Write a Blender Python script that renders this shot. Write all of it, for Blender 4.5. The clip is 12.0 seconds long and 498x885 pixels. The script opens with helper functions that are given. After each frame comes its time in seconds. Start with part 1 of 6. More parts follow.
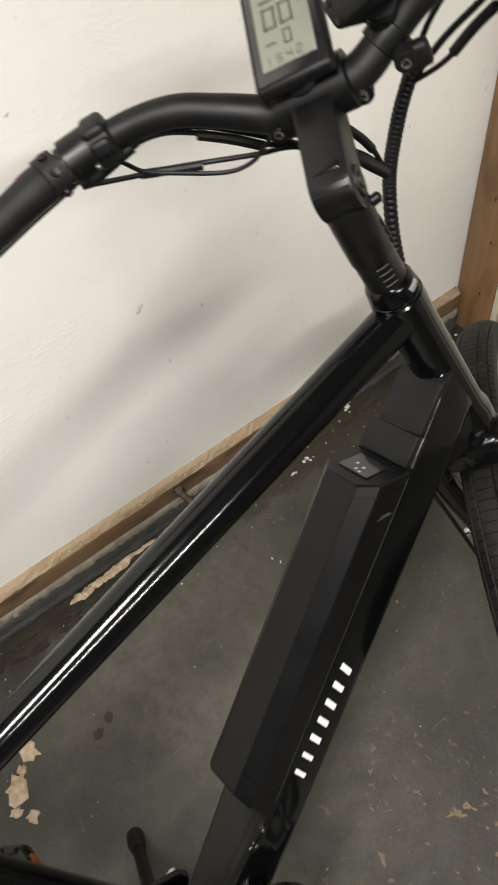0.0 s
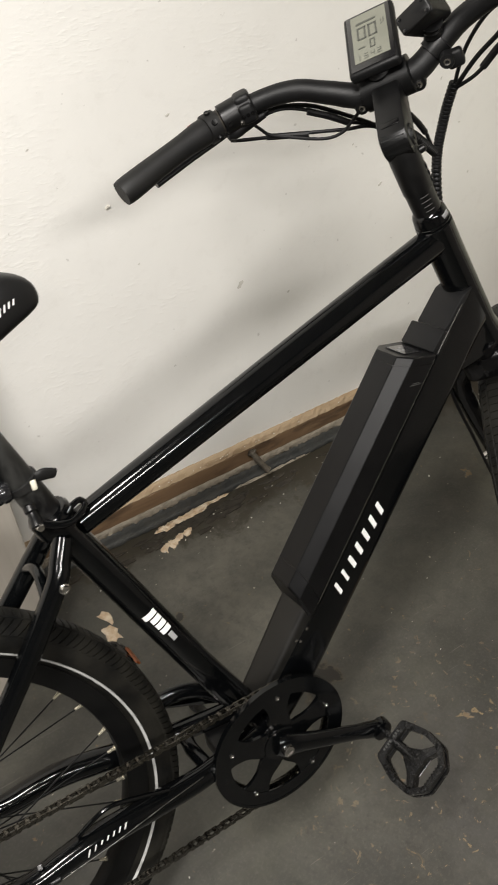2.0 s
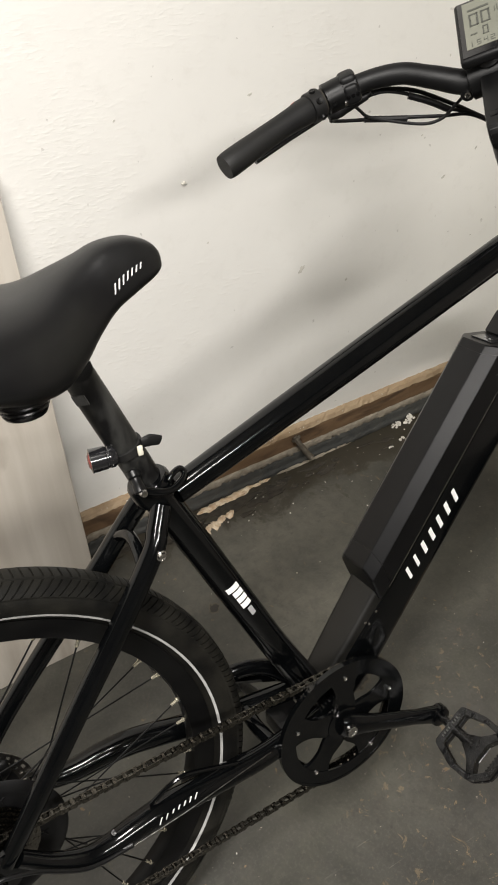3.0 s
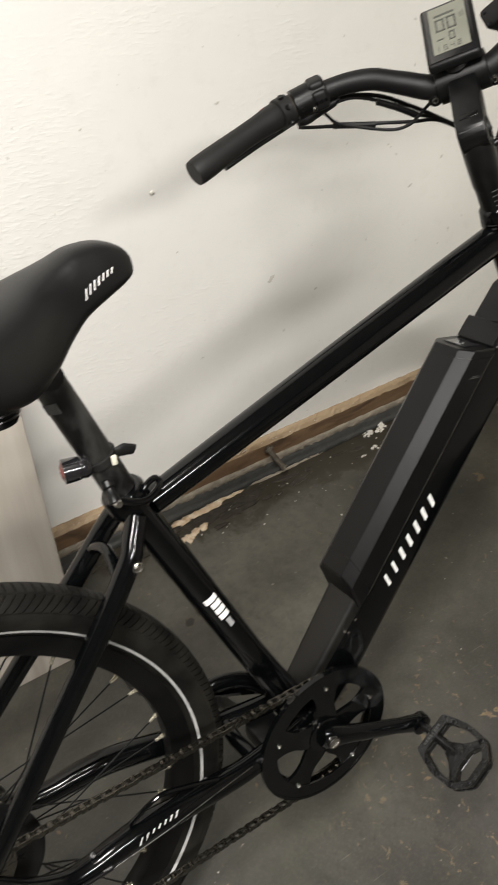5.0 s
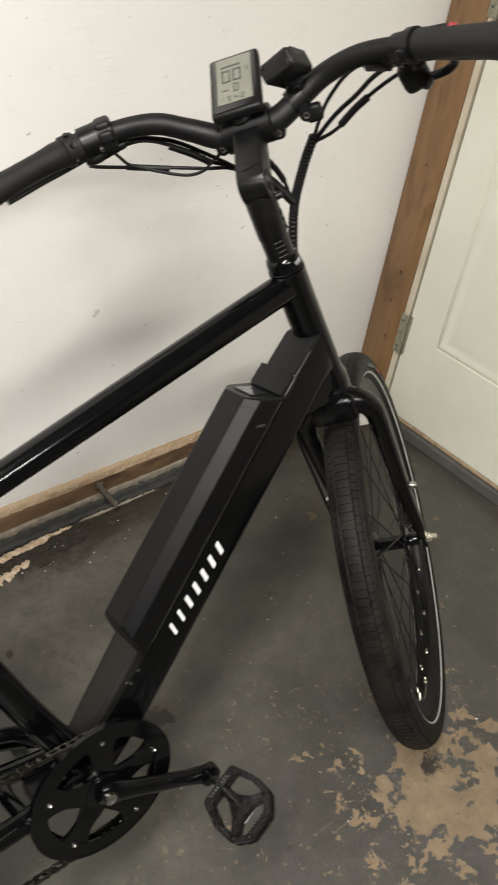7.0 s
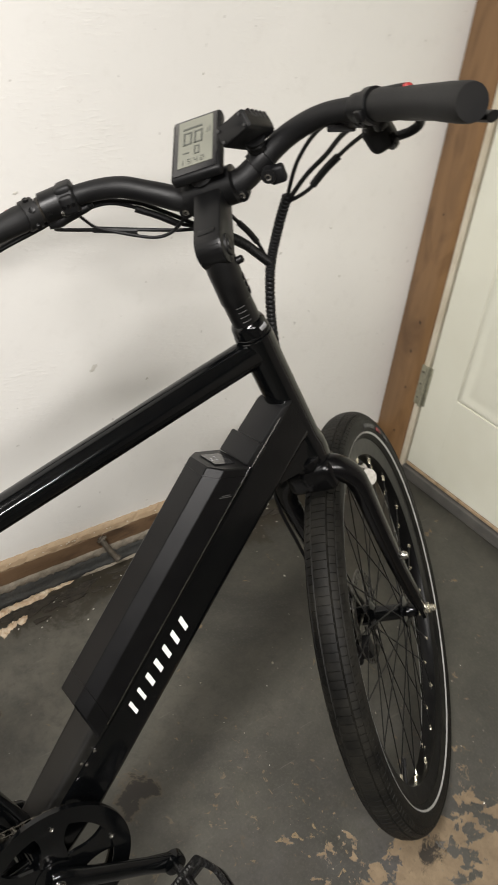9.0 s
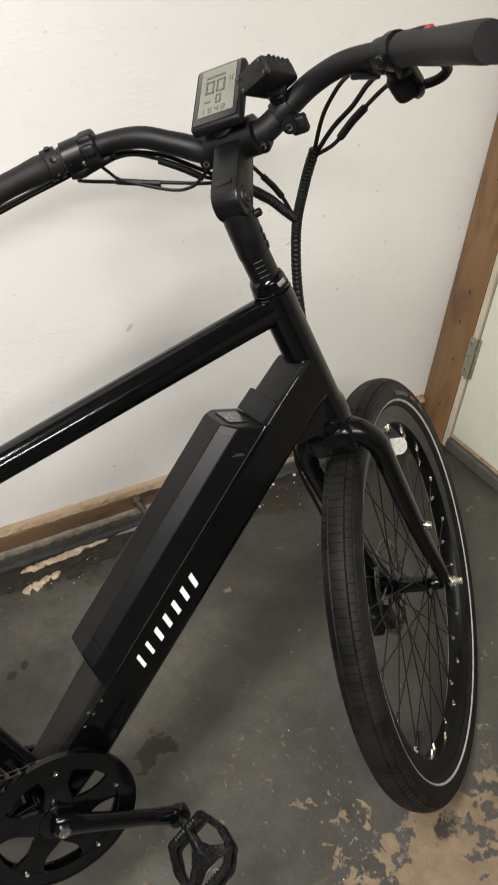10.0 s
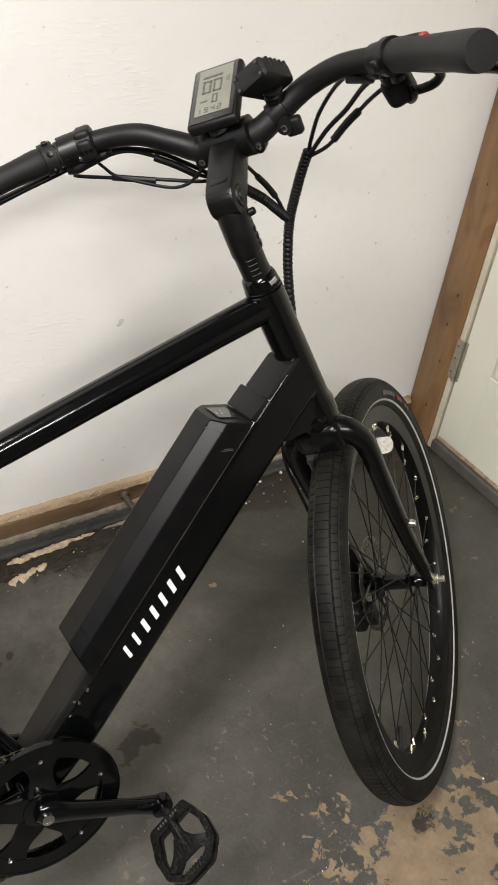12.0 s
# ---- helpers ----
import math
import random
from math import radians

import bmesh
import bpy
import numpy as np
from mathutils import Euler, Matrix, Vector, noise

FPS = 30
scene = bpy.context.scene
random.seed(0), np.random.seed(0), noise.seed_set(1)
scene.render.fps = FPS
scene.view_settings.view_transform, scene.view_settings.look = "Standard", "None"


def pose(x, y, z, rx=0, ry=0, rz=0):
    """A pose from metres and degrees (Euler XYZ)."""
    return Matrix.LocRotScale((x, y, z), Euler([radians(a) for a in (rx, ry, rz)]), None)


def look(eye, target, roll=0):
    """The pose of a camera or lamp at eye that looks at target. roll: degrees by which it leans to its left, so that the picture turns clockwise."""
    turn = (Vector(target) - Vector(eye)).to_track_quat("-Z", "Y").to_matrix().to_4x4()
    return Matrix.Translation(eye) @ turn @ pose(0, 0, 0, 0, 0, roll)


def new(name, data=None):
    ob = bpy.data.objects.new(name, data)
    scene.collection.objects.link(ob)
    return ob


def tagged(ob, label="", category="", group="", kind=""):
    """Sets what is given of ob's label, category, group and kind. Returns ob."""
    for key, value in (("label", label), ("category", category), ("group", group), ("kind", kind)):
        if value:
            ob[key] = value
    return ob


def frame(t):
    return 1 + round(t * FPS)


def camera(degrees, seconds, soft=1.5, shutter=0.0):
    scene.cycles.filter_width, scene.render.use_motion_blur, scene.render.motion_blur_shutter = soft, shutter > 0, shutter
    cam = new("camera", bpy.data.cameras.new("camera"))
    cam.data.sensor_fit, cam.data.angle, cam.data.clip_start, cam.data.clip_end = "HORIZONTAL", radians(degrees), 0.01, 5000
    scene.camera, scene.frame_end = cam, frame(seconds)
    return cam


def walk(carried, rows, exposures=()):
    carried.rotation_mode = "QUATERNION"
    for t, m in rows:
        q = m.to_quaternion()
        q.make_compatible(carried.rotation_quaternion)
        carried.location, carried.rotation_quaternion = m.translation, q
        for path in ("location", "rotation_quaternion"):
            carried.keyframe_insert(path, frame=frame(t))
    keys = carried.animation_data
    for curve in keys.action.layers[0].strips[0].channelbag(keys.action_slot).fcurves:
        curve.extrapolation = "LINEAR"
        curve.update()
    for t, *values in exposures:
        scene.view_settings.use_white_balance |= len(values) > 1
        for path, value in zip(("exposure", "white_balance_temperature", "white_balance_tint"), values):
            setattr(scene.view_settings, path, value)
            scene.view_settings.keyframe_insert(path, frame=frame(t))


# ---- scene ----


cam = camera(33.77, 12.0, soft=1.6, shutter=0.6)
PATH = [
    (0, (-0.0763, -0.1440, 1.2935), (0.7460, 0.9209, -0.1863), -3.00),
    (0.2, (-0.1360, -0.1488, 1.3112), (0.5069, 0.6324, 0.2447), -1.26),
    (0.3, (-0.1707, -0.1577, 1.3144), (0.4886, 0.6440, 0.2736), -0.94),
    (0.5, (-0.2387, -0.1672, 1.3151), (0.7269, 0.8907, -0.0808), 1.44),
    (0.7, (-0.2618, -0.1771, 1.2959), (0.4824, 0.5536, 0.2600), 2.92),
    (0.8, (-0.2843, -0.1873, 1.2973), (0.4783, 0.5306, 0.2659), 3.89),
    (1, (-0.3078, -0.2250, 1.3197), (0.7555, 0.8179, -0.0150), 4.13),
    (1.2, (-0.3150, -0.2654, 1.3387), (0.4775, 0.5722, 0.4270), 2.60),
    (1.3, (-0.3150, -0.2876, 1.3358), (0.4727, 0.5760, 0.4442), 3.35),
    (1.5, (-0.3228, -0.3465, 1.3325), (0.6942, 0.8442, 0.0882), 4.98),
    (1.7, (-0.3328, -0.4020, 1.3241), (0.3523, 0.5054, 0.3924), 4.06),
    (1.8, (-0.3287, -0.4301, 1.3215), (0.3158, 0.5017, 0.3848), 2.05),
    (2, (-0.3346, -0.4560, 1.3213), (0.4726, 0.8238, 0.0134), -1.45),
    (2.5, (-0.4045, -0.4315, 1.3294), (0.3762, 0.8760, 0.0328), 0.64),
    (2.7, (-0.4268, -0.4141, 1.3192), (0.3771, 0.8624, 0.0061), 1.14),
    (4.3, (-0.4550, -0.4025, 1.2950), (0.3587, 0.8541, -0.0312), 3.18),
    (4.5, (-0.4543, -0.4035, 1.2943), (0.3685, 0.8577, -0.0219), 2.28),
    (5, (-0.4427, -0.4006, 1.2933), (0.4462, 0.8430, 0.0037), 2.53),
    (5.5, (-0.4215, -0.3989, 1.3044), (0.5490, 0.8237, 0.0540), 3.99),
    (6, (-0.4073, -0.3949, 1.2977), (0.5610, 0.8038, 0.0227), 5.22),
    (6.5, (-0.3646, -0.4204, 1.3090), (0.6821, 0.7248, 0.0468), 7.76),
    (7, (-0.3099, -0.4572, 1.3115), (0.8027, 0.6709, 0.0910), 9.73),
    (7.2, (-0.2791, -0.4740, 1.3132), (0.8235, 0.6728, 0.1012), 9.86),
    (8.8, (-0.1856, -0.4775, 1.3276), (0.8641, 0.7650, 0.1638), 6.35),
    (9, (-0.1764, -0.4762, 1.3308), (0.8433, 0.7864, 0.1620), 7.13),
    (9.5, (-0.1338, -0.5035, 1.3259), (0.7972, 0.8117, 0.1412), 7.22),
    (10, (-0.1246, -0.5108, 1.3131), (0.7480, 0.8010, 0.0810), 6.08),
    (10.5, (-0.1243, -0.5150, 1.3124), (0.7357, 0.7741, 0.0481), 6.26),
    (11, (-0.1276, -0.5153, 1.3153), (0.7626, 0.7583, 0.0562), 7.32),
    (11.5, (-0.1275, -0.5201, 1.3185), (0.7865, 0.7536, 0.0766), 7.52),
    (12, (-0.1354, -0.5208, 1.3190), (0.7658, 0.7720, 0.0875), 7.97),
]
walk(cam, [(t, look(eye, target, roll)) for t, eye, target, roll in PATH], exposures=[(0.0, 0.09, 6500, 10), (0.5, 0.02, 6500, 10), (1.0, 0.13, 6500, 10), (1.5, -0.05, 6500, 10), (2.5, -0.08, 6500, 10), (4.5, -0.09, 6500, 10), (5.5, -0.04, 6500, 10), (6.5, 0.01, 6500, 10), (7.2, 0.05, 6500, 10), (9.0, 0.04, 6430, 11), (12.0, 0.09, 6420, 11)])

# ---- light ----
WALL_TURN = 1.456          # degrees between the bicycle's line and the back wall
WALL = pose(0, 0, 0, 0, 0, WALL_TURN)
BACK_N, SIDE_U = 0.7356, 1.300   # back wall and door wall, in the wall's own axes

world = bpy.data.worlds.new("world")
world.use_nodes = True
world.node_tree.nodes["Background"].inputs[0].default_value = (0.9, 0.85, 0.78, 1)
world.node_tree.nodes["Background"].inputs[1].default_value = 0.02
scene.world = world


def area_lamp(name, m, sx, sy, watts, colour):
    data = bpy.data.lights.new(name, "AREA")
    data.shape, data.size, data.size_y, data.energy, data.color = "RECTANGLE", sx, sy, watts, colour
    ob = new(name, data)
    ob.matrix_world = m
    return ob


area_lamp("ceiling_tube_light", pose(-0.45, -2.0, 2.36), 1.25, 0.16, 88, (1.0, 0.965, 0.92))
area_lamp("ceiling_tube_light", pose(-0.98, -0.555, 2.36, 0, 0, 21), 1.25, 0.26, 98, (1.0, 0.965, 0.92))

# ---- materials ----


def material(name, colour, rough=0.5, metal=0.0, second=None, scale=30.0, mix=0.5, bump=0.0, bump_scale=200.0,
             coat=0.0, rough_var=0.0, stretch=None, detail=5.0, spec=0.5):
    """A principled material: two colours mixed by fractal noise, roughness wear and a fine bump."""
    m = bpy.data.materials.new(name)
    m.use_nodes = True
    nt = m.node_tree
    p = nt.nodes["Principled BSDF"]
    p.inputs["Base Color"].default_value = (*colour, 1)
    p.inputs["Roughness"].default_value = rough
    p.inputs["Metallic"].default_value = metal
    p.inputs["Coat Weight"].default_value = coat
    p.inputs["Coat Roughness"].default_value = 0.05
    p.inputs["Specular IOR Level"].default_value = spec
    tc = nt.nodes.new("ShaderNodeTexCoord")
    mp = nt.nodes.new("ShaderNodeMapping")
    nt.links.new(tc.outputs["Object"], mp.inputs["Vector"])
    if stretch:
        mp.inputs["Scale"].default_value = stretch
    if second:
        n = nt.nodes.new("ShaderNodeTexNoise")
        n.inputs["Scale"].default_value, n.inputs["Detail"].default_value = scale, detail
        nt.links.new(mp.outputs[0], n.inputs["Vector"])
        r = nt.nodes.new("ShaderNodeMapRange")
        r.inputs[1].default_value, r.inputs[2].default_value = 0.5 - mix * 0.4, 0.5 + mix * 0.4
        nt.links.new(n.outputs[0], r.inputs[0])
        x = nt.nodes.new("ShaderNodeMix")
        x.data_type = "RGBA"
        x.inputs[6].default_value, x.inputs[7].default_value = (*colour, 1), (*second, 1)
        nt.links.new(r.outputs[0], x.inputs[0])
        nt.links.new(x.outputs[2], p.inputs["Base Color"])
        if rough_var:
            q = nt.nodes.new("ShaderNodeMapRange")
            q.inputs[3].default_value, q.inputs[4].default_value = rough - rough_var, rough + rough_var
            nt.links.new(n.outputs[0], q.inputs[0])
            nt.links.new(q.outputs[0], p.inputs["Roughness"])
    if bump:
        b = nt.nodes.new("ShaderNodeTexNoise")
        b.inputs["Scale"].default_value, b.inputs["Detail"].default_value = bump_scale, 4
        nt.links.new(mp.outputs[0], b.inputs["Vector"])
        bp = nt.nodes.new("ShaderNodeBump")
        bp.inputs["Strength"].default_value, bp.inputs["Distance"].default_value = bump, 0.002
        nt.links.new(b.outputs[0], bp.inputs["Height"])
        nt.links.new(bp.outputs[0], p.inputs["Normal"])
    return m


GLOSS = material("gloss_black_paint", (0.0011, 0.0013, 0.0015), 0.12, second=(0.0017, 0.0019, 0.0021), scale=40, rough_var=0.03, spec=0.33)
SATIN = material("satin_black_alloy", (0.0022, 0.0022, 0.0025), 0.36, second=(0.0042, 0.0042, 0.0042), scale=60, rough_var=0.08, bump=0.03, bump_scale=900, spec=0.29)
MATT = material("matt_black_plastic", (0.0026, 0.0026, 0.0029), 0.5, second=(0.005, 0.005, 0.0052), scale=50, rough_var=0.1, bump=0.10, bump_scale=700, spec=0.27)
GREYPLASTIC = material("charcoal_plastic", (0.0012, 0.0012, 0.0014), 0.26, second=(0.0020, 0.0020, 0.0022), scale=35, rough_var=0.04, spec=0.32)
BATTPLASTIC = material("battery_shell_plastic", (0.0020, 0.0020, 0.0023), 0.32, second=(0.0036, 0.0036, 0.0038), scale=35, rough_var=0.03, bump=0.02, bump_scale=900, spec=0.24)
RIMPAINT = material("black_rim_anodising", (0.0015, 0.0015, 0.0017), 0.36, second=(0.0030, 0.0030, 0.0029), scale=50, rough_var=0.08, spec=0.17)
RUBBER = material("tyre_rubber", (0.0030, 0.0030, 0.0028), 0.55, second=(0.0120, 0.0112, 0.0090), scale=26, mix=0.45, rough_var=0.12, bump=0.2, bump_scale=400, spec=0.13)
FORKPAINT = material("satin_fork_paint", (0.0014, 0.0014, 0.0016), 0.24, second=(0.0024, 0.0024, 0.0026), scale=40, rough_var=0.05, spec=0.27)
GRIP = material("grip_rubber", (0.0045, 0.0045, 0.0048), 0.55, second=(0.009, 0.0088, 0.0082), scale=30, bump=0.12, bump_scale=600, spec=0.3)
VINYL = material("saddle_vinyl", (0.004, 0.004, 0.0045), 0.37, second=(0.007, 0.007, 0.007), scale=18, rough_var=0.08, bump=0.1, bump_scale=1200, spec=0.3)
SCUFFED = material("scuffed_black_anodised", (0.003, 0.003, 0.0034), 0.24, second=(0.0085, 0.0082, 0.0075), scale=130, mix=0.4, rough_var=0.13, bump=0.28, bump_scale=240, spec=0.42)
POSTMET = material("dusty_black_post", (0.0022, 0.0022, 0.0024), 0.42, second=(0.030, 0.030, 0.028), scale=38, mix=0.28, rough_var=0.16, stretch=(1.0, 1.0, 0.45), bump=0.05, bump_scale=300, detail=8, spec=0.30)
STEEL = material("bright_steel", (0.62, 0.60, 0.57), 0.22, metal=1.0, second=(0.45, 0.44, 0.42), scale=150, rough_var=0.08)
NIPPLE = material("nickel_nipple", (0.72, 0.68, 0.54), 0.24, metal=0.9)
CHAINMET = material("oiled_chain_steel", (0.16, 0.150, 0.13), 0.26, metal=1.0, second=(0.035, 0.032, 0.028), scale=320, mix=0.5, rough_var=0.1)
ROTORMET = material("brake_rotor_steel", (0.26, 0.25, 0.23), 0.35, metal=1.0, second=(0.055, 0.054, 0.052), scale=120)
WHITE = material("white_print", (0.78, 0.78, 0.76), 0.45, second=(0.68, 0.68, 0.66), scale=90)
GREYPRINT = material("grey_print", (0.28, 0.28, 0.28), 0.5)
STRIPE = material("reflective_stripe", (0.44, 0.44, 0.425), 0.4, second=(0.30, 0.30, 0.295), scale=60)
REDLENS = material("red_lens", (0.12, 0.008, 0.008), 0.2, second=(0.19, 0.018, 0.014), scale=300)
REDBTN = material("red_button", (0.26, 0.022, 0.020), 0.45)
ORANGE = material("amber_reflector", (0.20, 0.055, 0.012), 0.3, second=(0.14, 0.036, 0.008), scale=260)
CLEAR = material("pale_reflector", (0.62, 0.60, 0.55), 0.25, second=(0.4, 0.38, 0.34), scale=260, bump=0.6, bump_scale=500)
LCD = material("lcd_glass", (0.158, 0.161, 0.130), 0.22, second=(0.182, 0.184, 0.152), scale=14)
SEGMENT = material("lcd_segment", (0.062, 0.064, 0.054), 0.3)
BEZEL = material("bezel_black", (0.008, 0.008, 0.009), 0.18, coat=0.5)
SIDEPRINT = material("sidewall_print", (0.045, 0.045, 0.042), 0.6)
SIDERED = material("sidewall_red_print", (0.14, 0.02, 0.018), 0.6)
PALETAG = material("pale_tag", (0.55, 0.53, 0.44), 0.5)


def plaster():
    m = bpy.data.materials.new("white_rough_plaster")
    m.use_nodes = True
    nt = m.node_tree
    p = nt.nodes["Principled BSDF"]
    p.inputs["Roughness"].default_value = 0.62
    tc = nt.nodes.new("ShaderNodeTexCoord")

    def noise_node(scale, detail=5.0, rough=0.55):
        n = nt.nodes.new("ShaderNodeTexNoise")
        n.inputs["Scale"].default_value, n.inputs["Detail"].default_value, n.inputs["Roughness"].default_value = scale, detail, rough
        nt.links.new(tc.outputs["Object"], n.inputs["Vector"])
        return n

    def ramp(src, a, b, lo=0.0, hi=1.0):
        r = nt.nodes.new("ShaderNodeMapRange")
        for i, v in enumerate((a, b, lo, hi)):
            r.inputs[i + 1].default_value = v
        nt.links.new(src, r.inputs[0])
        return r.outputs[0]

    def mixc(f, a, b):
        x = nt.nodes.new("ShaderNodeMix")
        x.data_type = "RGBA"
        nt.links.new(f, x.inputs[0])
        for i, v in ((6, a), (7, b)):
            if isinstance(v, tuple):
                x.inputs[i].default_value = (*v, 1)
            else:
                nt.links.new(v, x.inputs[i])
        return x.outputs[2]

    # trowelled ridges lie along the wall
    mp = nt.nodes.new("ShaderNodeMapping")
    mp.inputs["Scale"].default_value = (0.5, 1.0, 1.3)
    nt.links.new(tc.outputs["Object"], mp.inputs["Vector"])
    ridges = noise_node(150, 3, 0.5)
    nt.links.new(mp.outputs[0], ridges.inputs["Vector"])
    base = mixc(ramp(noise_node(1.6).outputs[0], 0.35, 0.65), (0.798, 0.784, 0.747), (0.743, 0.730, 0.695))
    base = mixc(ramp(noise_node(26, 6, 0.7).outputs[0], 0.55, 0.75, 0, 0.35), base, (0.66, 0.64, 0.60))
    base = mixc(ramp(noise_node(60, 3, 0.5).outputs[0], 0.72, 0.75, 0, 0.55), base, (0.44, 0.42, 0.39))
    nt.links.new(base, p.inputs["Base Color"])
    add = nt.nodes.new("ShaderNodeMath")
    add.operation = "ADD"
    pimples = nt.nodes.new("ShaderNodeMath")
    pimples.operation = "MULTIPLY"
    nt.links.new(ramp(ridges.outputs[0], 0.48, 0.76, 0, 1.1), pimples.inputs[0])
    nt.links.new(ramp(noise_node(6, 4, 0.6).outputs[0], 0.44, 0.66, 0.10, 1.0), pimples.inputs[1])
    nt.links.new(pimples.outputs[0], add.inputs[0])
    nt.links.new(ramp(noise_node(11, 3, 0.5).outputs[0], 0.3, 0.7, 0, 1.3), add.inputs[1])
    bp = nt.nodes.new("ShaderNodeBump")
    bp.inputs["Strength"].default_value, bp.inputs["Distance"].default_value = 0.19, 0.0020
    nt.links.new(add.outputs[0], bp.inputs["Height"])
    nt.links.new(bp.outputs[0], p.inputs["Normal"])
    return m


def painted_floor():
    """Grey floor paint, worn through to tan concrete where wheels and feet have passed."""
    m = bpy.data.materials.new("worn_grey_floor_paint")
    m.use_nodes = True
    nt = m.node_tree
    p = nt.nodes["Principled BSDF"]
    tc = nt.nodes.new("ShaderNodeTexCoord")

    def noise_node(scale, detail=6.0, rough=0.6, distort=0.0):
        n = nt.nodes.new("ShaderNodeTexNoise")
        n.inputs["Scale"].default_value, n.inputs["Detail"].default_value = scale, detail
        n.inputs["Roughness"].default_value, n.inputs["Distortion"].default_value = rough, distort
        nt.links.new(tc.outputs["Object"], n.inputs["Vector"])
        return n.outputs[0]

    def ramp(src, a, b, lo=0.0, hi=1.0):
        r = nt.nodes.new("ShaderNodeMapRange")
        for i, v in enumerate((a, b, lo, hi)):
            r.inputs[i + 1].default_value = v
        nt.links.new(src, r.inputs[0])
        return r.outputs[0]

    def math2(op, a, b):
        x = nt.nodes.new("ShaderNodeMath")
        x.operation = op
        for i, v in enumerate((a, b)):
            if isinstance(v, (int, float)):
                x.inputs[i].default_value = v
            else:
                nt.links.new(v, x.inputs[i])
        return x.outputs[0]

    def mixc(f, a, b):
        x = nt.nodes.new("ShaderNodeMix")
        x.data_type = "RGBA"
        nt.links.new(f, x.inputs[0])
        for i, v in ((6, a), (7, b)):
            if isinstance(v, tuple):
                x.inputs[i].default_value = (*v, 1)
            else:
                nt.links.new(v, x.inputs[i])
        return x.outputs[2]

    def near(point, inner, outer, gain):
        d = nt.nodes.new("ShaderNodeVectorMath")
        d.operation = "DISTANCE"
        nt.links.new(tc.outputs["Object"], d.inputs[0])
        d.inputs[1].default_value = point
        return ramp(d.outputs["Value"], inner, outer, gain, 0.0)

    sep = nt.nodes.new("ShaderNodeSeparateXYZ")
    nt.links.new(tc.outputs["Object"], sep.inputs[0])
    paint = mixc(ramp(noise_node(3.4, 7, 0.66, 0.8), 0.38, 0.62), (0.061, 0.0588, 0.0465), (0.0285, 0.0282, 0.0230))
    # cooler, less dirty paint where people walk
    paint = mixc(math2("MULTIPLY", near((0.50, -0.22, 0), 0.10, 0.55, 1.0), ramp(noise_node(5, 6, 0.65), 0.36, 0.6)), paint, (0.060, 0.0570, 0.0535))
    paint = mixc(ramp(noise_node(16, 7, 0.72), 0.50, 0.72, 0, 0.55), paint, (0.068, 0.0628, 0.052))
    paint = mixc(ramp(noise_node(7, 7, 0.7, 1.0), 0.54, 0.70, 0, 0.55), paint, (0.040, 0.037, 0.031))
    # dust clouds behind the bicycle, painted paler to lift floor rendered too shaded
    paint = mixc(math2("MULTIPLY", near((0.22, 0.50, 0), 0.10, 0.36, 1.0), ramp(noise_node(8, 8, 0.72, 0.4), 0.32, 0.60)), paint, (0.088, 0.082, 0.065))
    paint = mixc(ramp(noise_node(34, 8, 0.75, 0.3), 0.46, 0.66, 0, 0.6), paint, (0.036, 0.0335, 0.029))
    paint = mixc(ramp(noise_node(190, 3, 0.6), 0.50, 0.72, 0, 0.26), paint, (0.100, 0.093, 0.080))
    paint = mixc(ramp(noise_node(70, 4, 0.65), 0.58, 0.72, 0, 0.5), paint, (0.030, 0.028, 0.025))
    # ochre stains and thin pale scratches
    paint = mixc(ramp(noise_node(27, 5, 0.6, 1.4), 0.665, 0.72, 0, 0.75), paint, (0.145, 0.102, 0.052))
    paint = mixc(math2("MULTIPLY", ramp(noise_node(48, 6, 0.65, 0.8), 0.625, 0.65), near((0.42, -0.22, 0), 0.15, 0.50, 0.9)), paint, (0.20, 0.148, 0.082))
    long = nt.nodes.new("ShaderNodeMapping")
    long.inputs["Rotation"].default_value = (0, 0, radians(-32))
    long.inputs["Scale"].default_value = (9, 130, 1)
    nt.links.new(tc.outputs["Object"], long.inputs["Vector"])
    sc = nt.nodes.new("ShaderNodeTexNoise")
    sc.inputs["Scale"].default_value, sc.inputs["Detail"].default_value = 1.0, 4
    nt.links.new(long.outputs[0], sc.inputs["Vector"])
    paint = mixc(ramp(sc.outputs[0], 0.69, 0.74, 0, 0.35), paint, (0.14, 0.13, 0.11))
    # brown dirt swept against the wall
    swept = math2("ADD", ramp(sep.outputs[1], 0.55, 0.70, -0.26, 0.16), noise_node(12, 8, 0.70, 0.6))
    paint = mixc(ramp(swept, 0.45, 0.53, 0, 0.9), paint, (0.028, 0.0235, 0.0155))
    # oily spills, brown at their rims
    def spill(col, points, scale):
        n = math2("MULTIPLY", noise_node(scale, 7, 0.68, 0.7), 1.0)
        for point, outer, gain in points:
            n = math2("ADD", n, near(point, 0.004, outer, gain))
        col = mixc(ramp(n, 0.64, 0.74, 0, 0.6), col, (0.085, 0.064, 0.038))
        return mixc(ramp(n, 0.72, 0.80, 0, 0.94), col, (0.013, 0.0105, 0.0075))
    paint = spill(paint, (((0.230, 0.213, 0), 0.050, 0.36), ((0.197, 0.190, 0), 0.042, 0.30), ((0.253, 0.196, 0), 0.026, 0.22)), 38)
    paint = spill(paint, (((0.050, 0.461, 0), 0.020, 0.36), ((0.080, 0.472, 0), 0.018, 0.34)), 60)
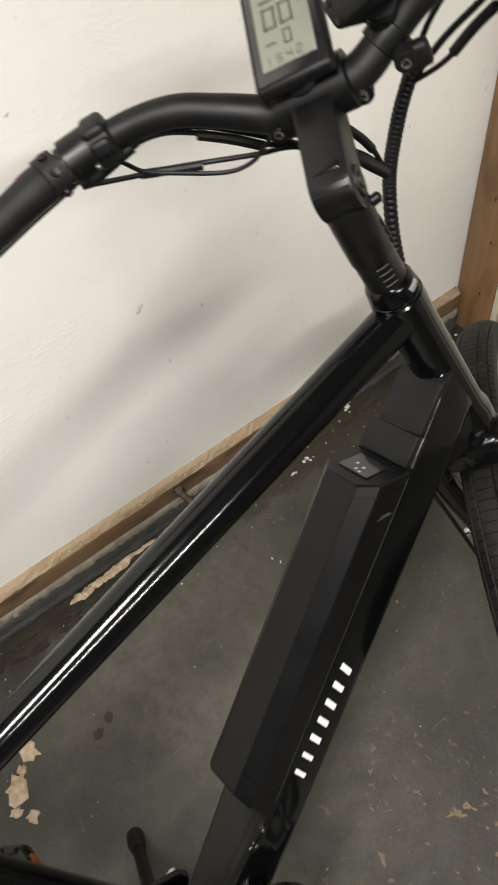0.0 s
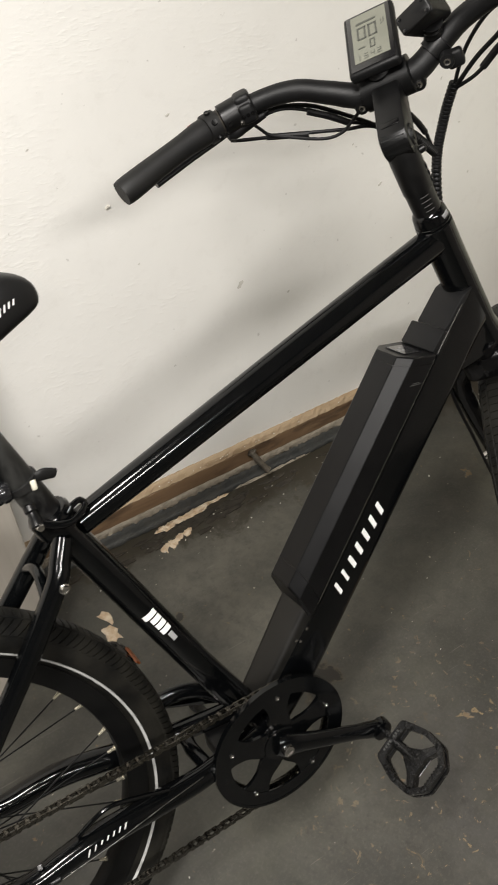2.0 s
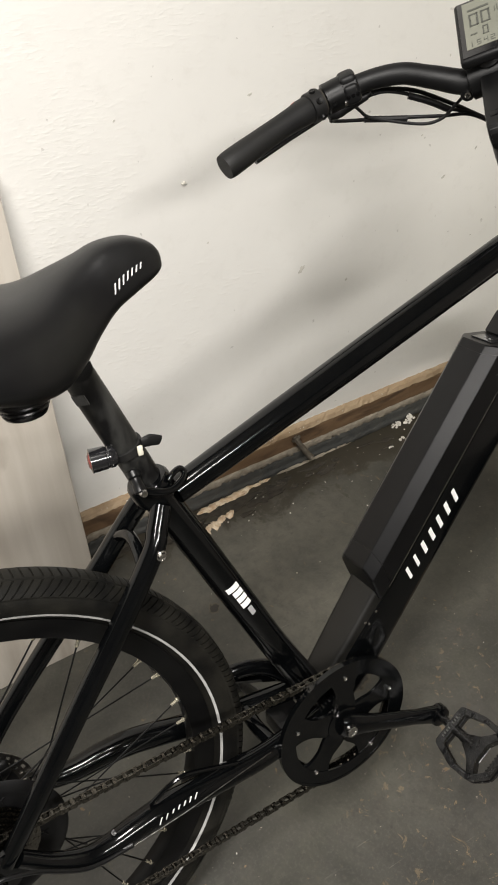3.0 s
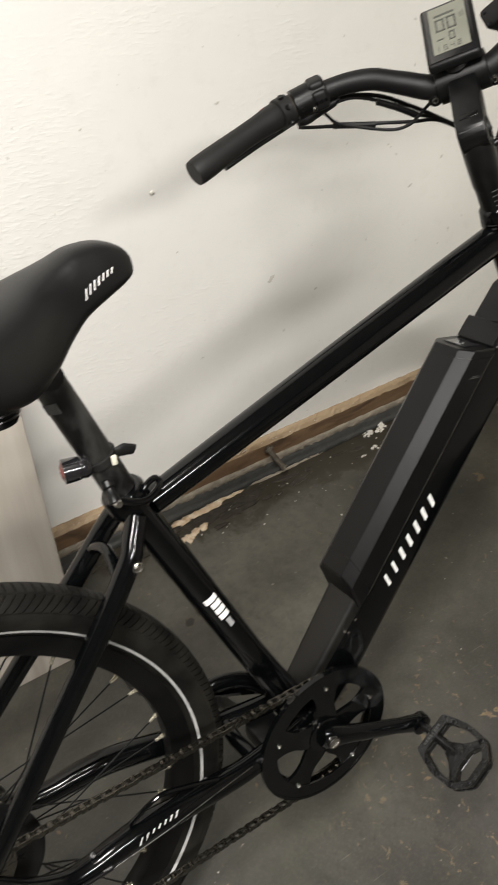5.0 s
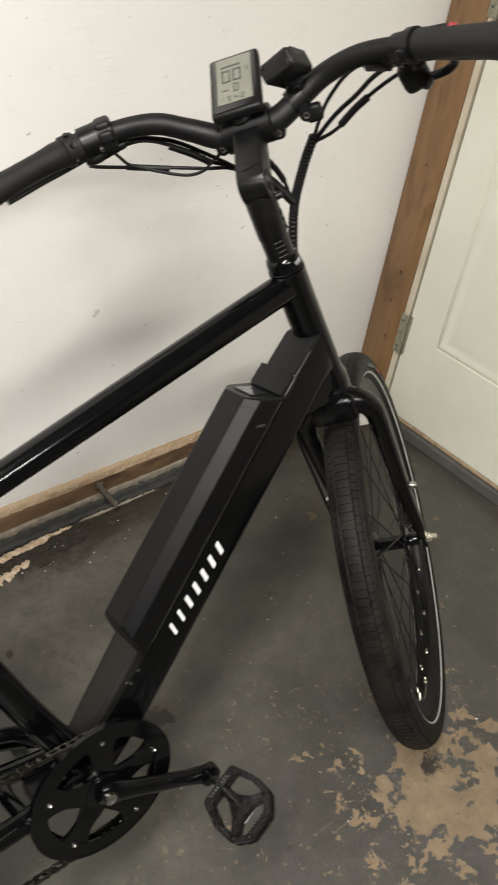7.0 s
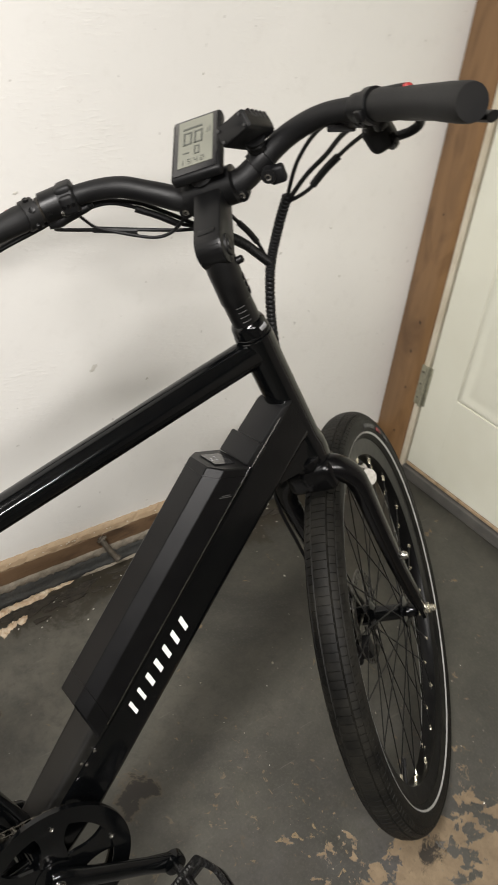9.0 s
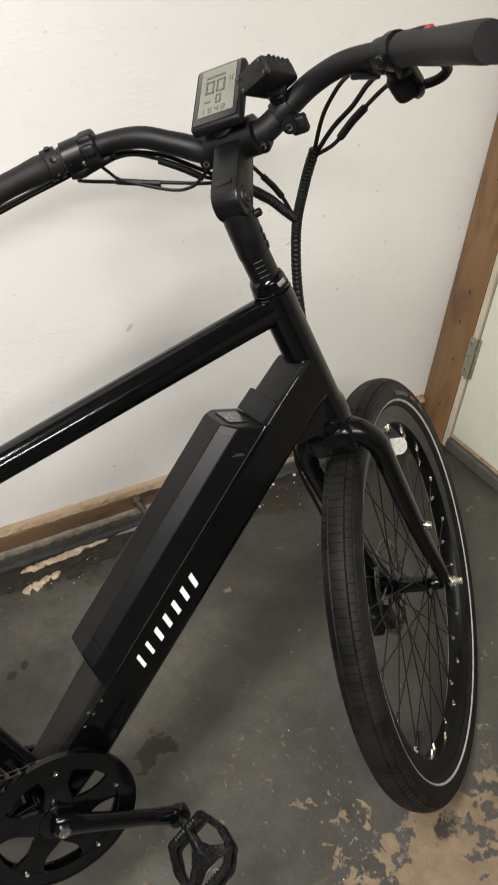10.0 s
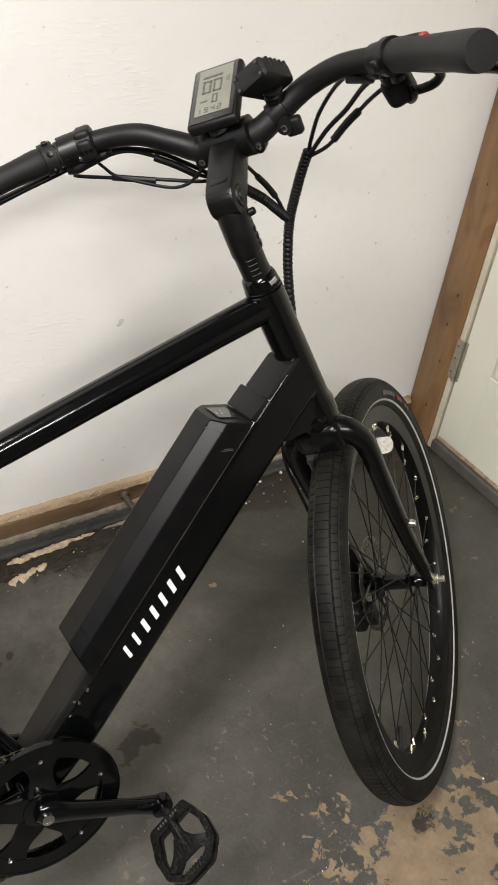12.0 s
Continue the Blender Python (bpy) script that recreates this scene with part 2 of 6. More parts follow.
    worn = math2("ADD", math2("MULTIPLY", noise_node(14, 8, 0.63, 0.3), 0.66), math2("MULTIPLY", noise_node(40, 5, 0.58, 0.6), 0.34))
    worn = math2("ADD", worn, near((0.625, -0.230, 0), 0.05, 0.22, 0.138))
    worn = math2("ADD", worn, near((0.500, -0.205, 0), 0.02, 0.17, 0.066))
    worn = math2("ADD", worn, near((0.46, -0.13, 0), 0.04, 0.27, 0.078))
    worn = math2("ADD", worn, near((0.585, -0.105, 0), 0.01, 0.075, 0.085))
    worn = math2("ADD", worn, near((0.76, -0.09, 0), 0.02, 0.17, 0.060))
    mask = ramp(worn, 0.642, 0.656)
    concrete = mixc(ramp(noise_node(30, 8, 0.7), 0.3, 0.7), (0.205, 0.152, 0.093), (0.132, 0.096, 0.058))
    concrete = mixc(ramp(noise_node(8, 6, 0.65, 0.6), 0.48, 0.70, 0, 0.75), concrete, (0.115, 0.083, 0.050))
    concrete = mixc(ramp(noise_node(90, 3, 0.6), 0.60, 0.70, 0, 0.5), concrete, (0.10, 0.075, 0.048))
    concrete = spill(concrete, (((0.604, -0.140, 0), 0.040, 0.34), ((0.575, -0.150, 0), 0.030, 0.2)), 45)
    flecks = ramp(noise_node(85, 2, 0.5), 0.745, 0.76, 0, 0.9)
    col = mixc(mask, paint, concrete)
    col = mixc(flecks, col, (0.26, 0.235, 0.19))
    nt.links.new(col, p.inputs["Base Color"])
    gloss = ramp(noise_node(6, 6, 0.65), 0.35, 0.65, 0.34, 0.50)
    nt.links.new(math2("MAXIMUM", gloss, ramp(mask, 0, 1, 0.0, 0.85)), p.inputs["Roughness"])
    h = math2("ADD", math2("MULTIPLY", mask, -1.0), math2("MULTIPLY", noise_node(120, 4), 0.35))
    h = math2("ADD", h, math2("MULTIPLY", noise_node(9, 3), 0.8))
    bp = nt.nodes.new("ShaderNodeBump")
    bp.inputs["Strength"].default_value, bp.inputs["Distance"].default_value = 0.5, 0.0012
    nt.links.new(h, bp.inputs["Height"])
    nt.links.new(bp.outputs[0], p.inputs["Normal"])
    return m


def wood(name, a, b, dark, rough, grain=(1.0, 1.0, 0.06), scale=55.0, streak=0.5):
    """Wood with long grain along one axis, streaks and a few dark marks."""
    m = material(name, a, rough, second=b, scale=scale, mix=0.7, bump=0.3, bump_scale=scale * 2, rough_var=0.1, stretch=grain, detail=7)
    nt = m.node_tree
    p = nt.nodes["Principled BSDF"]
    old = p.inputs["Base Color"].links[0].from_socket
    tc = nt.nodes.new("ShaderNodeTexCoord")
    mp = nt.nodes.new("ShaderNodeMapping")
    mp.inputs["Scale"].default_value = tuple(0.3 + 0.7 * g for g in grain)
    nt.links.new(tc.outputs["Object"], mp.inputs["Vector"])
    n = nt.nodes.new("ShaderNodeTexNoise")
    n.inputs["Scale"].default_value, n.inputs["Detail"].default_value, n.inputs["Distortion"].default_value = scale * 0.22, 5, 1.2
    nt.links.new(mp.outputs[0], n.inputs["Vector"])
    r = nt.nodes.new("ShaderNodeMapRange")
    r.inputs[1].default_value, r.inputs[2].default_value, r.inputs[4].default_value = 0.52, 0.72, streak
    nt.links.new(n.outputs[0], r.inputs[0])
    x = nt.nodes.new("ShaderNodeMix")
    x.data_type = "RGBA"
    nt.links.new(r.outputs[0], x.inputs[0])
    nt.links.new(old, x.inputs[6])
    x.inputs[7].default_value = (*dark, 1)
    nt.links.new(x.outputs[2], p.inputs["Base Color"])
    return m


PLASTER = plaster()
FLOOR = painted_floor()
# ceiling out of view; its tone only sets how much light bounces
CEIL = material("unseen_ceiling", (0.36, 0.33, 0.29), 0.8, second=(0.30, 0.275, 0.24), scale=6)
# walls out of view; their dark tone sets reflections and bounce light
DARKWALL = material("unseen_garage_wall", (0.24, 0.22, 0.195), 0.85, second=(0.17, 0.155, 0.135), scale=4)
CASING = wood("brown_stained_casing", (0.178, 0.098, 0.042), (0.235, 0.135, 0.062), (0.098, 0.050, 0.021), 0.42, grain=(1.0, 1.0, 0.045), scale=70, streak=0.75)
JAMB = material("cream_jamb_paint", (0.62, 0.58, 0.47), 0.45, second=(0.46, 0.40, 0.29), scale=14, mix=0.7, bump=0.15, bump_scale=150)
SILLWOOD = wood("old_sill_wood", (0.105, 0.060, 0.030), (0.185, 0.115, 0.062), (0.042, 0.024, 0.013), 0.65, grain=(0.10, 1.0, 1.0), scale=75, streak=0.9)
SILLEDGE = wood("raw_sill_edge", (0.265, 0.180, 0.100), (0.42, 0.325, 0.215), (0.13, 0.078, 0.038), 0.7, grain=(0.08, 1.0, 1.0), scale=70, streak=0.8)
SEAM = material("pale_plaster_seam", (0.30, 0.265, 0.21), 0.85, second=(0.12, 0.098, 0.070), scale=46, mix=0.8, bump=0.8, bump_scale=170, detail=9)
BOARD = wood("whitewashed_board", (0.39, 0.350, 0.298), (0.52, 0.485, 0.430), (0.24, 0.205, 0.165), 0.55, grain=(1.0, 1.0, 0.09), scale=34, streak=0.85)
DOORPAINT = material("cream_door_paint", (0.70, 0.70, 0.60), 0.38, second=(0.64, 0.635, 0.53), scale=5, rough_var=0.06, bump=0.08, bump_scale=120)
THRESH = material("grey_threshold", (0.058, 0.056, 0.051), 0.6, second=(0.105, 0.099, 0.088), scale=18, mix=0.7, bump=0.3, bump_scale=160)
LEDGE = material("dark_ledge_paint", (0.024, 0.027, 0.029), 0.6, second=(0.062, 0.060, 0.052), scale=42, mix=0.8, bump=0.7, bump_scale=140, rough_var=0.15, detail=9)
DUSTY = material("dusty_cradle_plastic", (0.0042, 0.0041, 0.0038), 0.42, second=(0.0082, 0.0077, 0.0066), scale=28, mix=0.7, rough_var=0.1, bump=0.05, bump_scale=600, spec=0.35)
CREAM = material("cream_plaster_chip", (0.74, 0.66, 0.52), 0.85, second=(0.34, 0.19, 0.08), scale=70, mix=0.75, bump=0.9, bump_scale=260, detail=9)
WHITECHIP = material("white_plaster_crumb", (0.68, 0.66, 0.60), 0.8, second=(0.52, 0.49, 0.43), scale=120, bump=0.5, bump_scale=300)
DIRT = material("dark_dirt", (0.016, 0.013, 0.009), 0.95, second=(0.036, 0.030, 0.021), scale=60, bump=0.6, bump_scale=200)
HINGEMET = material("tarnished_hinge", (0.33, 0.32, 0.235), 0.45, metal=0.3, second=(0.21, 0.205, 0.15), scale=90)
RUSTY = material("dull_pipe_metal", (0.14, 0.125, 0.10), 0.6, metal=0.5, second=(0.07, 0.055, 0.04), scale=90, bump=0.4, bump_scale=300)

# ---- mesh helpers ----


def mesh_of(name, bm, mat, smooth=35.0):
    bmesh.ops.recalc_face_normals(bm, faces=bm.faces)
    if smooth:
        for f in bm.faces:
            f.smooth = True
        lim = radians(smooth)
        for e in bm.edges:
            if len(e.link_faces) == 2 and e.calc_face_angle(0) > lim:
                e.smooth = False
    data = bpy.data.meshes.new(name)
    bm.to_mesh(data)
    bm.free()
    data.materials.append(mat)
    return data


def part(name, bm, mat, parent=None, label="", smooth=35.0):
    ob = new(name, mesh_of(name, bm, mat, smooth))
    if parent:
        ob.parent = parent
    return tagged(ob, label)


def piece(name, data, parent, m):
    ob = new(name, data)
    ob.parent = parent
    ob.matrix_basis = m
    return ob


def box(bm, x0, x1, y0, y1, z0, z1, bevel=0.0, m=None, segs=2):
    made = bmesh.ops.create_cube(bm, size=1.0)
    vs = made["verts"]
    for v in vs:
        v.co = Vector((x0 + (v.co.x + 0.5) * (x1 - x0), y0 + (v.co.y + 0.5) * (y1 - y0), z0 + (v.co.z + 0.5) * (z1 - z0)))
    if bevel:
        es = list({e for v in vs for e in v.link_edges})
        out = bmesh.ops.bevel(bm, geom=es, offset=bevel, segments=segs, profile=0.5, affect="EDGES")
        vs = list({v for v in vs if v.is_valid} | set(out["verts"]))
    if m is not None:
        for v in vs:
            v.co = m @ v.co
    return bm


def spline(pts, steps=8):
    """A smooth curve through the points (Catmull-Rom)."""
    p = [Vector(q) for q in pts]
    p = [2 * p[0] - p[1], *p, 2 * p[-1] - p[-2]]
    out = []
    for i in range(1, len(p) - 2):
        for k in range(steps):
            t = k / steps
            a, b, c, d = p[i - 1:i + 3]
            out.append(0.5 * (2 * b + (c - a) * t + (2 * a - 5 * b + 4 * c - d) * t * t + (3 * b - a - 3 * c + d) * t ** 3))
    return out + [p[-2]]


def sweep(bm, pts, radius, segs=16, caps=True, flat=None, m=None):
    """A tube along the points; radius a number, or one for each point; flat squeezes the section along one direction (direction, factor)."""
    pts = [Vector(q) for q in pts]
    rs = [radius] * len(pts) if isinstance(radius, (int, float)) else list(radius)
    if len(rs) != len(pts):
        rs = [float(np.interp(i / (len(pts) - 1), np.linspace(0, 1, len(rs)), rs)) for i in range(len(pts))]
    tan = [(pts[min(i + 1, len(pts) - 1)] - pts[max(i - 1, 0)]).normalized() for i in range(len(pts))]
    side = tan[0].orthogonal().normalized()
    if flat:
        side = (Vector(flat[0]) - tan[0] * Vector(flat[0]).dot(tan[0])).normalized()
    rings = []
    for i, c in enumerate(pts):
        if flat:
            side = (Vector(flat[0]) - tan[i] * Vector(flat[0]).dot(tan[i])).normalized()
        else:
            side = (side - tan[i] * side.dot(tan[i])).normalized()
        up = tan[i].cross(side)
        ring = []
        for k in range(segs):
            a = 2 * math.pi * k / segs
            o = side * math.cos(a) * (flat[1] if flat else 1.0) + up * math.sin(a)
            co = c + o * rs[i]
            ring.append(bm.verts.new(m @ co if m is not None else co))
        rings.append(ring)
    for r0, r1 in zip(rings, rings[1:]):
        for k in range(segs):
            bm.faces.new((r0[k], r0[(k + 1) % segs], r1[(k + 1) % segs], r1[k]))
    if caps:
        bm.faces.new(rings[0][::-1])
        bm.faces.new(rings[-1])
    return bm


def lathe(bm, profile, segs=48, m=None, closed=False):
    """Turns (radius, height) points round the local y axis."""
    rings = []
    for r, h in profile:
        ring = []
        for k in range(segs):
            a = 2 * math.pi * k / segs
            co = Vector((r * math.cos(a), h, r * math.sin(a)))
            ring.append(bm.verts.new(m @ co if m is not None else co))
        rings.append(ring)
    pairs = list(zip(rings, rings[1:])) + ([(rings[-1], rings[0])] if closed else [])
    for r0, r1 in pairs:
        for k in range(segs):
            bm.faces.new((r0[k], r0[(k + 1) % segs], r1[(k + 1) % segs], r1[k]))
    if not closed:
        if profile[0][0] > 1e-5:
            bm.faces.new(rings[0][::-1])
        if profile[-1][0] > 1e-5:
            bm.faces.new(rings[-1])
    bmesh.ops.remove_doubles(bm, verts=bm.verts, dist=1e-6)
    return bm


def loft(bm, rings, caps=True, m=None):
    vs = [[bm.verts.new(m @ Vector(c) if m is not None else Vector(c)) for c in ring] for ring in rings]
    n = len(vs[0])
    for r0, r1 in zip(vs, vs[1:]):
        for k in range(n):
            bm.faces.new((r0[k], r0[(k + 1) % n], r1[(k + 1) % n], r1[k]))
    if caps:
        bm.faces.new(vs[0][::-1])
        bm.faces.new(vs[-1])
    return bm


def slab(bm, outline, y0, y1, m=None, bevel=0.0):
    """An outline in x, z pulled from y0 to y1."""
    a = [bm.verts.new(Vector((x, y0, z))) for x, z in outline]
    b = [bm.verts.new(Vector((x, y1, z))) for x, z in outline]
    n = len(a)
    bm.faces.new(a)
    bm.faces.new(b[::-1])
    for k in range(n):
        bm.faces.new((a[k], b[k], b[(k + 1) % n], a[(k + 1) % n]))
    vs = a + b
    if bevel:
        es = list({e for v in vs for e in v.link_edges})
        out = bmesh.ops.bevel(bm, geom=es, offset=bevel, segments=2, profile=0.5, affect="EDGES")
        vs = list({v for v in vs if v.is_valid} | set(out["verts"]))
    if m is not None:
        for v in vs:
            v.co = m @ v.co
    return bm


def along(a, b):
    """A frame whose y axis runs from a to b, at a."""
    a, b = Vector(a), Vector(b)
    q = (b - a).to_track_quat("Y", "Z")
    return Matrix.Translation(a) @ q.to_matrix().to_4x4()


def B():
    return bmesh.new()

# ---- the room ----


def structure(name, bm, mat, label, category, parent=None):
    ob = part(name, bm, mat, parent, smooth=0)
    return tagged(ob, label, category, kind="structure")


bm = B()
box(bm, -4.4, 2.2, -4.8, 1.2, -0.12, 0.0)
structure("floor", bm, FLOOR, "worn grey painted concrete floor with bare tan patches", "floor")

bm = B()
box(bm, -4.4, 2.2, -4.8, 1.2, 2.5, 2.6)
structure("ceiling", bm, CEIL, "unseen dark ceiling that closes the room", "ceiling")

bm = B()
box(bm, -4.2, SIDE_U + 0.12, BACK_N, BACK_N + 0.15, 0.0, 2.5)
back = structure("wall_back", bm, PLASTER, "rough white plastered wall with scuffs behind the bicycle", "wall")
back.matrix_world = WALL

bm = B()
box(bm, -4.2, -4.05, -4.6, BACK_N, 0.0, 2.5)
structure("wall_left", bm, DARKWALL, "unseen plain dark garage wall", "wall").matrix_world = WALL
bm = B()
box(bm, -4.2, SIDE_U + 0.12, -4.75, -4.6, 0.0, 2.5)
structure("wall_front", bm, DARKWALL, "unseen plain dark garage wall", "wall").matrix_world = WALL

DOOR_A, DOOR_B = 0.622, -0.21     # the opening, from its hinge side to its latch side
bm = B()
box(bm, SIDE_U, SIDE_U + 0.12, DOOR_A + 0.0175, BACK_N - 0.002, 0.0, 2.5)
box(bm, SIDE_U, SIDE_U + 0.12, -0.45, DOOR_B - 0.0175, 0.0, 2.5)
box(bm, SIDE_U, SIDE_U + 0.12, DOOR_B - 0.0174, DOOR_A + 0.0174, 2.08, 2.5)
structure("wall_right", bm, PLASTER, "white plastered wall with a door opening", "wall").matrix_world = WALL
# unseen stretch split off and darkened so the gloss tubes reflect less white
bm = B()
box(bm, SIDE_U, SIDE_U + 0.12, -4.6, -0.451, 0.0, 2.5)
structure("wall_right_unseen", bm, DARKWALL, "unseen plain dark garage wall", "wall").matrix_world = WALL

# door, casing and threshold
def casing_profile(v_out, v_in):
    """A flat casing whose door-side edge is worn round; from its outer to its inner edge."""
    d = 1 if v_in > v_out else -1
    w = abs(v_in - v_out)
    pts = [(0.002, 0.0), (-0.0150, 0.0), (-0.0160, 0.0015), (-0.0160, w - 0.030), (-0.0153, w - 0.022), (-0.0130, w - 0.012), (-0.0090, w - 0.003), (-0.0060, w), (0.002, w)]
    return [(SIDE_U + o, v_out + d * q) for o, q in pts]


def casing_post(v_out, v_in, height, seed):
    q = random.Random(seed)
    rings = []
    for k in range(41):
        z = height * k / 40
        rings.append([(u + q.uniform(-0.0003, 0.0003), v + q.uniform(-0.0004, 0.0004), z) for u, v in casing_profile(v_out, v_in)])
    return loft(B(), rings)


casing = tagged(part("trim_casing_1", casing_post(BACK_N - 0.0025, DOOR_A + 0.018, 2.165, 1), CASING, smooth=40), "brown stained wooden door casing in the corner", "door casing", kind="structure")
casing2 = tagged(part("trim_casing_2", casing_post(DOOR_B - 0.112, DOOR_B - 0.018, 2.165, 2), CASING, smooth=40), "brown stained wooden door casing", "door casing", kind="structure")
bm = B()
box(bm, SIDE_U - 0.016, SIDE_U + 0.002, DOOR_B - 0.017, DOOR_A + 0.017, 2.075, 2.165, 0.003)
casing3 = structure("trim_casing_3", bm, CASING, "brown stained wooden head casing over the door", "door casing")
bm = B()
box(bm, SIDE_U - 0.0055, SIDE_U + 0.118, DOOR_A + 0.002, DOOR_A + 0.0172, 0.0, 2.07, 0.002)
box(bm, SIDE_U - 0.0055, SIDE_U + 0.118, DOOR_B - 0.0172, DOOR_B - 0.002, 0.0, 2.07, 0.002)
box(bm, SIDE_U - 0.0055, SIDE_U + 0.118, DOOR_B - 0.0172, DOOR_A + 0.0172, 2.071, 2.0745, 0.001)
jamb = structure("trim_jamb", bm, JAMB, "cream painted door jamb with scuffed edges", "door jamb")
bm = B()
box(bm, SIDE_U - 0.0110, SIDE_U + 0.10, DOOR_B, DOOR_A + 0.0015, 0.0, 0.0335, 0.004)
thresh = structure("door_threshold", bm, THRESH, "worn grey painted door sill", "threshold")
bm = B()
box(bm, SIDE_U - 0.0020, SIDE_U + 0.030, DOOR_B + 0.004, DOOR_A - 0.003, 0.036, 0.0455, 0.002)
sweep_strip = structure("door_sweep", bm, SILLEDGE, "bare wooden strip under the door", "threshold")


def panel_door():
    """A moulded door leaf with six recessed panels, hinged on the casing side."""
    t0, t1 = SIDE_U - 0.001, SIDE_U + 0.037
    bm = B()
    w0, w1 = DOOR_B + 0.004, DOOR_A - 0.004
    cols = [(w0, w0 + 0.115), (w0 + 0.115, -0.026 + (w0 + w1) / 2 - 0.026), ((w0 + w1) / 2 - 0.052, (w0 + w1) / 2 + 0.052), ((w0 + w1) / 2 + 0.052, w1 - 0.098), (w1 - 0.098, w1)]
    rows = [(0.047, 0.292), (0.292, 0.86), (0.86, 1.02), (1.02, 1.60), (1.60, 1.72), (1.72, 1.93), (1.93, 2.065)]
    box(bm, t0 + 0.010, t1, w0, w1, 0.047, 2.065)
    for a, b in (cols[0], cols[2], cols[4]):
        box(bm, t0, t0 + 0.0105, a, b, 0.047, 2.065, 0.002)
    for a, b in (rows[0], rows[2], rows[4], rows[6]):
        box(bm, t0 + 0.0004, t0 + 0.0103, w0 + 0.01, w1 - 0.01, a, b, 0.002)
    door = part("door_1", bm, DOORPAINT, smooth=20)
    tagged(door, "cream painted panelled door, shut in its casing", "door", kind="structure")
    door.matrix_world = WALL
    for c in (cols[1], cols[3]):
        for r in (rows[1], rows[3], rows[5]):
            bm = B()
            a0, a1, z0, z1 = c[0], c[1], r[0], r[1]
            g = [(0.000, t0 + 0.0040), (0.005, t0 + 0.0008), (0.012, t0 + 0.0010), (0.020, t0 + 0.0034), (0.030, t0 + 0.0038), (0.040, t0 + 0.0022), (0.048, t0 + 0.0018)]
            loops = [[bm.verts.new((x, y, z)) for y, z in ((a0 + i, z0 + i), (a1 - i, z0 + i), (a1 - i, z1 - i), (a0 + i, z1 - i))] for i, x in g]
            for l0, l1 in zip(loops, loops[1:]):
                for k in range(4):
                    bm.faces.new((l0[k], l0[(k + 1) % 4], l1[(k + 1) % 4], l1[k]))
            bm.faces.new(loops[-1])
            part("door_panel", bm, DOORPAINT, door, smooth=60)
    for z in (0.279, 1.087, 1.83):
        bm = B()
        box(bm, SIDE_U - 0.0085, SIDE_U - 0.0052, DOOR_A + 0.001, DOOR_A + 0.0195, z - 0.056, z + 0.056, 0.001)
        box(bm, t0 - 0.0025, t0 + 0.002, DOOR_A - 0.012, DOOR_A - 0.002, z - 0.056, z + 0.056, 0.001)
        sweep(bm, [(SIDE_U - 0.0085, DOOR_A - 0.0005, z - 0.057), (SIDE_U - 0.0085, DOOR_A - 0.0005, z + 0.057)], 0.0042, 10)
        hinge = part("hinge", bm, HINGEMET, door, "paint-smeared butt hinge")
        for q in (-0.036, 0.004, 0.038):
            bm = lathe(B(), [(0.0, -0.0008), (0.0026, -0.0006), (0.0030, 0.0)], 10, Matrix.Translation((SIDE_U - 0.0085, DOOR_A + 0.011, z + q)) @ pose(0, 0, 0, 0, 0, -90))
            part("screw", bm, RUSTY, hinge)
    bm = lathe(B(), [(0.0, -0.055), (0.020, -0.052), (0.026, -0.038), (0.020, -0.022), (0.011, -0.015), (0.011, -0.004), (0.028, -0.002), (0.028, 0.002)], 24, Matrix.Translation((t0, DOOR_B + 0.065, 0.98)) @ pose(0, 0, 0, 0, 0, -90))
    part("door_knob", bm, HINGEMET, door)


panel_door()
for n, z, a in ((0.675, 0.437, 0.0065), (0.6815, 0.354, 0.0055), (0.671, 0.253, 0.005), (0.672, 0.116, 0.0055), (0.6845, 0.707, 0.004), (0.680, 0.980, 0.004)):
    bm = lathe(B(), [(0.0, -0.0006), (a * 0.45, -0.0005), (a * 0.5, 0.001)], 9, Matrix.Translation((SIDE_U - 0.016, n, z)) @ pose(0, 0, 0, 0, 0, -90) @ Matrix.Diagonal((0.8, 1, 1.9, 1)))
    part("nail_hole", bm, DIRT, casing)
for ob in (casing, casing2, casing3, jamb, thresh, sweep_strip):
    ob.matrix_world = WALL

# wooden sill strip along the foot of the wall, and the rough ledge under it


def strip(u0, u1, n, profile, jitter, seed):
    """A long moulding: profile of (out, height) along the wall, with uneven edges."""
    r = random.Random(seed)
    bm = B()
    rings = []
    for k in range(n + 1):
        u = u0 + (u1 - u0) * k / n
        slow = jitter * 1.8 * (noise.noise(Vector((u * 9, seed, 0))) + 0.7 * noise.noise(Vector((u * 31, seed, 4))))
        rings.append([(u, BACK_N - o - (slow if o > 0.02 else 0) + r.uniform(-jitter, jitter), max(0.0006, z + r.uniform(-jitter, jitter))) for o, z in profile])
    return loft(bm, rings)


bm = strip(-3.0, SIDE_U - 0.02, 260, [(-0.004, 0.049), (0.0135, 0.049), (0.0150, 0.0505), (0.0152, 0.070), (0.0148, 0.0875), (0.0135, 0.0900), (-0.004, 0.0900)], 0.0007, 3)
sill = structure("baseboard_strip", bm, SILLWOOD, "old brown wooden strip along the foot of the wall", "baseboard")
bm = strip(-3.0, SIDE_U - 0.02, 420, [(-0.004, 0.0903), (0.0146, 0.0903), (0.0150, 0.0925), (0.0105, 0.1010), (0.0040, 0.1050), (-0.004, 0.1060)], 0.0016, 4)
cap_strip = structure("baseboard_cap", bm, SILLEDGE, "raw splintered top edge of the wooden strip", "baseboard")
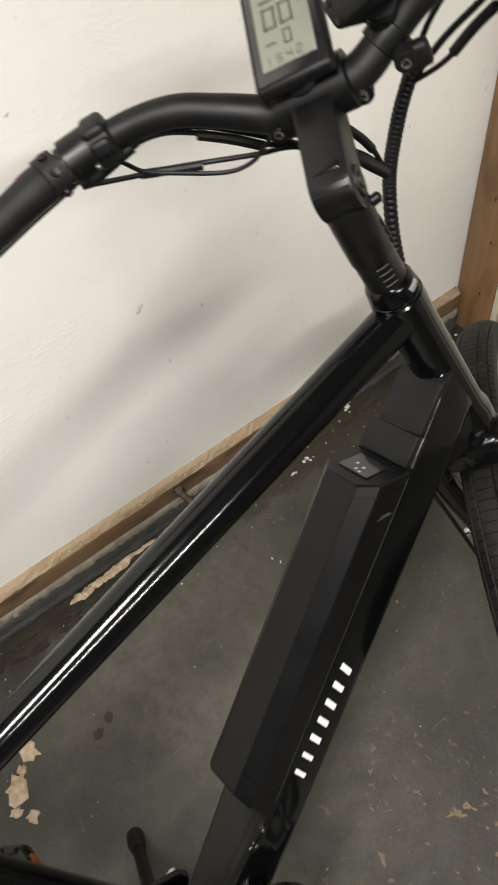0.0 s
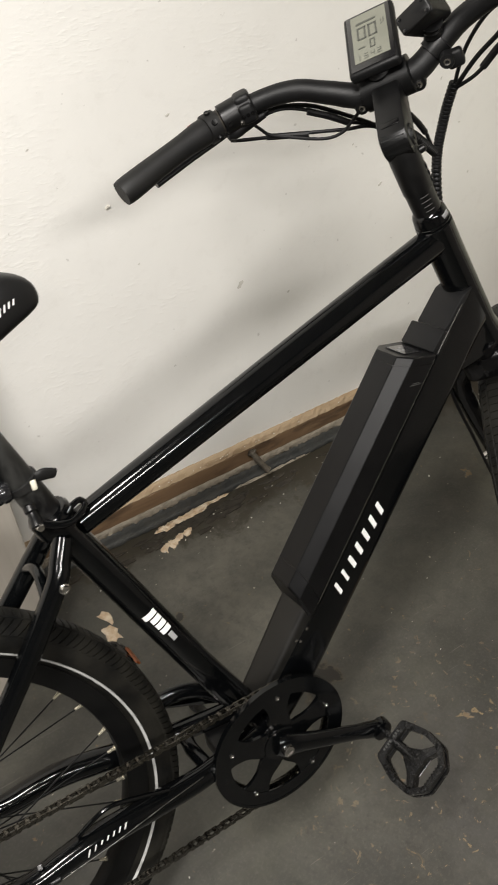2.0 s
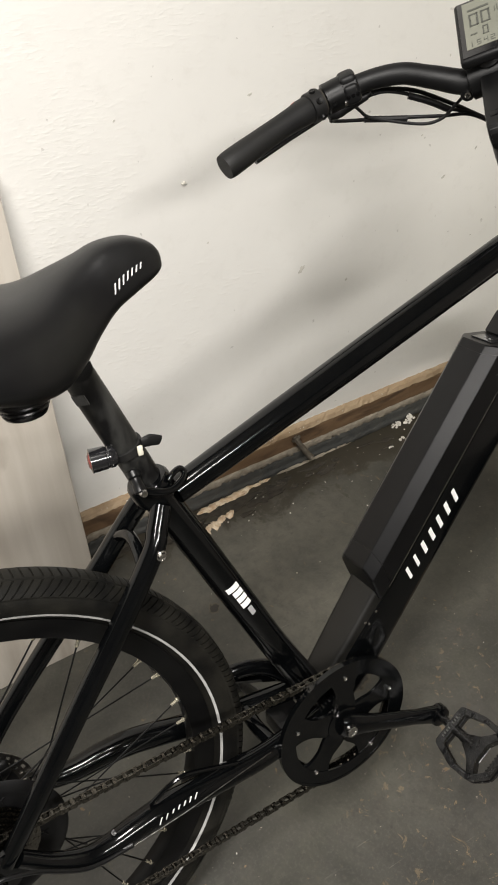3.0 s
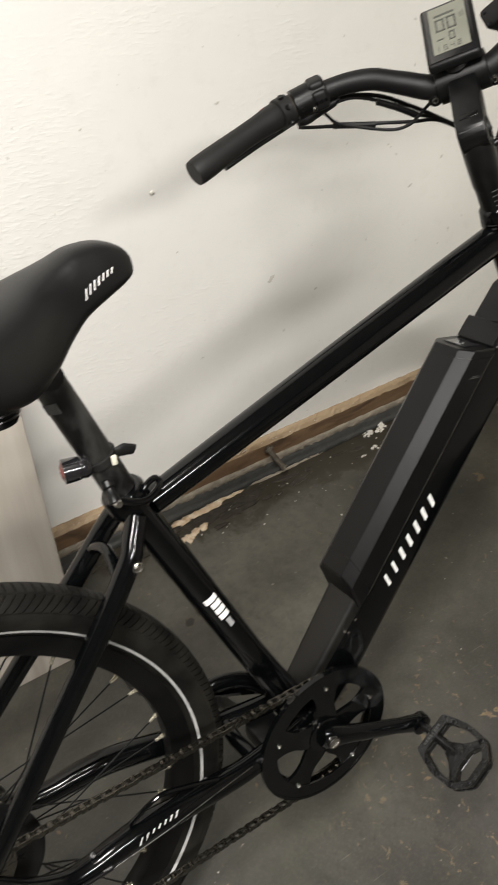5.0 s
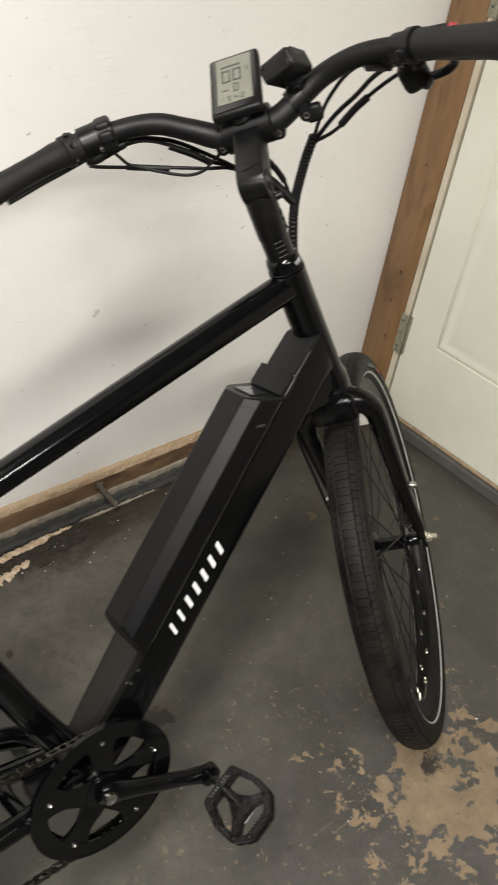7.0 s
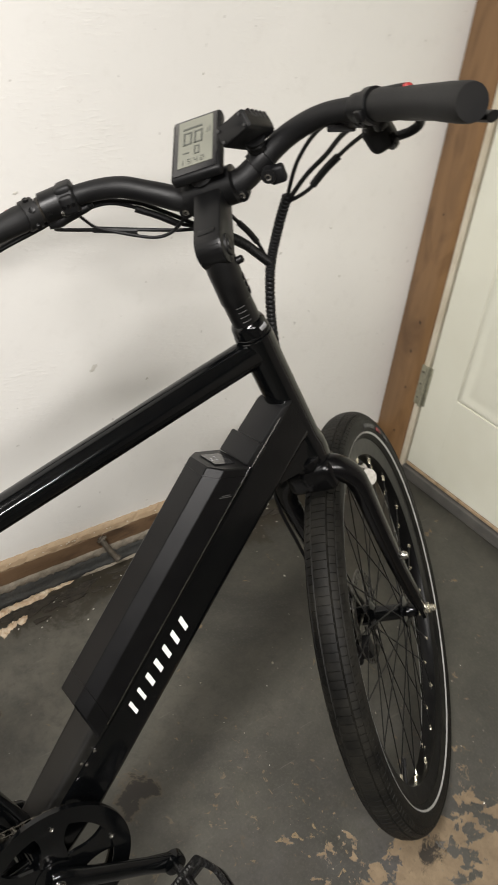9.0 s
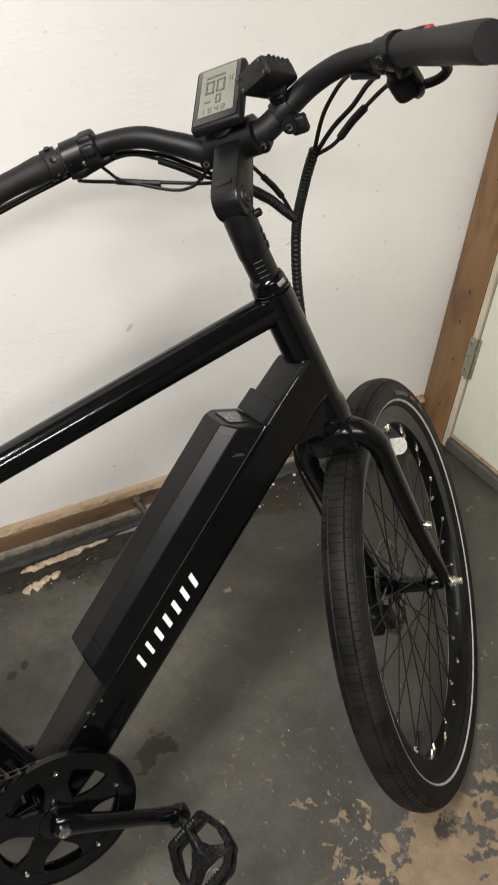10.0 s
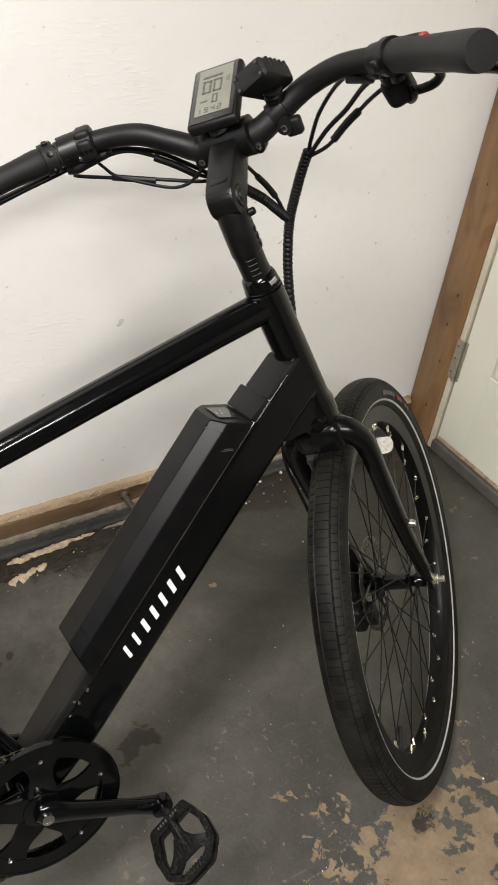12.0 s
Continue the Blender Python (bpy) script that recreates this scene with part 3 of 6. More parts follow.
bm = strip(-3.0, SIDE_U - 0.02, 700, [(-0.004, 0.0325), (0.0185, 0.0320), (0.0196, 0.0350), (0.0190, 0.0450), (0.0165, 0.0488), (-0.004, 0.0489)], 0.0026, 5)
under = structure("baseboard_seam", bm, SEAM, "pale crumbling mortar seam under the wooden strip", "baseboard")
bm = strip(-3.0, SIDE_U - 0.02, 420, [(-0.004, 0.0345), (0.0172, 0.0345), (0.0195, 0.0320), (0.0205, 0.018), (0.0225, 0.0060), (0.0290, 0.0015), (0.0, 0.0008)], 0.0014, 6)
ledge = structure("ledge", bm, LEDGE, "dark blue-grey painted concrete ledge at the foot of the wall", "ledge")
for ob in (under, ledge):
    ob.data.polygons.foreach_set("use_smooth", [True] * len(ob.data.polygons))
for ob in (sill, cap_strip, under, ledge):
    ob.matrix_world = WALL


def flake(bm, u, v, z, lu, lv, thick, r, turn=0.0, knots=11):
    """An irregular thin chip lying on the floor, its edges ragged."""
    ca, sa = math.cos(turn), math.sin(turn)
    ring0, ring1 = [], []
    for k in range(knots):
        a = 2 * math.pi * k / knots + r.uniform(-0.2, 0.2)
        rad = r.uniform(0.55, 1.1)
        x, y = lu * rad * math.cos(a), lv * rad * math.sin(a)
        x, y = ca * x - sa * y, sa * x + ca * y
        ring0.append(bm.verts.new((u + x, v + y, z)))
        ring1.append(bm.verts.new((u + x * 0.78, v + y * 0.78, z + thick * r.uniform(0.6, 1.2))))
    mid = bm.verts.new((u, v, z + thick * 1.1))
    for k in range(knots):
        j = (k + 1) % knots
        bm.faces.new((ring0[k], ring0[j], ring1[j], ring1[k]))
        bm.faces.new((ring1[k], ring1[j], mid))


def thing_of(name, bm, mat, label, category, kind=""):
    ob = part(name, bm, mat, smooth=30)
    ob.matrix_world = WALL
    return tagged(ob, label, category, kind=kind)


def ragged(bm, u0, u1, v0, v1, width, height, seed, n=70, tail=0.5):
    """A torn ridge of plaster: both of its edges and its crest wander at several scales; it thins out towards its far end."""
    def rough(f, k):
        return sum(noise.noise(Vector((f * w, seed * 7.3 + k * 3.1, k))) / a for w, a in ((6, 1.0), (17, 1.6), (43, 2.6), (95, 4.0)))
    rings = []
    for k in range(n + 1):
        f = k / n
        e = min(1.0, 9 * f, 7 * (1 - f)) ** 0.7 * (1 - tail * f)
        lo = width * 0.55 * max(0.04, e * (1 + 0.9 * rough(f, 1)))
        hi = width * 0.40 * max(0.04, e * (1 + 0.9 * rough(f, 2)))
        h = max(0.0005, height * e * (1 + 0.7 * rough(f, 3)))
        u, v = u0 + (u1 - u0) * f, v0 + (v1 - v0) * f + 0.10 * width * rough(f, 4)
        rings.append([(u, v - lo, 0.0006), (u + 0.001 * rough(f, 5), v - lo * 0.72, h * (0.55 + 0.3 * rough(f, 6))), (u, v - lo * 0.3, h * (0.9 + 0.4 * rough(f, 7))),
                      (u, v + hi * 0.1, h), (u, v + hi * 0.6, h * (0.75 + 0.4 * rough(f, 8))), (u, v + hi, 0.0006)])
    return loft(bm, [[(x, y, max(0.0006, z)) for x, y, z in ring] for ring in rings])


# the cream layer where the ledge has broken away, in ragged tongues
r = random.Random(21)
bm = ragged(B(), 0.160, 0.365, 0.692, 0.706, 0.027, 0.009, 5, 260, 0.55)
thing_of("broken_plaster", bm, CREAM, "ragged cream plaster tongue broken from the ledge", "plaster")
bm = ragged(B(), 0.146, 0.240, 0.643, 0.662, 0.024, 0.006, 8, 130, 0.35)
thing_of("broken_plaster", bm, CREAM, "small cream plaster chips on the floor by the ledge", "plaster")
bm = ragged(B(), 0.372, 0.62, 0.7075, 0.7080, 0.007, 0.004, 9, 200, 0.2)
thing_of("broken_plaster", bm, SEAM, "thin crumbling plaster line along the ledge", "plaster")
bm = B()
for u, v, lu, lv in ((-0.083, 0.469, 0.018, 0.030), (-0.040, 0.515, 0.016, 0.030), (-0.085, 0.418, 0.012, 0.014), (-0.030, 0.555, 0.012, 0.026), (-0.062, 0.49, 0.010, 0.012), (-0.10, 0.44, 0.012, 0.01)):
    flake(bm, u, v, 0.0006, lu, lv, 0.003, r, r.uniform(-0.5, 0.5), 13)
thing_of("broken_plaster", bm, CREAM, "scattered cream plaster chips near the leaning board", "plaster")
for u, v, size, count in ((0.735, 0.698, 0.011, 16), (0.785, 0.699, 0.012, 18), (0.720, 0.652, 0.008, 10), (0.668, 0.645, 0.006, 9), (0.890, 0.703, 0.010, 12), (1.215, 0.690, 0.014, 16)):
    bm = B()
    for k in range(count):
        q = size * r.uniform(0.16, 0.62) * (1.25 if k < 2 else 0.7)
        d = size * 1.7
        flake(bm, u + r.gauss(0, 0.55) * d, v + min(0.012, r.gauss(0, 0.30) * d), 0.0006, q * r.uniform(0.8, 1.5), q, q * r.uniform(0.4, 1.1), r, r.uniform(0, 3), 13)
    thing_of("plaster_lump", bm, WHITECHIP, "white crumbled plaster lump at the foot of the wall", "plaster")
bm = B()
for k in range(70):
    u = r.gauss(0.33, 0.10) if k < 45 else r.uniform(-0.1, 1.1)
    q = r.uniform(0.0006, 0.0020)
    flake(bm, u, BACK_N - r.uniform(0.004, 0.014), 0.0985, q * r.uniform(0.8, 1.8), q, q * 0.6, r, r.uniform(0, 3), 6)
thing_of("plaster_crumbs", bm, WHITECHIP, "pale plaster crumbs lying on the wooden strip", "crumbs", "stuff")
# crumbs, far too many to count
bm = B()
for k in range(170):
    u, v = r.uniform(-0.3, 1.2), 0.70 - abs(r.gauss(0, 0.075))
    q = 0.0004 + 0.0018 * r.random() ** 3
    flake(bm, u, v, 0.0005, q * r.uniform(0.8, 2.2), q, q * 0.7, r, r.uniform(0, 3), 6)
for k in range(34):
    u, v = r.uniform(-0.2, 1.2), r.uniform(-0.35, 0.68)
    q = 0.0004 + 0.0014 * r.random() ** 2
    flake(bm, u, v, 0.0005, q * r.uniform(0.8, 2.0), q, q * 0.7, r, r.uniform(0, 3), 6)
thing_of("plaster_crumbs", bm, WHITECHIP, "fine pale plaster crumbs strewn over the floor", "crumbs", "stuff")
bm = B()
for k in range(90):
    u = r.uniform(-0.2, 1.2) if k > 45 else r.gauss(0.27, 0.12)
    flake(bm, u, 0.688 - abs(r.gauss(0, 0.018)), 0.0005, r.uniform(0.008, 0.035), r.uniform(0.004, 0.011), 0.0022, r, r.uniform(-0.2, 0.2), 11)
thing_of("dirt_line", bm, DIRT, "dark dirt gathered along the ledge", "dirt", "stuff")
# short bent pipe stub by the sill
bm = sweep(B(), spline([(0.432, 0.716, 0.088), (0.438, 0.703, 0.074), (0.452, 0.686, 0.048), (0.458, 0.680, 0.040)], 5), [0.0065, 0.0068, 0.0068, 0.0085], 12)
stub = new("pipe_stub")
tagged(stub, "short dull metal pipe stub poking from the sill", "pipe")
stub.matrix_world = WALL
part("pipe", bm, RUSTY, stub)
bm = lathe(B(), [(0.006, -0.003), (0.0115, -0.002), (0.0115, 0.003), (0.006, 0.004)], 8, along((0.434, 0.712, 0.084), (0.440, 0.699, 0.070)))
part("collar", bm, RUSTY, stub)

# long whitewashed board leaning on the wall
BOARD_FOOT, BOARD_RISE, BOARD_SLIDE = 0.506, 0.85, 0.210       # its foot's distance, its height, and how far it leans back over that
BOARD_LONG = math.hypot(BOARD_RISE, BOARD_SLIDE)
corner = [(0.0, 0.0)] + [(-0.020 * (1 - math.cos(a)), BOARD_LONG - 0.034 * (1 - math.sin(a))) for a in (0.0, 0.4, 0.8, 1.2, math.pi / 2)]
bm = slab(B(), corner + [(-0.62, BOARD_LONG), (-0.62, 0.0)], 0.0, 0.016, bevel=0.002)
board = part("leaning_board", bm, BOARD, smooth=30)
tagged(board, "whitewashed wooden board leaning against the wall", "board")
board.matrix_world = WALL @ pose(-0.137, BOARD_FOOT, 0.0005, -math.degrees(math.atan(BOARD_SLIDE / BOARD_RISE)), 0, 0)
# shallow scuffs knocked into the plaster
for u, z, lu, lz, turn in ((0.431, 0.506, 0.012, 0.006, 0.9), (0.78, 0.62, 0.007, 0.003, 0.5), (0.86, 0.665, 0.005, 0.003, 1.2), (0.30, 0.86, 0.005, 0.003, 0.3), (0.55, 0.45, 0.004, 0.003, 0.8),
                          (0.70, 0.72, 0.003, 0.002, 0.4), (0.92, 0.80, 0.004, 0.002, 1.0), (0.99, 0.70, 0.003, 0.002, 0.1), (0.84, 0.90, 0.003, 0.0025, 0.7), (0.74, 0.86, 0.002, 0.003, 0.2), (1.04, 0.58, 0.004, 0.002, 0.9), (0.90, 0.46, 0.003, 0.002, 0.3), (0.64, 1.02, 0.003, 0.002, 1.3), (0.22, 0.62, 0.003, 0.002, 0.5), (0.06, 0.86, 0.003, 0.002, 0.6)):
    bm = B()
    flake(bm, 0, 0, 0, lu, lz, 0.0006, r, turn, 13)
    ob = part("scuff", bm, material("scuffed_plaster", (0.50, 0.48, 0.43), 0.8, second=(0.60, 0.58, 0.53), scale=160) if u == 0.431 else bpy.data.materials["scuffed_plaster"], back)
    ob.matrix_basis = Matrix.Translation((u, BACK_N - 0.0002, z)) @ pose(0, 0, 0, 90)

bm = B()
flake(bm, 0, 0, 0, 0.0052, 0.0036, 0.0030, r, 0.3, 13)
ob = part("plaster_pimple", bm, WHITECHIP, back)
ob.matrix_basis = Matrix.Translation((0.175, BACK_N - 0.0002, 0.739)) @ pose(0, 0, 0, 90)

# ---- the bicycle's frame ----
LEAN_DEG = 14.294
bike = new("bicycle")
bike.matrix_world = pose(0, 0, 0, -LEAN_DEG, 0, 0)
tagged(bike, "black electric bicycle leaning on its kickstand beside the white wall", "bicycle")
TAN, HEAD = Vector((0.4226, 0, -0.9063)), Vector((0.369, 0, 0.885))
E1, LEFT = Vector((0.9063, 0, 0.4226)), Vector((0, 1, 0))
STEER = radians(42.7)
F_AX = E1 * math.cos(STEER) + LEFT * math.sin(STEER)
L_AX = LEFT * math.cos(STEER) - E1 * math.sin(STEER)
ST = Matrix((( F_AX.x, L_AX.x, -TAN.x, HEAD.x), (F_AX.y, L_AX.y, -TAN.y, HEAD.y), (F_AX.z, L_AX.z, -TAN.z, HEAD.z), (0, 0, 0, 1)))
SX, SZ = 0.635, 0.7725
DT = Matrix(((SX, 0, -SZ, 0), (0, 1, 0, 0), (SZ, 0, SX, 0), (0, 0, 0, 1)))   # along the down tube, sideways, above it
BB = Vector((0, 0, 0.280))
REAR_WHEEL = Matrix.Translation((-0.4677, 0.0063, 0.3481))
SF = ST @ Matrix.Translation((-0.009, 0.007, 0.010))      # the fork sits a little off the column
FRONT = SF @ Matrix.Translation((0.0420, 0.0050, -0.6275))
CLUSTER = Vector((-0.182, 0, 0.700))


def rounded(points, r, n=4):
    """A closed outline with its corners rounded."""
    out = []
    pts = [Vector((*p, 0)) for p in points]
    for i, p in enumerate(pts):
        a, b = (pts[i - 1] - p), (pts[(i + 1) % len(pts)] - p)
        k = min(r, a.length * 0.45, b.length * 0.45)
        p0, p1 = p + a.normalized() * k, p + b.normalized() * k
        for j in range(n + 1):
            t = j / n
            q = (1 - t) ** 2 * p0 + 2 * t * (1 - t) * p + t * t * p1
            out.append((q.x, q.y))
    return out


# tubes
bm = sweep(B(), [(-0.160, 0, 0.695), (-0.10, 0, 0.714), (0.10, 0, 0.777), (0.30, 0, 0.840), (0.372, 0, 0.862)], [0.0155, 0.0165, 0.0185, 0.0195, 0.020], 24)
top_tube = part("top_tube", bm, GLOSS, bike)
bm = sweep(B(), [CLUSTER + Vector((-0.006, 0, 0.014)), CLUSTER, (-0.156, 0, 0.640), (-0.068, 0, 0.430), BB], [0.0190, 0.0192, 0.0190, 0.0190, 0.021], 24)
seat_tube = part("seat_tube", bm, GLOSS, bike)
up = -TAN
bm = B()
lathe(bm, [(0.021, -0.205), (0.0265, -0.203), (0.0265, -0.185), (0.0235, -0.172), (0.0232, -0.035), (0.0236, -0.02), (0.0236, -0.002), (0.021, 0.0)], 36, along(HEAD, HEAD + up))
head_tube = part("head_tube", bm, GLOSS, bike)
bm = B()
lathe(bm, [(0.019, 0.001), (0.0230, 0.0012), (0.0231, 0.0030), (0.0222, 0.0036), (0.0222, 0.0045), (0.0226, 0.0052), (0.0216, 0.0150), (0.0204, 0.0180), (0.0178, 0.0205)], 36, along(HEAD, HEAD + up))
headset = part("headset_cap", bm, GLOSS, bike)
# slanted grey bars for the small print on the headset cap
for j in range(7):
    bm = box(B(), 0.0205, 0.0226, 0.0078, 0.0138, -0.0006, 0.0006, 0.0002, along(HEAD, HEAD + up) @ Matrix.Rotation(radians(190 + 4.6 * j), 4, "Y") @ Matrix.Rotation(radians(12), 4, "X"))
    part("cap_mark", bm, GREYPRINT, headset)
section = rounded([(-0.0295, 0.137), (0.0295, 0.137), (0.0295, 0.203), (-0.0295, 0.203)], 0.012, 5)
small = rounded([(-0.026, 0.142), (0.026, 0.142), (0.026, 0.200), (-0.026, 0.200)], 0.012, 5)
bm = loft(B(), [[(0.225, a, b) for a, b in small], [(0.30, a, b) for a, b in section], [(0.755, a, b) for a, b in section], [(0.800 + (b - 0.137) * 0.12, a * 0.98, b) for a, b in section], [(0.832 + (b - 0.137) * 0.34, a * 0.90, 0.134 + (b - 0.137) * 0.985) for a, b in section], [(0.854 + (b - 0.137) * 0.46, a * 0.74, 0.126 + (b - 0.137) * 1.06) for a, b in section]], m=DT)
down_tube = part("down_tube", bm, GLOSS, bike, "glossy black down tube with white maker's mark")
bm = B()
lathe(bm, [(0.025, -0.040), (0.028, -0.038), (0.028, 0.038), (0.025, 0.040)], 32, Matrix.Translation(BB))
part("bottom_bracket", bm, GLOSS, bike)
# web that joins the down tube to the foot of the head tube
bm = slab(B(), rounded([(SX * a - SZ * b, SZ * a + SX * b) for a, b in ((0.768, 0.1385), (0.798, 0.112), (0.811, 0.1035), (0.824, 0.0985), (0.846, 0.120), (0.846, 0.160), (0.80, 0.175))], 0.008), -0.0215, 0.0215, None, 0.006)
part("tube_web", bm, GLOSS, down_tube)
# steel thread drawn as the glint on the edge up to the head tube
bm = sweep(B(), [DT @ Vector((s, y, n)) for s, y, n in ((0.776, -0.0296, 0.1985), (0.815, -0.0292, 0.1975), (0.842, -0.0278, 0.1955), (0.858, -0.0250, 0.1925))], 0.0007, 6)
part("edge_glint", bm, STEEL, down_tube)

for side in (-1, 1):
    y = -side
    bm = sweep(B(), spline([(-0.186, -0.018 * y, 0.697), (-0.199, -0.028 * y, 0.676), (-0.2125, -0.0360 * y, 0.655), (-0.2662, -0.0457 * y, 0.591), (-0.3250, -0.0555 * y, 0.5275), (-0.4000, -0.0660 * y, 0.441), (-0.4520, -0.0670 * y, 0.374)], 5),
               [0.0115, 0.0118, 0.0120, 0.0122, 0.0118, 0.0110, 0.010], 18)
    stay = part("seat_stay", bm, GLOSS, bike)
    bm = sweep(B(), spline([(-0.020, -0.030 * y, 0.285), (-0.110, -0.044 * y, 0.288), (-0.171, -0.050 * y, 0.296), (-0.227, -0.056 * y, 0.307), (-0.269, -0.060 * y, 0.3135), (-0.309, -0.063 * y, 0.3125), (-0.341, -0.065 * y, 0.310), (-0.3735, -0.067 * y, 0.315), (-0.409, -0.067 * y, 0.338), (-0.440, -0.067 * y, 0.372)], 6),
               [0.014, 0.0150, 0.0160, 0.0168, 0.0170, 0.0162, 0.0148, 0.0132, 0.0118, 0.010], 18)
    chain_stay = part("chain_stay", bm, GLOSS, bike)
    if side == -1:
        stay_right = chain_stay
    bm = slab(B(), rounded([(-0.490, 0.340), (-0.468, 0.328), (-0.440, 0.345), (-0.428, 0.370), (-0.445, 0.395), (-0.478, 0.385)], 0.012), -0.068 * y - 0.003, -0.068 * y + 0.003)
    part("dropout", bm, GLOSS, bike)
    if side == 1:
        continue
    bm = B()
    lathe(bm, [(0.0, -0.0040), (0.0022, -0.0042), (0.0026, -0.0056), (0.0046, -0.0052), (0.0050, -0.0020), (0.0060, -0.0014), (0.0060, 0.004), (0.0, 0.005)], 16, Matrix.Translation((-0.2065, 0.0470 * side, 0.6570)))
    part("stay_bolt", bm, STEEL, stay, "bright steel bolt")
bm = sweep(B(), spline([(-0.230, -0.040, 0.630), (-0.224, -0.030, 0.648), (-0.220, 0, 0.660), (-0.224, 0.030, 0.648), (-0.230, 0.040, 0.630)], 5), 0.0066, 12)
part("stay_bridge", bm, GLOSS, bike)
bm = sweep(B(), [(-0.10, -0.042, 0.288), (-0.105, 0, 0.292), (-0.10, 0.042, 0.288)], 0.010, 12)
part("stay_bridge", bm, GLOSS, bike)
# gusset-like link from the seat tube to the left stay, seen over the chain
bm = sweep(B(), spline([(-0.020, 0.030, 0.305), (-0.060, 0.036, 0.345), (-0.100, 0.042, 0.357), (-0.140, 0.046, 0.352)], 5), 0.0125, 14, flat=((0, 1, 0), 0.7))
part("cable_guide_bar", bm, GLOSS, bike)

# battery on the down tube
sec = [(-0.0345, 0.205), (-0.0345, 0.2385), (-0.0200, 0.2535), (0.0200, 0.2535), (0.0338, 0.2400), (0.0345, 0.205)]
low = lambda n: 0.394 + (n - 0.205) * 0.58        # slanted ends
high = lambda n: 0.772 - (n - 0.205) * 0.50
shrink = lambda a, b, q: (a * q, 0.229 + (b - 0.229) * q)
rings = [[(low(b) - (0.0 if q == 1 else 0.003), *shrink(a, b, q)) for a, b in sec] for q in (0.95, 1.0)]
rings += [[(high(b) + (0.0 if q == 1 else 0.002), *shrink(a, b, q)) for a, b in sec] for q in (1.0, 0.955)]
bm = loft(B(), rings, m=DT)
es = [e for e in bm.edges if e.calc_length() > 0.2]
bmesh.ops.bevel(bm, geom=es, offset=0.0009, segments=1, profile=0.5, affect="EDGES")
battery = part("battery", bm, BATTPLASTIC, bike, "long faceted black battery pack", 0)
for place, q0, q1 in ((low, 0.0235, 0.0247), (high, -0.0110, -0.0102)):
    sec2 = [(a * 1.006, 0.229 + (b - 0.229) * 1.010) for a, b in sec]
    bm = loft(B(), [[(place(b) + q, a * 0.985, 0.229 + (b - 0.229) * 0.985) for a, b in sec2] if e else [(place(b) + q, a, b) for a, b in sec2] for q, e in ((q0, 1), (q0, 0), (q1, 0), (q1, 1))], m=DT)
    part("cap_seam", bm, GREYPLASTIC, battery, smooth=0)
CAPM = DT @ Matrix.Translation((high(0.229) + 0.0022, 0, 0.229)) @ Matrix.Rotation(math.atan(-0.50), 4, "Y")
bm = slab(B(), rounded([(0.0, -0.015), (0.0, 0.014), (0.0012, 0.014), (0.0012, -0.015)], 0.0004, 1), -0.018, 0.018, CAPM)
part("top_panel", bm, BEZEL, battery)
for s0, n0, n1 in ((0.7225, 0.2240, 0.2090), (0.7262, 0.2220, 0.2120)):
    bm = slab(B(), [(s0, n0), (s0 + 0.0010, n0), (s0 + 0.0010 + (n0 - n1) * 0.58, n1), (s0 + (n0 - n1) * 0.58, n1)], -0.0349, -0.0343, DT)
    part("label_line", bm, SIDEPRINT, battery)
# thin steel line imitating the highlight along the battery's lower edge
bm = sweep(B(), [DT @ Vector((s, -0.0346, n)) for s, n in ((0.412, 0.2046), (0.58, 0.2047), (0.768, 0.2046))], 0.00042, 6)
part("battery_edge_glint", bm, STEEL, battery, "thin steel line drawn as an edge glint")
for i, (a, b) in enumerate(((-0.006, 0.240), (0.000, 0.238), (-0.004, 0.232), (0.006, 0.230))):
    bm = box(B(), 0.0011, 0.0018, a - 0.0014, a + 0.0014, b - 0.229 - 0.0010, b - 0.229 + 0.0010, m=CAPM)
    part("charge_light", bm, GREYPRINT, battery)
# connector block above the battery, and its cradle below
bm = slab(B(), [(0.774, 0.192), (0.7745, 0.2080), (0.8065, 0.2060), (0.8070, 0.192)], -0.0292, 0.0325, DT, 0.002)
connector = part("connector_block", bm, MATT, bike)
bm = slab(B(), [(0.806, 0.190), (0.8065, 0.2035), (0.858, 0.2000), (0.874, 0.190)], -0.0275, 0.0255, DT, 0.0025)
part("connector_cover", bm, MATT, connector)
bm = loft(B(), [[(0.245, a * 0.9, b) for a, b in rounded([(-0.027, 0.184), (0.027, 0.184), (0.027, 0.213), (-0.027, 0.213)], 0.008)], [(0.405, a * 1.05, b) for a, b in rounded([(-0.027, 0.184), (0.027, 0.184), (0.027, 0.216), (-0.027, 0.216)], 0.008)]], m=DT)
cradle = part("battery_cradle", bm, DUSTY, bike, "dusty dark grey battery cradle")
for s, n in ((0.372, 0.197), (0.352, 0.205), (0.352, 0.197)):
    bm = lathe(B(), [(0.0, -0.0018), (0.0022, -0.0012), (0.0022, 0.0)], 10, DT @ Matrix.Translation((s, -0.0285, n)))
    part("screw", bm, STEEL, cradle)


def mark(parent, m, count, pitch, width, height, slant, mat, y):
    """A row of plain slanted bars in place of a maker's name, along x with height z, at depth y."""
    for i in range(count):
        x = i * pitch
        wd = width * (0.8 if i in (0, 1) else 1.0)
        bm = slab(B(), [(x, 0), (x + wd, 0), (x + wd + slant, height), (x + slant, height)], y - 0.0007, y, m)
        part("mark_bar", bm, mat, parent)


mark(down_tube, DT @ Matrix.Translation((0.430, 0, 0.1660)) @ Matrix.Rotation(radians(1.9), 4, "Y"), 7, 0.0203, 0.0070, 0.0195, 0.009, WHITE, -0.0295)

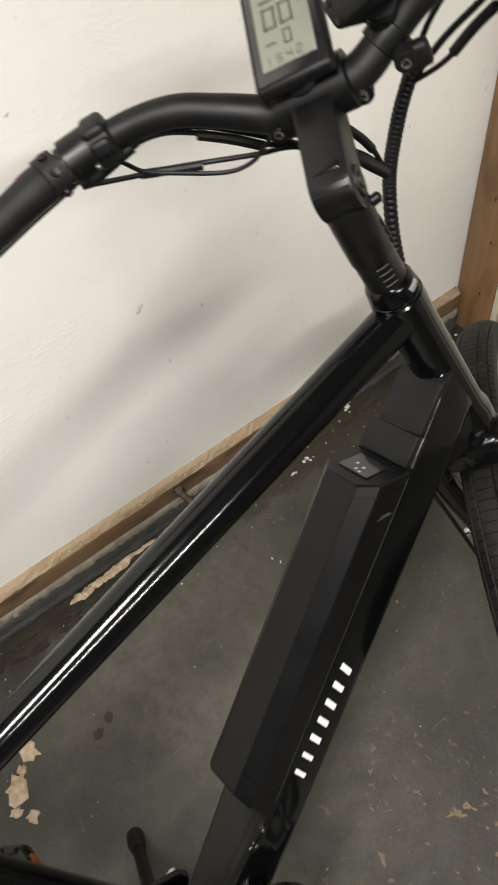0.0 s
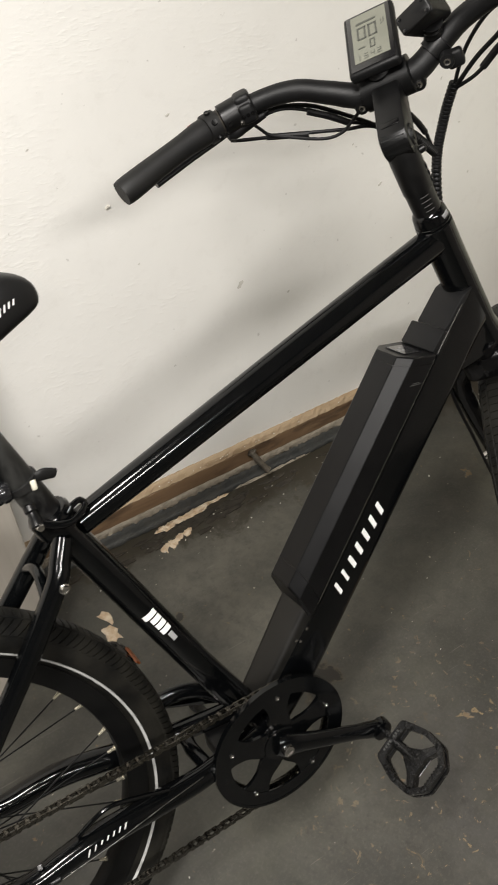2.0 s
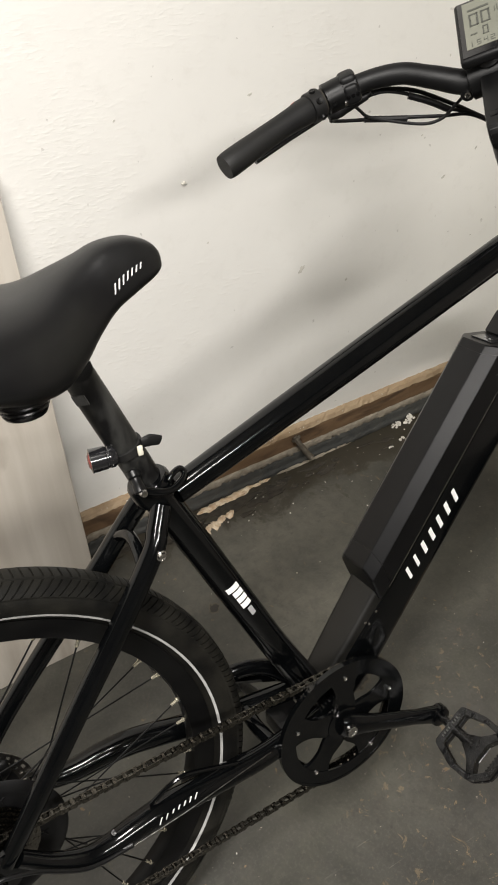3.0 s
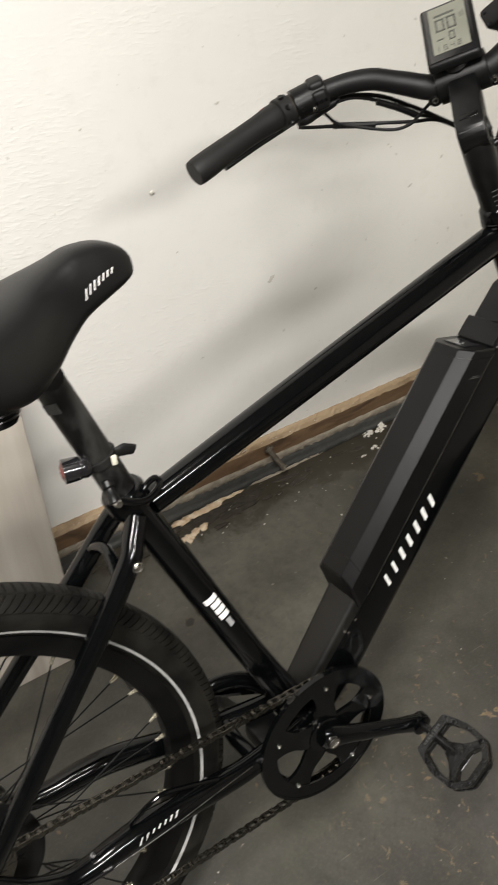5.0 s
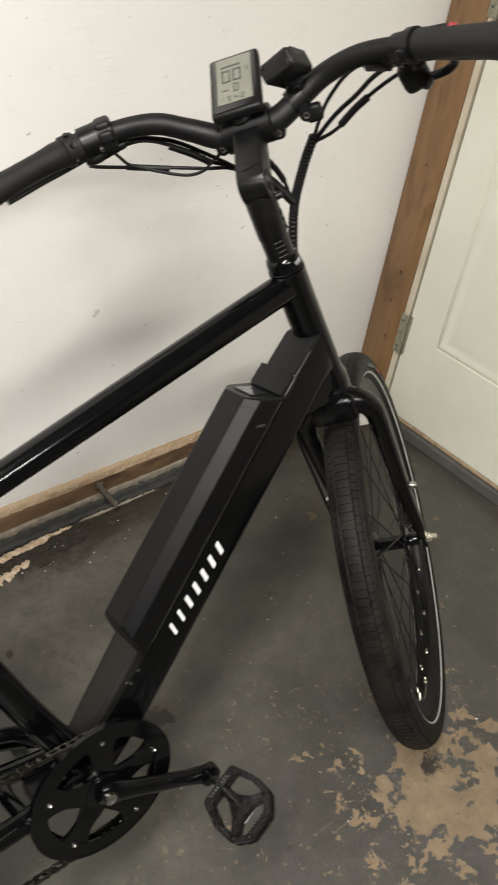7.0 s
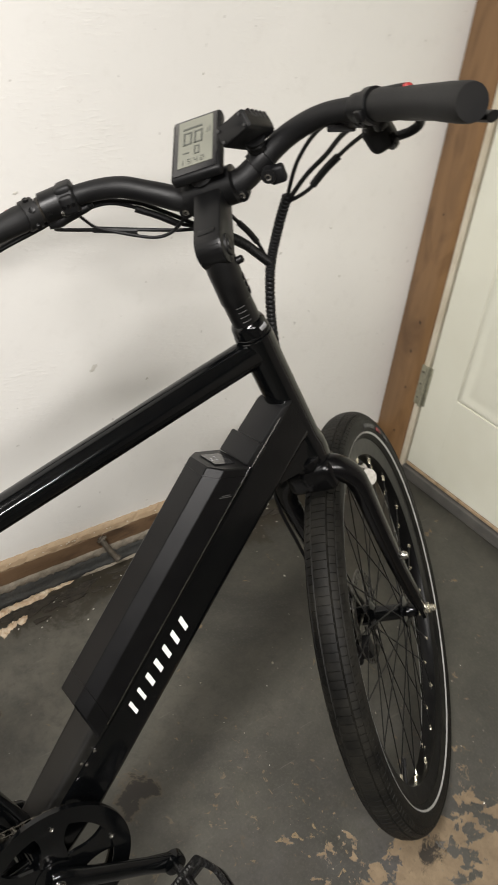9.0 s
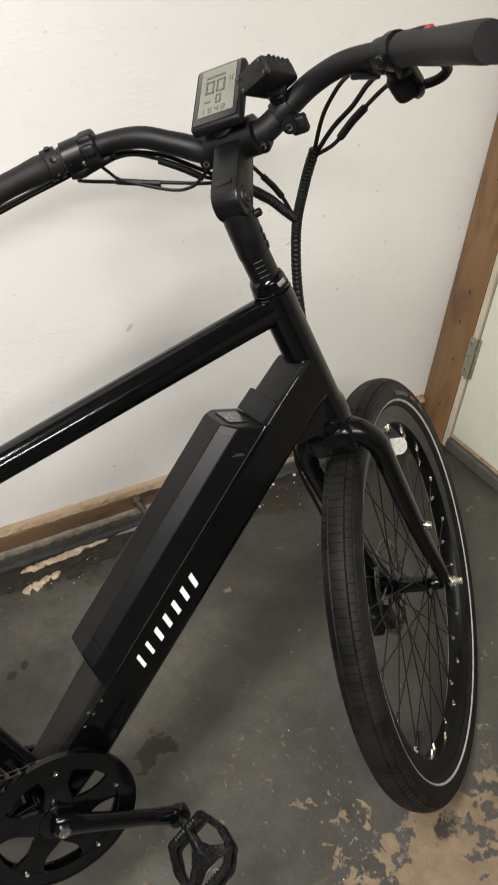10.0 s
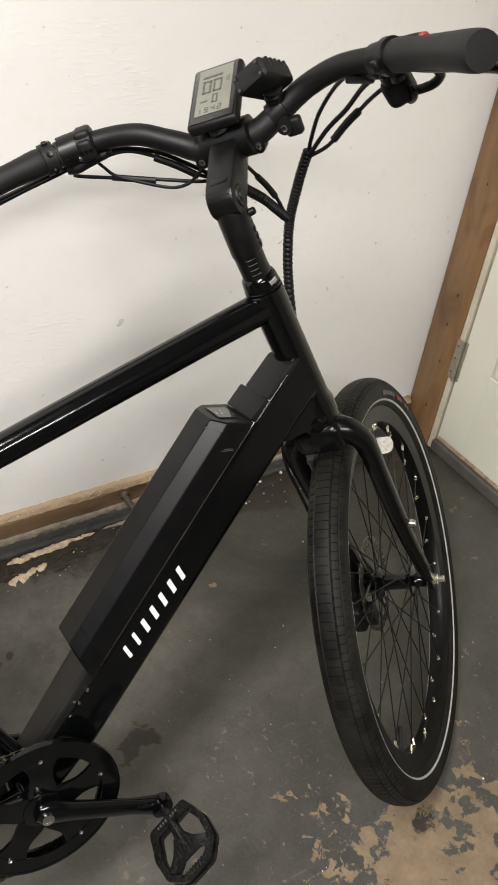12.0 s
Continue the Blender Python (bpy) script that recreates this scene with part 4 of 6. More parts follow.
# word mark on the seat tube: a plain white block with a small grey one
sd = (Vector((-0.068, 0, 0.430)) - Vector((-0.156, 0, 0.640))).normalized()
for s0, s1, h0, h1, mat in ((0.0945, 0.1035, -0.0090, 0.0085, WHITE), (0.1055, 0.1145, -0.0090, 0.0045, WHITE), (0.1165, 0.1255, -0.0090, 0.0045, WHITE), (0.1275, 0.1365, -0.0090, 0.0045, WHITE), (0.140, 0.155, -0.0060, 0.0005, GREYPRINT)):
    bm = B()
    rows = []
    for k in range(6):
        a = -math.pi / 2 + (h0 + (h1 - h0) * k / 5) / 0.0192
        rows.append(a)
    sidev, upv = Vector((0, -1, 0)), sd.cross(Vector((0, -1, 0)))
    g = [[Vector((-0.156, 0, 0.640)) + sd * s + 0.0196 * (sidev * math.cos(a + math.pi / 2) + upv * math.sin(a + math.pi / 2)) for a in rows] for s in (s0, s1)]
    vs = [[bm.verts.new(c) for c in r] for r in g]
    for k in range(5):
        bm.faces.new((vs[0][k], vs[0][k + 1], vs[1][k + 1], vs[1][k]))
    part("word_mark", bm, mat, seat_tube)

# ---- wheels ----


def tyre_mesh(blocks, ring, thick):
    """A tyre with its tread cut as real grooves between blocks (front) or curved sipes (rear)."""
    cells = 180 if blocks else 206
    step = np.array([0.0, 0.03, 0.105, 0.135, 0.42, 0.71] if blocks else [0.0, 0.05, 0.17, 0.22, 0.48, 0.74])
    nt = cells * len(step)
    th = (2 * np.pi / cells) * (np.arange(cells)[:, None] + step[None]).ravel()
    ph = np.concatenate([np.linspace(-2.45, -1.25, 7), np.linspace(-1.2, 1.2, 49), np.linspace(1.25, 2.45, 7)])
    T, P = np.meshgrid(th, ph, indexing="ij")
    w = np.abs(P)
    tread = (w < 1.17) * 1.0
    column = np.arange(nt)[:, None] % len(step)
    cut = (column == 1) | (column == 2)
    g = np.zeros_like(T)
    if blocks:
        for lane in (0.35, 0.80):
            g = np.maximum(g, np.abs(w - lane) < 0.027)
        g = np.maximum(g, cut & (w < 0.80))
        g = np.maximum(g, (cut & (w >= 0.80) & (w < 1.13)) * 0.7)
        T = T - (2 * np.pi / cells) * 0.9 * np.maximum(w - 0.8, 0) + (np.pi / cells) * ((w > 0.35) & (w < 0.80))
    else:
        g = np.maximum(g, np.abs(w - 0.33) < 0.027)
        g = np.maximum(g, cut & (w < 0.30))
        g = np.maximum(g, cut & (w > 0.36) & (w < 1.13))
        T = T + (2 * np.pi / cells) * (2.0 * np.maximum(w - 0.33, 0) ** 1.25)
    r = thick + 0.0018 * tread - (0.0014 if blocks else 0.0019) * g * tread
    R = np.maximum(ring + r * np.cos(P) * np.where(w > 1.6, 1.12, 1.0), ring - 0.0295)
    Y = r * np.sign(np.sin(P)) * np.where(w < np.pi / 2, np.abs(np.sin(P)) ** 0.85, np.abs(np.sin(P)) ** (1.15 if blocks else 1.35)) * 1.04
    co = np.stack([R * np.cos(T), Y, R * np.sin(T)], -1).reshape(-1, 3)
    n = len(ph)
    i = np.arange(nt)[:, None] * n + np.arange(n - 1)[None]
    j = (np.arange(nt)[:, None] + 1) % nt * n + np.arange(n - 1)[None]
    faces = np.stack([i, i + 1, j + 1, j], -1).reshape(-1, 4)
    data = bpy.data.meshes.new("tyre")
    data.from_pydata(co.tolist(), [], faces.tolist())
    data.materials.append(RUBBER)
    lane = np.abs(0.5 * (ph[:-1] + ph[1:]))
    data.polygons.foreach_set("use_smooth", np.tile(lane > 1.16, nt).tolist())
    return data


def wheel(name, m, flange, half, blocks, label, hub_profile, hub_mat, phase, ring, thick, stripe, out):
    """A wheel: rim, tyre (ring and half thickness), stripe at its own radius and distance out, hub, spokes and nipples."""
    grow = ring - 0.3155
    prof = [(0.266, -0.006), (0.268, -0.012), (0.286, -0.0165), (0.290, -0.0165), (0.290, -0.0135), (0.282, -0.0125), (0.282, 0.0125), (0.290, 0.0135), (0.290, 0.0165), (0.286, 0.0165), (0.268, 0.012), (0.266, 0.006)]
    bm = lathe(B(), [(q + grow + (0.0 if q < 0.289 else 0.004), y) for q, y in prof], 96, m, closed=True)
    rim = part(name, bm, RIMPAINT, bike, label)
    piece("tyre", tyre_mesh(blocks, ring, thick), rim, m)
    for s in (-1, 1):
        bm = lathe(B(), [(stripe - 0.0015, s * (out - 0.0040)), (stripe - 0.0015, s * (out - 0.0007)), (stripe + 0.0015, s * (out + 0.0009)), (stripe + 0.0015, s * (out - 0.0017))], 120, m, closed=True)
        part("reflective_stripe", bm, STRIPE, rim, "pale reflective stripe")
    bm = lathe(B(), hub_profile, 40, m)
    part("hub", bm, hub_mat, rim)
    ends = []
    for k in range(36):
        s = -1 if k % 2 else 1
        a = 2 * math.pi * (k + phase) / 36
        turn = (1 if (k // 2) % 2 else -1) * radians(46)
        p0 = Vector((flange * math.cos(a + turn), s * half, flange * math.sin(a + turn)))
        p1 = Vector(((0.267 + grow) * math.cos(a), s * 0.004, (0.267 + grow) * math.sin(a)))
        ends.append((p0, p1))
    length = (ends[0][1] - ends[0][0]).length
    sm = mesh_of("spoke", sweep(B(), [(0, 0, 0), (0, length, 0)], 0.0011, 6), SATIN)
    nm = mesh_of("nipple", lathe(B(), [(0.0016, -0.012), (0.0021, -0.011), (0.0021, -0.004), (0.003, -0.003), (0.003, 0.0)], 8), NIPPLE)
    for p0, p1 in ends:
        piece("spoke", sm, rim, m @ along(p0, p1))
        f = along(p0, p1)
        f.translation = p1
        piece("nipple", nm, rim, m @ f)
    return rim


fw = wheel("front_wheel", FRONT, 0.022, 0.028, True, "front wheel with a black rim and block-tread tyre",
           [(0.005, -0.052), (0.011, -0.050), (0.011, -0.040), (0.014, -0.034), (0.026, -0.031), (0.026, -0.027), (0.013, -0.020), (0.013, 0.020), (0.026, 0.027), (0.026, 0.031), (0.016, 0.034), (0.016, 0.050), (0.005, 0.052)], GLOSS, 0.5, 0.3185, 0.0257, 0.3062, 0.0239)
rw = wheel("rear_wheel", REAR_WHEEL, 0.052, 0.024, False, "rear wheel with a black rim and slick-sided tyre",
           [(0.006, -0.066), (0.014, -0.064), (0.016, -0.045), (0.040, -0.040), (0.046, -0.030), (0.056, -0.026), (0.058, -0.022), (0.055, -0.018), (0.055, 0.018), (0.058, 0.022), (0.056, 0.026), (0.040, 0.032), (0.016, 0.040), (0.014, 0.064), (0.006, 0.066)], GLOSS, 0.2, 0.3183, 0.0253, 0.3054, 0.0226)


def rotor(m, y, parent):
    """A brake disc: a band of steel with two rows of slots, on six swept arms."""
    bm = B()
    for r0, r1 in ((0.0620, 0.0655), (0.0695, 0.0725), (0.0765, 0.0800)):
        lathe(bm, [(r0, y - 0.001), (r1, y - 0.001), (r1, y + 0.001), (r0, y + 0.001)], 72, m, closed=True)
    for k in range(36):
        for r0, r1, d in ((0.0650, 0.0700, 0.0), (0.0720, 0.0770, 0.5)):
            a = 2 * math.pi * (k + d) / 36
            c, t = Vector((math.cos(a), 0, math.sin(a))), Vector((-math.sin(a), 0, math.cos(a))) * 0.0034
            v = [m @ (c * q + t * e + Vector((0, h, 0))) for h in (y - 0.001, y + 0.001) for q, e in ((r0, -1), (r1, -1), (r1, 1), (r0, 1))]
            v = [bm.verts.new(p) for p in v]
            for f in ((0, 1, 2, 3), (7, 6, 5, 4), (0, 4, 5, 1), (2, 6, 7, 3), (1, 5, 6, 2), (3, 7, 4, 0)):
                bm.faces.new([v[i] for i in f])
    disc = part("brake_disc", bm, ROTORMET, parent, "slotted steel brake disc")
    for k in range(6):
        a = 2 * math.pi * k / 6
        bm = sweep(B(), [m @ Vector((0.022 * math.cos(a), y, 0.022 * math.sin(a))), m @ Vector((0.064 * math.cos(a + 0.5), y, 0.064 * math.sin(a + 0.5)))], 0.003, 6)
        part("disc_arm", bm, ROTORMET, disc)


rotor(FRONT, 0.038, fw)
rotor(REAR_WHEEL, 0.044, rw)
bm = box(B(), -0.452, -0.412, 0.044, 0.066, 0.372, 0.398, 0.006, None, 3)
box(bm, -0.440, -0.404, 0.050, 0.060, 0.352, 0.378, 0.004)
part("rear_caliper", bm, MATT, bike, "black rear disc brake caliper")
# worn print on the front tyre's sidewall: grey letters as bars, a red badge
for a, wide, mat in ((51.0, 1.7, SIDEPRINT), (48.4, 1.7, SIDEPRINT), (45.8, 1.7, SIDEPRINT), (43.2, 1.7, SIDEPRINT), (40.6, 1.7, SIDEPRINT), (34.0, 4.2, SIDERED), (27.0, 1.5, SIDEPRINT), (24.6, 1.5, SIDEPRINT)):
    bm = box(B(), 0.3135, 0.3205, -0.0289, -0.0270, -0.0027 * wide, 0.0027 * wide, 0.0004, FRONT @ Matrix.Rotation(radians(-a), 4, "Y"))
    part("sidewall_mark", bm, mat, fw)
# valve and a pale reflector between the front spokes
for m, w, a in ((FRONT, fw, radians(-155)), (REAR_WHEEL, rw, radians(200))):
    bm = sweep(B(), [m @ Vector((r * math.cos(a), 0, r * math.sin(a))) for r in (0.27, 0.242, 0.2418, 0.23)], [0.003, 0.003, 0.0042, 0.004], 10)
    part("valve", bm, MATT, w)
bm = slab(B(), rounded([(0.018, 0.216), (0.030, 0.224), (0.026, 0.244), (-0.026, 0.244), (-0.030, 0.224), (-0.018, 0.216)], 0.007), -0.004, 0.004, FRONT @ pose(0, 0.0, 0, 0, 42, 0) @ pose(0, 0, 0, 0, 0, -42), 0.002)
part("reflector", bm, CLEAR, fw, "pale clear spoke reflector")
# axle nuts
bm = lathe(B(), [(0.0045, -0.081), (0.0055, -0.080), (0.0055, -0.071), (0.0062, -0.0705), (0.0088, -0.070), (0.0088, -0.0625), (0.006, -0.0620), (0.006, -0.050)], 8, FRONT)
part("axle_nut", bm, NIPPLE, fw, "bright axle nut")
bm = lathe(B(), [(0.0045, 0.050), (0.006, 0.060), (0.009, 0.060), (0.009, 0.067), (0.0055, 0.068), (0.0055, 0.076)], 8, FRONT)
part("axle_nut", bm, STEEL, fw)
for s in (-1, 1):
    bm = lathe(B(), [(0.005, s * 0.098), (0.006, s * 0.097), (0.006, s * 0.088), (0.010, s * 0.087), (0.010, s * 0.079), (0.004, s * 0.078)], 8, REAR_WHEEL)
    part("axle_nut", bm, STEEL, rw)

# ---- fork ----
bm2 = B()
sweep(bm2, spline([(0.006, -0.055, -0.30), (0.004, -0.0515, -0.267), (0.001, -0.037, -0.2445), (0, -0.012, -0.236), (0, 0.012, -0.236), (0.001, 0.034, -0.2455), (0.004, 0.0490, -0.268), (0.006, 0.0540, -0.30)], 6), [0.0145, 0.0158, 0.0182, 0.0205, 0.0205, 0.0175, 0.0152, 0.0142], 20, m=SF)
lathe(bm2, [(0.0, 0.205), (0.0262, 0.206), (0.0262, 0.216), (0.022, 0.226), (0.0, 0.230)], 32, SF @ Matrix.Rotation(radians(-90), 4, "X"))
box(bm2, -0.0235, 0.0225, -0.037, 0.035, -0.2665, -0.2200, 0.013, SF, 4)
sweep(bm2, [SF.inverted() @ ST @ Vector((0, 0, -0.196)), SF.inverted() @ ST @ Vector((0, 0, -0.212)), Vector((0, 0, -0.238)), Vector((0, 0, -0.256))], [0.0255, 0.0268, 0.0268, 0.0240], 28, m=SF)
fork = part("fork", bm2, FORKPAINT, bike, "glossy black rigid fork")
for s in (-1, 1):
    bm = sweep(B(), spline([(0.006, s * 0.0545, -0.29), (0.010, s * 0.0535, -0.38), (0.018, s * 0.0525, -0.48), (0.030, s * 0.0530, -0.57), (0.040, s * 0.0525, -0.618)], 6), [0.0145, 0.0140, 0.0128, 0.0112, 0.0092], 18, m=SF)
    leg = part("fork_leg", bm, FORKPAINT, fork)
    bm = slab(B(), rounded([(0.028, -0.605), (0.050, -0.608), (0.054, -0.640), (0.030, -0.642)], 0.006), s * 0.0545 - 0.003, s * 0.0545 + 0.003, SF)
    part("dropout", bm, FORKPAINT, fork)
    bm = lathe(B(), [(0.0, 0.011), (0.0045, 0.010), (0.0065, 0.006), (0.0065, 0.0), (0.0045, -0.004)], 14, SF @ Matrix.Translation((0.0155, s * 0.0645, -0.458)) @ (pose(0, 0, 0) if s > 0 else pose(0, 0, 0, 180)))
    part("fork_bolt", bm, STEEL, fork, "bright dome-headed bolt")
# mudguard boss at the back of the crown
bm = lathe(B(), [(0.0018, 0.0), (0.0030, 0.0008), (0.0042, 0.0008), (0.0046, -0.0004), (0.0046, -0.006)], 14, SF @ Matrix.Translation((-0.0240, 0.0, -0.243)) @ pose(0, 0, 0, 0, 0, 90))
part("crown_boss", bm, SATIN, fork)
# brake caliper on the left leg
bm = box(B(), -0.044, 0.008, 0.049, 0.078, -0.650, -0.596, 0.008, SF, 3)
box(bm, -0.036, -0.010, 0.030, 0.052, -0.642, -0.606, 0.005, SF)
caliper = part("brake_caliper", bm, MATT, fork, "black disc brake caliper")
bm = box(B(), -0.016, 0.036, 0.058, 0.067, -0.634, -0.560, 0.003, SF)
part("caliper_bracket", bm, SATIN, caliper)
for x, z in ((-0.030, -0.608), (-0.030, -0.640)):
    bm = lathe(B(), [(0.0, 0.0030), (0.0038, 0.0026), (0.0044, 0.0), (0.0044, -0.004)], 12, SF @ Matrix.Translation((x, 0.0495, z)) @ pose(0, 0, 0, 180))
    part("caliper_bolt", bm, SCUFFED, caliper)
bm = sweep(B(), spline([(0.02, 0.050, -0.22), (-0.004, 0.066, -0.28), (-0.006, 0.068, -0.38), (-0.010, 0.068, -0.52), (-0.026, 0.066, -0.604)], 6), 0.0026, 8, m=SF)
part("brake_hose", bm, MATT, fork)

# ---- stem, bars and what is clamped to them ----
bm = B()
sweep(bm, [(0, 0, 0.012), (0, 0, 0.050), (0, 0, 0.0505), (0.004, 0, 0.090), (0.009, 0, 0.117)], [0.0178, 0.0178, 0.0188, 0.0192, 0.0190], 28, m=ST)
stem_post = part("stem_post", bm, SATIN, bike)
for k in range(4):
    arc = [(0.0188 * math.cos(radians(q)), 0.0188 * math.sin(radians(q)), 0.0275 + 0.0066 * k) for q in range(186, 226, 5)]
    part("scale_line", sweep(B(), arc, 0.0004, 6, m=ST), SIDEPRINT, stem_post)
ARM = ST @ Matrix.Translation((0.007, 0, 0.116)) @ Matrix.Rotation(radians(-26.2), 4, "Y")
bm = slab(B(), [(0.0215 * math.cos(a), 0.0215 * math.sin(a)) for a in (radians(95 + 15 * i) for i in range(12))] + [(0.080, -0.0175), (0.086, -0.012), (0.086, 0.012), (0.080, 0.0165)], -0.0172, 0.0172, ARM, 0.0035)
stem = part("stem_arm", bm, SATIN, bike, "satin black adjustable stem")
bm = lathe(B(), [(0.0, -0.0206), (0.006, -0.0204), (0.0065, -0.019), (0.012, -0.0195), (0.013, -0.0175), (0.013, 0.0)], 24, ARM @ Matrix.Translation((0.0, 0, 0.0)))
part("pivot_cap", bm, MATT, stem)
# dark raised plate in place of the shaded slot in the arm
bm = box(B(), 0.0050, 0.0125, -0.0112, 0.0112, 0.0186, 0.0219, 0.0014, ARM)
part("slot_shade", bm, GREYPLASTIC, stem)
# clamp bolt and the stepped edge at the front of the post
bm = lathe(B(), [(0.0, 0.0050), (0.0030, 0.0046), (0.0046, 0.0030), (0.0046, -0.004)], 12, ST @ Matrix.Translation((0.0090, -0.0215, 0.0930)) @ along((0, 0, 0), (0.26, -0.96, 0.1)))
part("post_bolt", bm, SATIN, stem_post)
for z in (0.0560, 0.0655, 0.0750):
    bm = box(B(), 0.0160, 0.0203, -0.0050, 0.0050, z - 0.0038, z + 0.0030, 0.0012, ST @ Matrix.Rotation(radians(286), 4, "Z"))
    part("post_step", bm, SATIN, stem_post)
CL = Vector((0.080, 0, 0.152))
bm = lathe(B(), [(0.0185, -0.031), (0.0225, -0.030), (0.0225, 0.030), (0.0185, 0.031)], 32, ST @ Matrix.Translation(CL))
part("bar_clamp", bm, SATIN, stem)
for x, y, z in ((0.0710, -0.0345, 0.1395), (0.0675, 0.0365, 0.1430)):
    lug = Matrix.Translation((x, y, z)) @ pose(0, 0, 0, 0, 0, -90)
    bm = lathe(B(), [(0.0060, -0.0010), (0.0080, -0.0014), (0.0088, 0.0004), (0.0088, 0.0130)], 20, ST @ lug)
    sweep(bm, [(x + 0.006, y * 0.96, z), (0.080, y * 0.82, 0.151)], [0.0086, 0.0110], 14, m=ST)
    ear = part("clamp_lug", bm, SATIN, stem)
    bm = lathe(B(), [(0.0, -0.0010), (0.0016, -0.0010), (0.0022, -0.0034), (0.0040, -0.0030), (0.0045, -0.0012), (0.0045, 0.003)], 14, ST @ lug)
    part("clamp_bolt", bm, STEEL, ear, "bright socket bolt")

BAR_L = [(0.080, 0.0, 0.152), (0.080, 0.035, 0.153), (0.081, 0.070, 0.173), (0.079, 0.105, 0.1935), (0.072, 0.150, 0.2035), (0.050, 0.200, 0.2090), (0.002, 0.248, 0.217), (-0.056, 0.302, 0.2225)]
BAR_R = [(0.080, 0.0, 0.152), (0.083, -0.035, 0.151), (0.095, -0.070, 0.1645), (0.101, -0.105, 0.178), (0.089, -0.150, 0.189), (0.058, -0.203, 0.192), (0.004, -0.252, 0.200), (-0.070, -0.303, 0.2105)]
cl = spline(BAR_L, 8)
cr = spline(BAR_R, 8)
bm = sweep(B(), cl[::-1] + cr[1:], [0.0112, 0.0114, 0.0118, 0.0126, 0.0132, 0.0150, 0.0158, 0.0150, 0.0132, 0.0126, 0.0120, 0.0118, 0.0116], 24, m=ST)
bar = part("handlebar", bm, MATT, bike, "swept-back satin black handlebar")


def at_curve(c, f):
    """A frame on a curve, its y axis along it."""
    x = f * (len(c) - 1)
    i = min(int(x), len(c) - 2)
    p = c[i].lerp(c[i + 1], x - i)
    return along(p, p + (c[i + 1] - c[i]))


def grip(c, f0, name, label):
    pts = [at_curve(c, f0 + (1 - f0) * k / 14).translation for k in range(15)]
    tip = pts[-1] + (pts[-1] - pts[-2]).normalized() * 0.006
    pts.append(tip)
    rs = [0.0160, 0.0166, 0.0160, 0.0154, 0.0149, 0.0146, 0.0145, 0.0146, 0.0148, 0.0151, 0.0154, 0.0158, 0.0161, 0.0163, 0.0162, 0.0152]
    if f0 < 0.75:
        rs = [q * (1 + 0.06 * min(1.0, i / 3) + 0.05 * max(0.0, (i - 7) / 8)) for i, q in enumerate(rs)]
    bm = sweep(B(), pts, rs, 20, m=ST)
    g = part(name, bm, GRIP, bar, label)
    return g


def ring_clamp(c, f, width, r, name, mat, bolt=True):
    m = ST @ at_curve(c, f)
    bm = lathe(B(), [(r - 0.003, -width / 2), (r, -width / 2 + 0.001), (r, width / 2 - 0.001), (r - 0.003, width / 2)], 24, m)
    if bolt:
        box(bm, -0.006, 0.006, -width / 2, width / 2, -r - 0.007, -r + 0.002, 0.002, m)
        box(bm, r - 0.003, r + 0.006, -width / 2, width / 2, -0.006, 0.006, 0.002, m)
    ob = part(name, bm, mat, bar)
    return ob


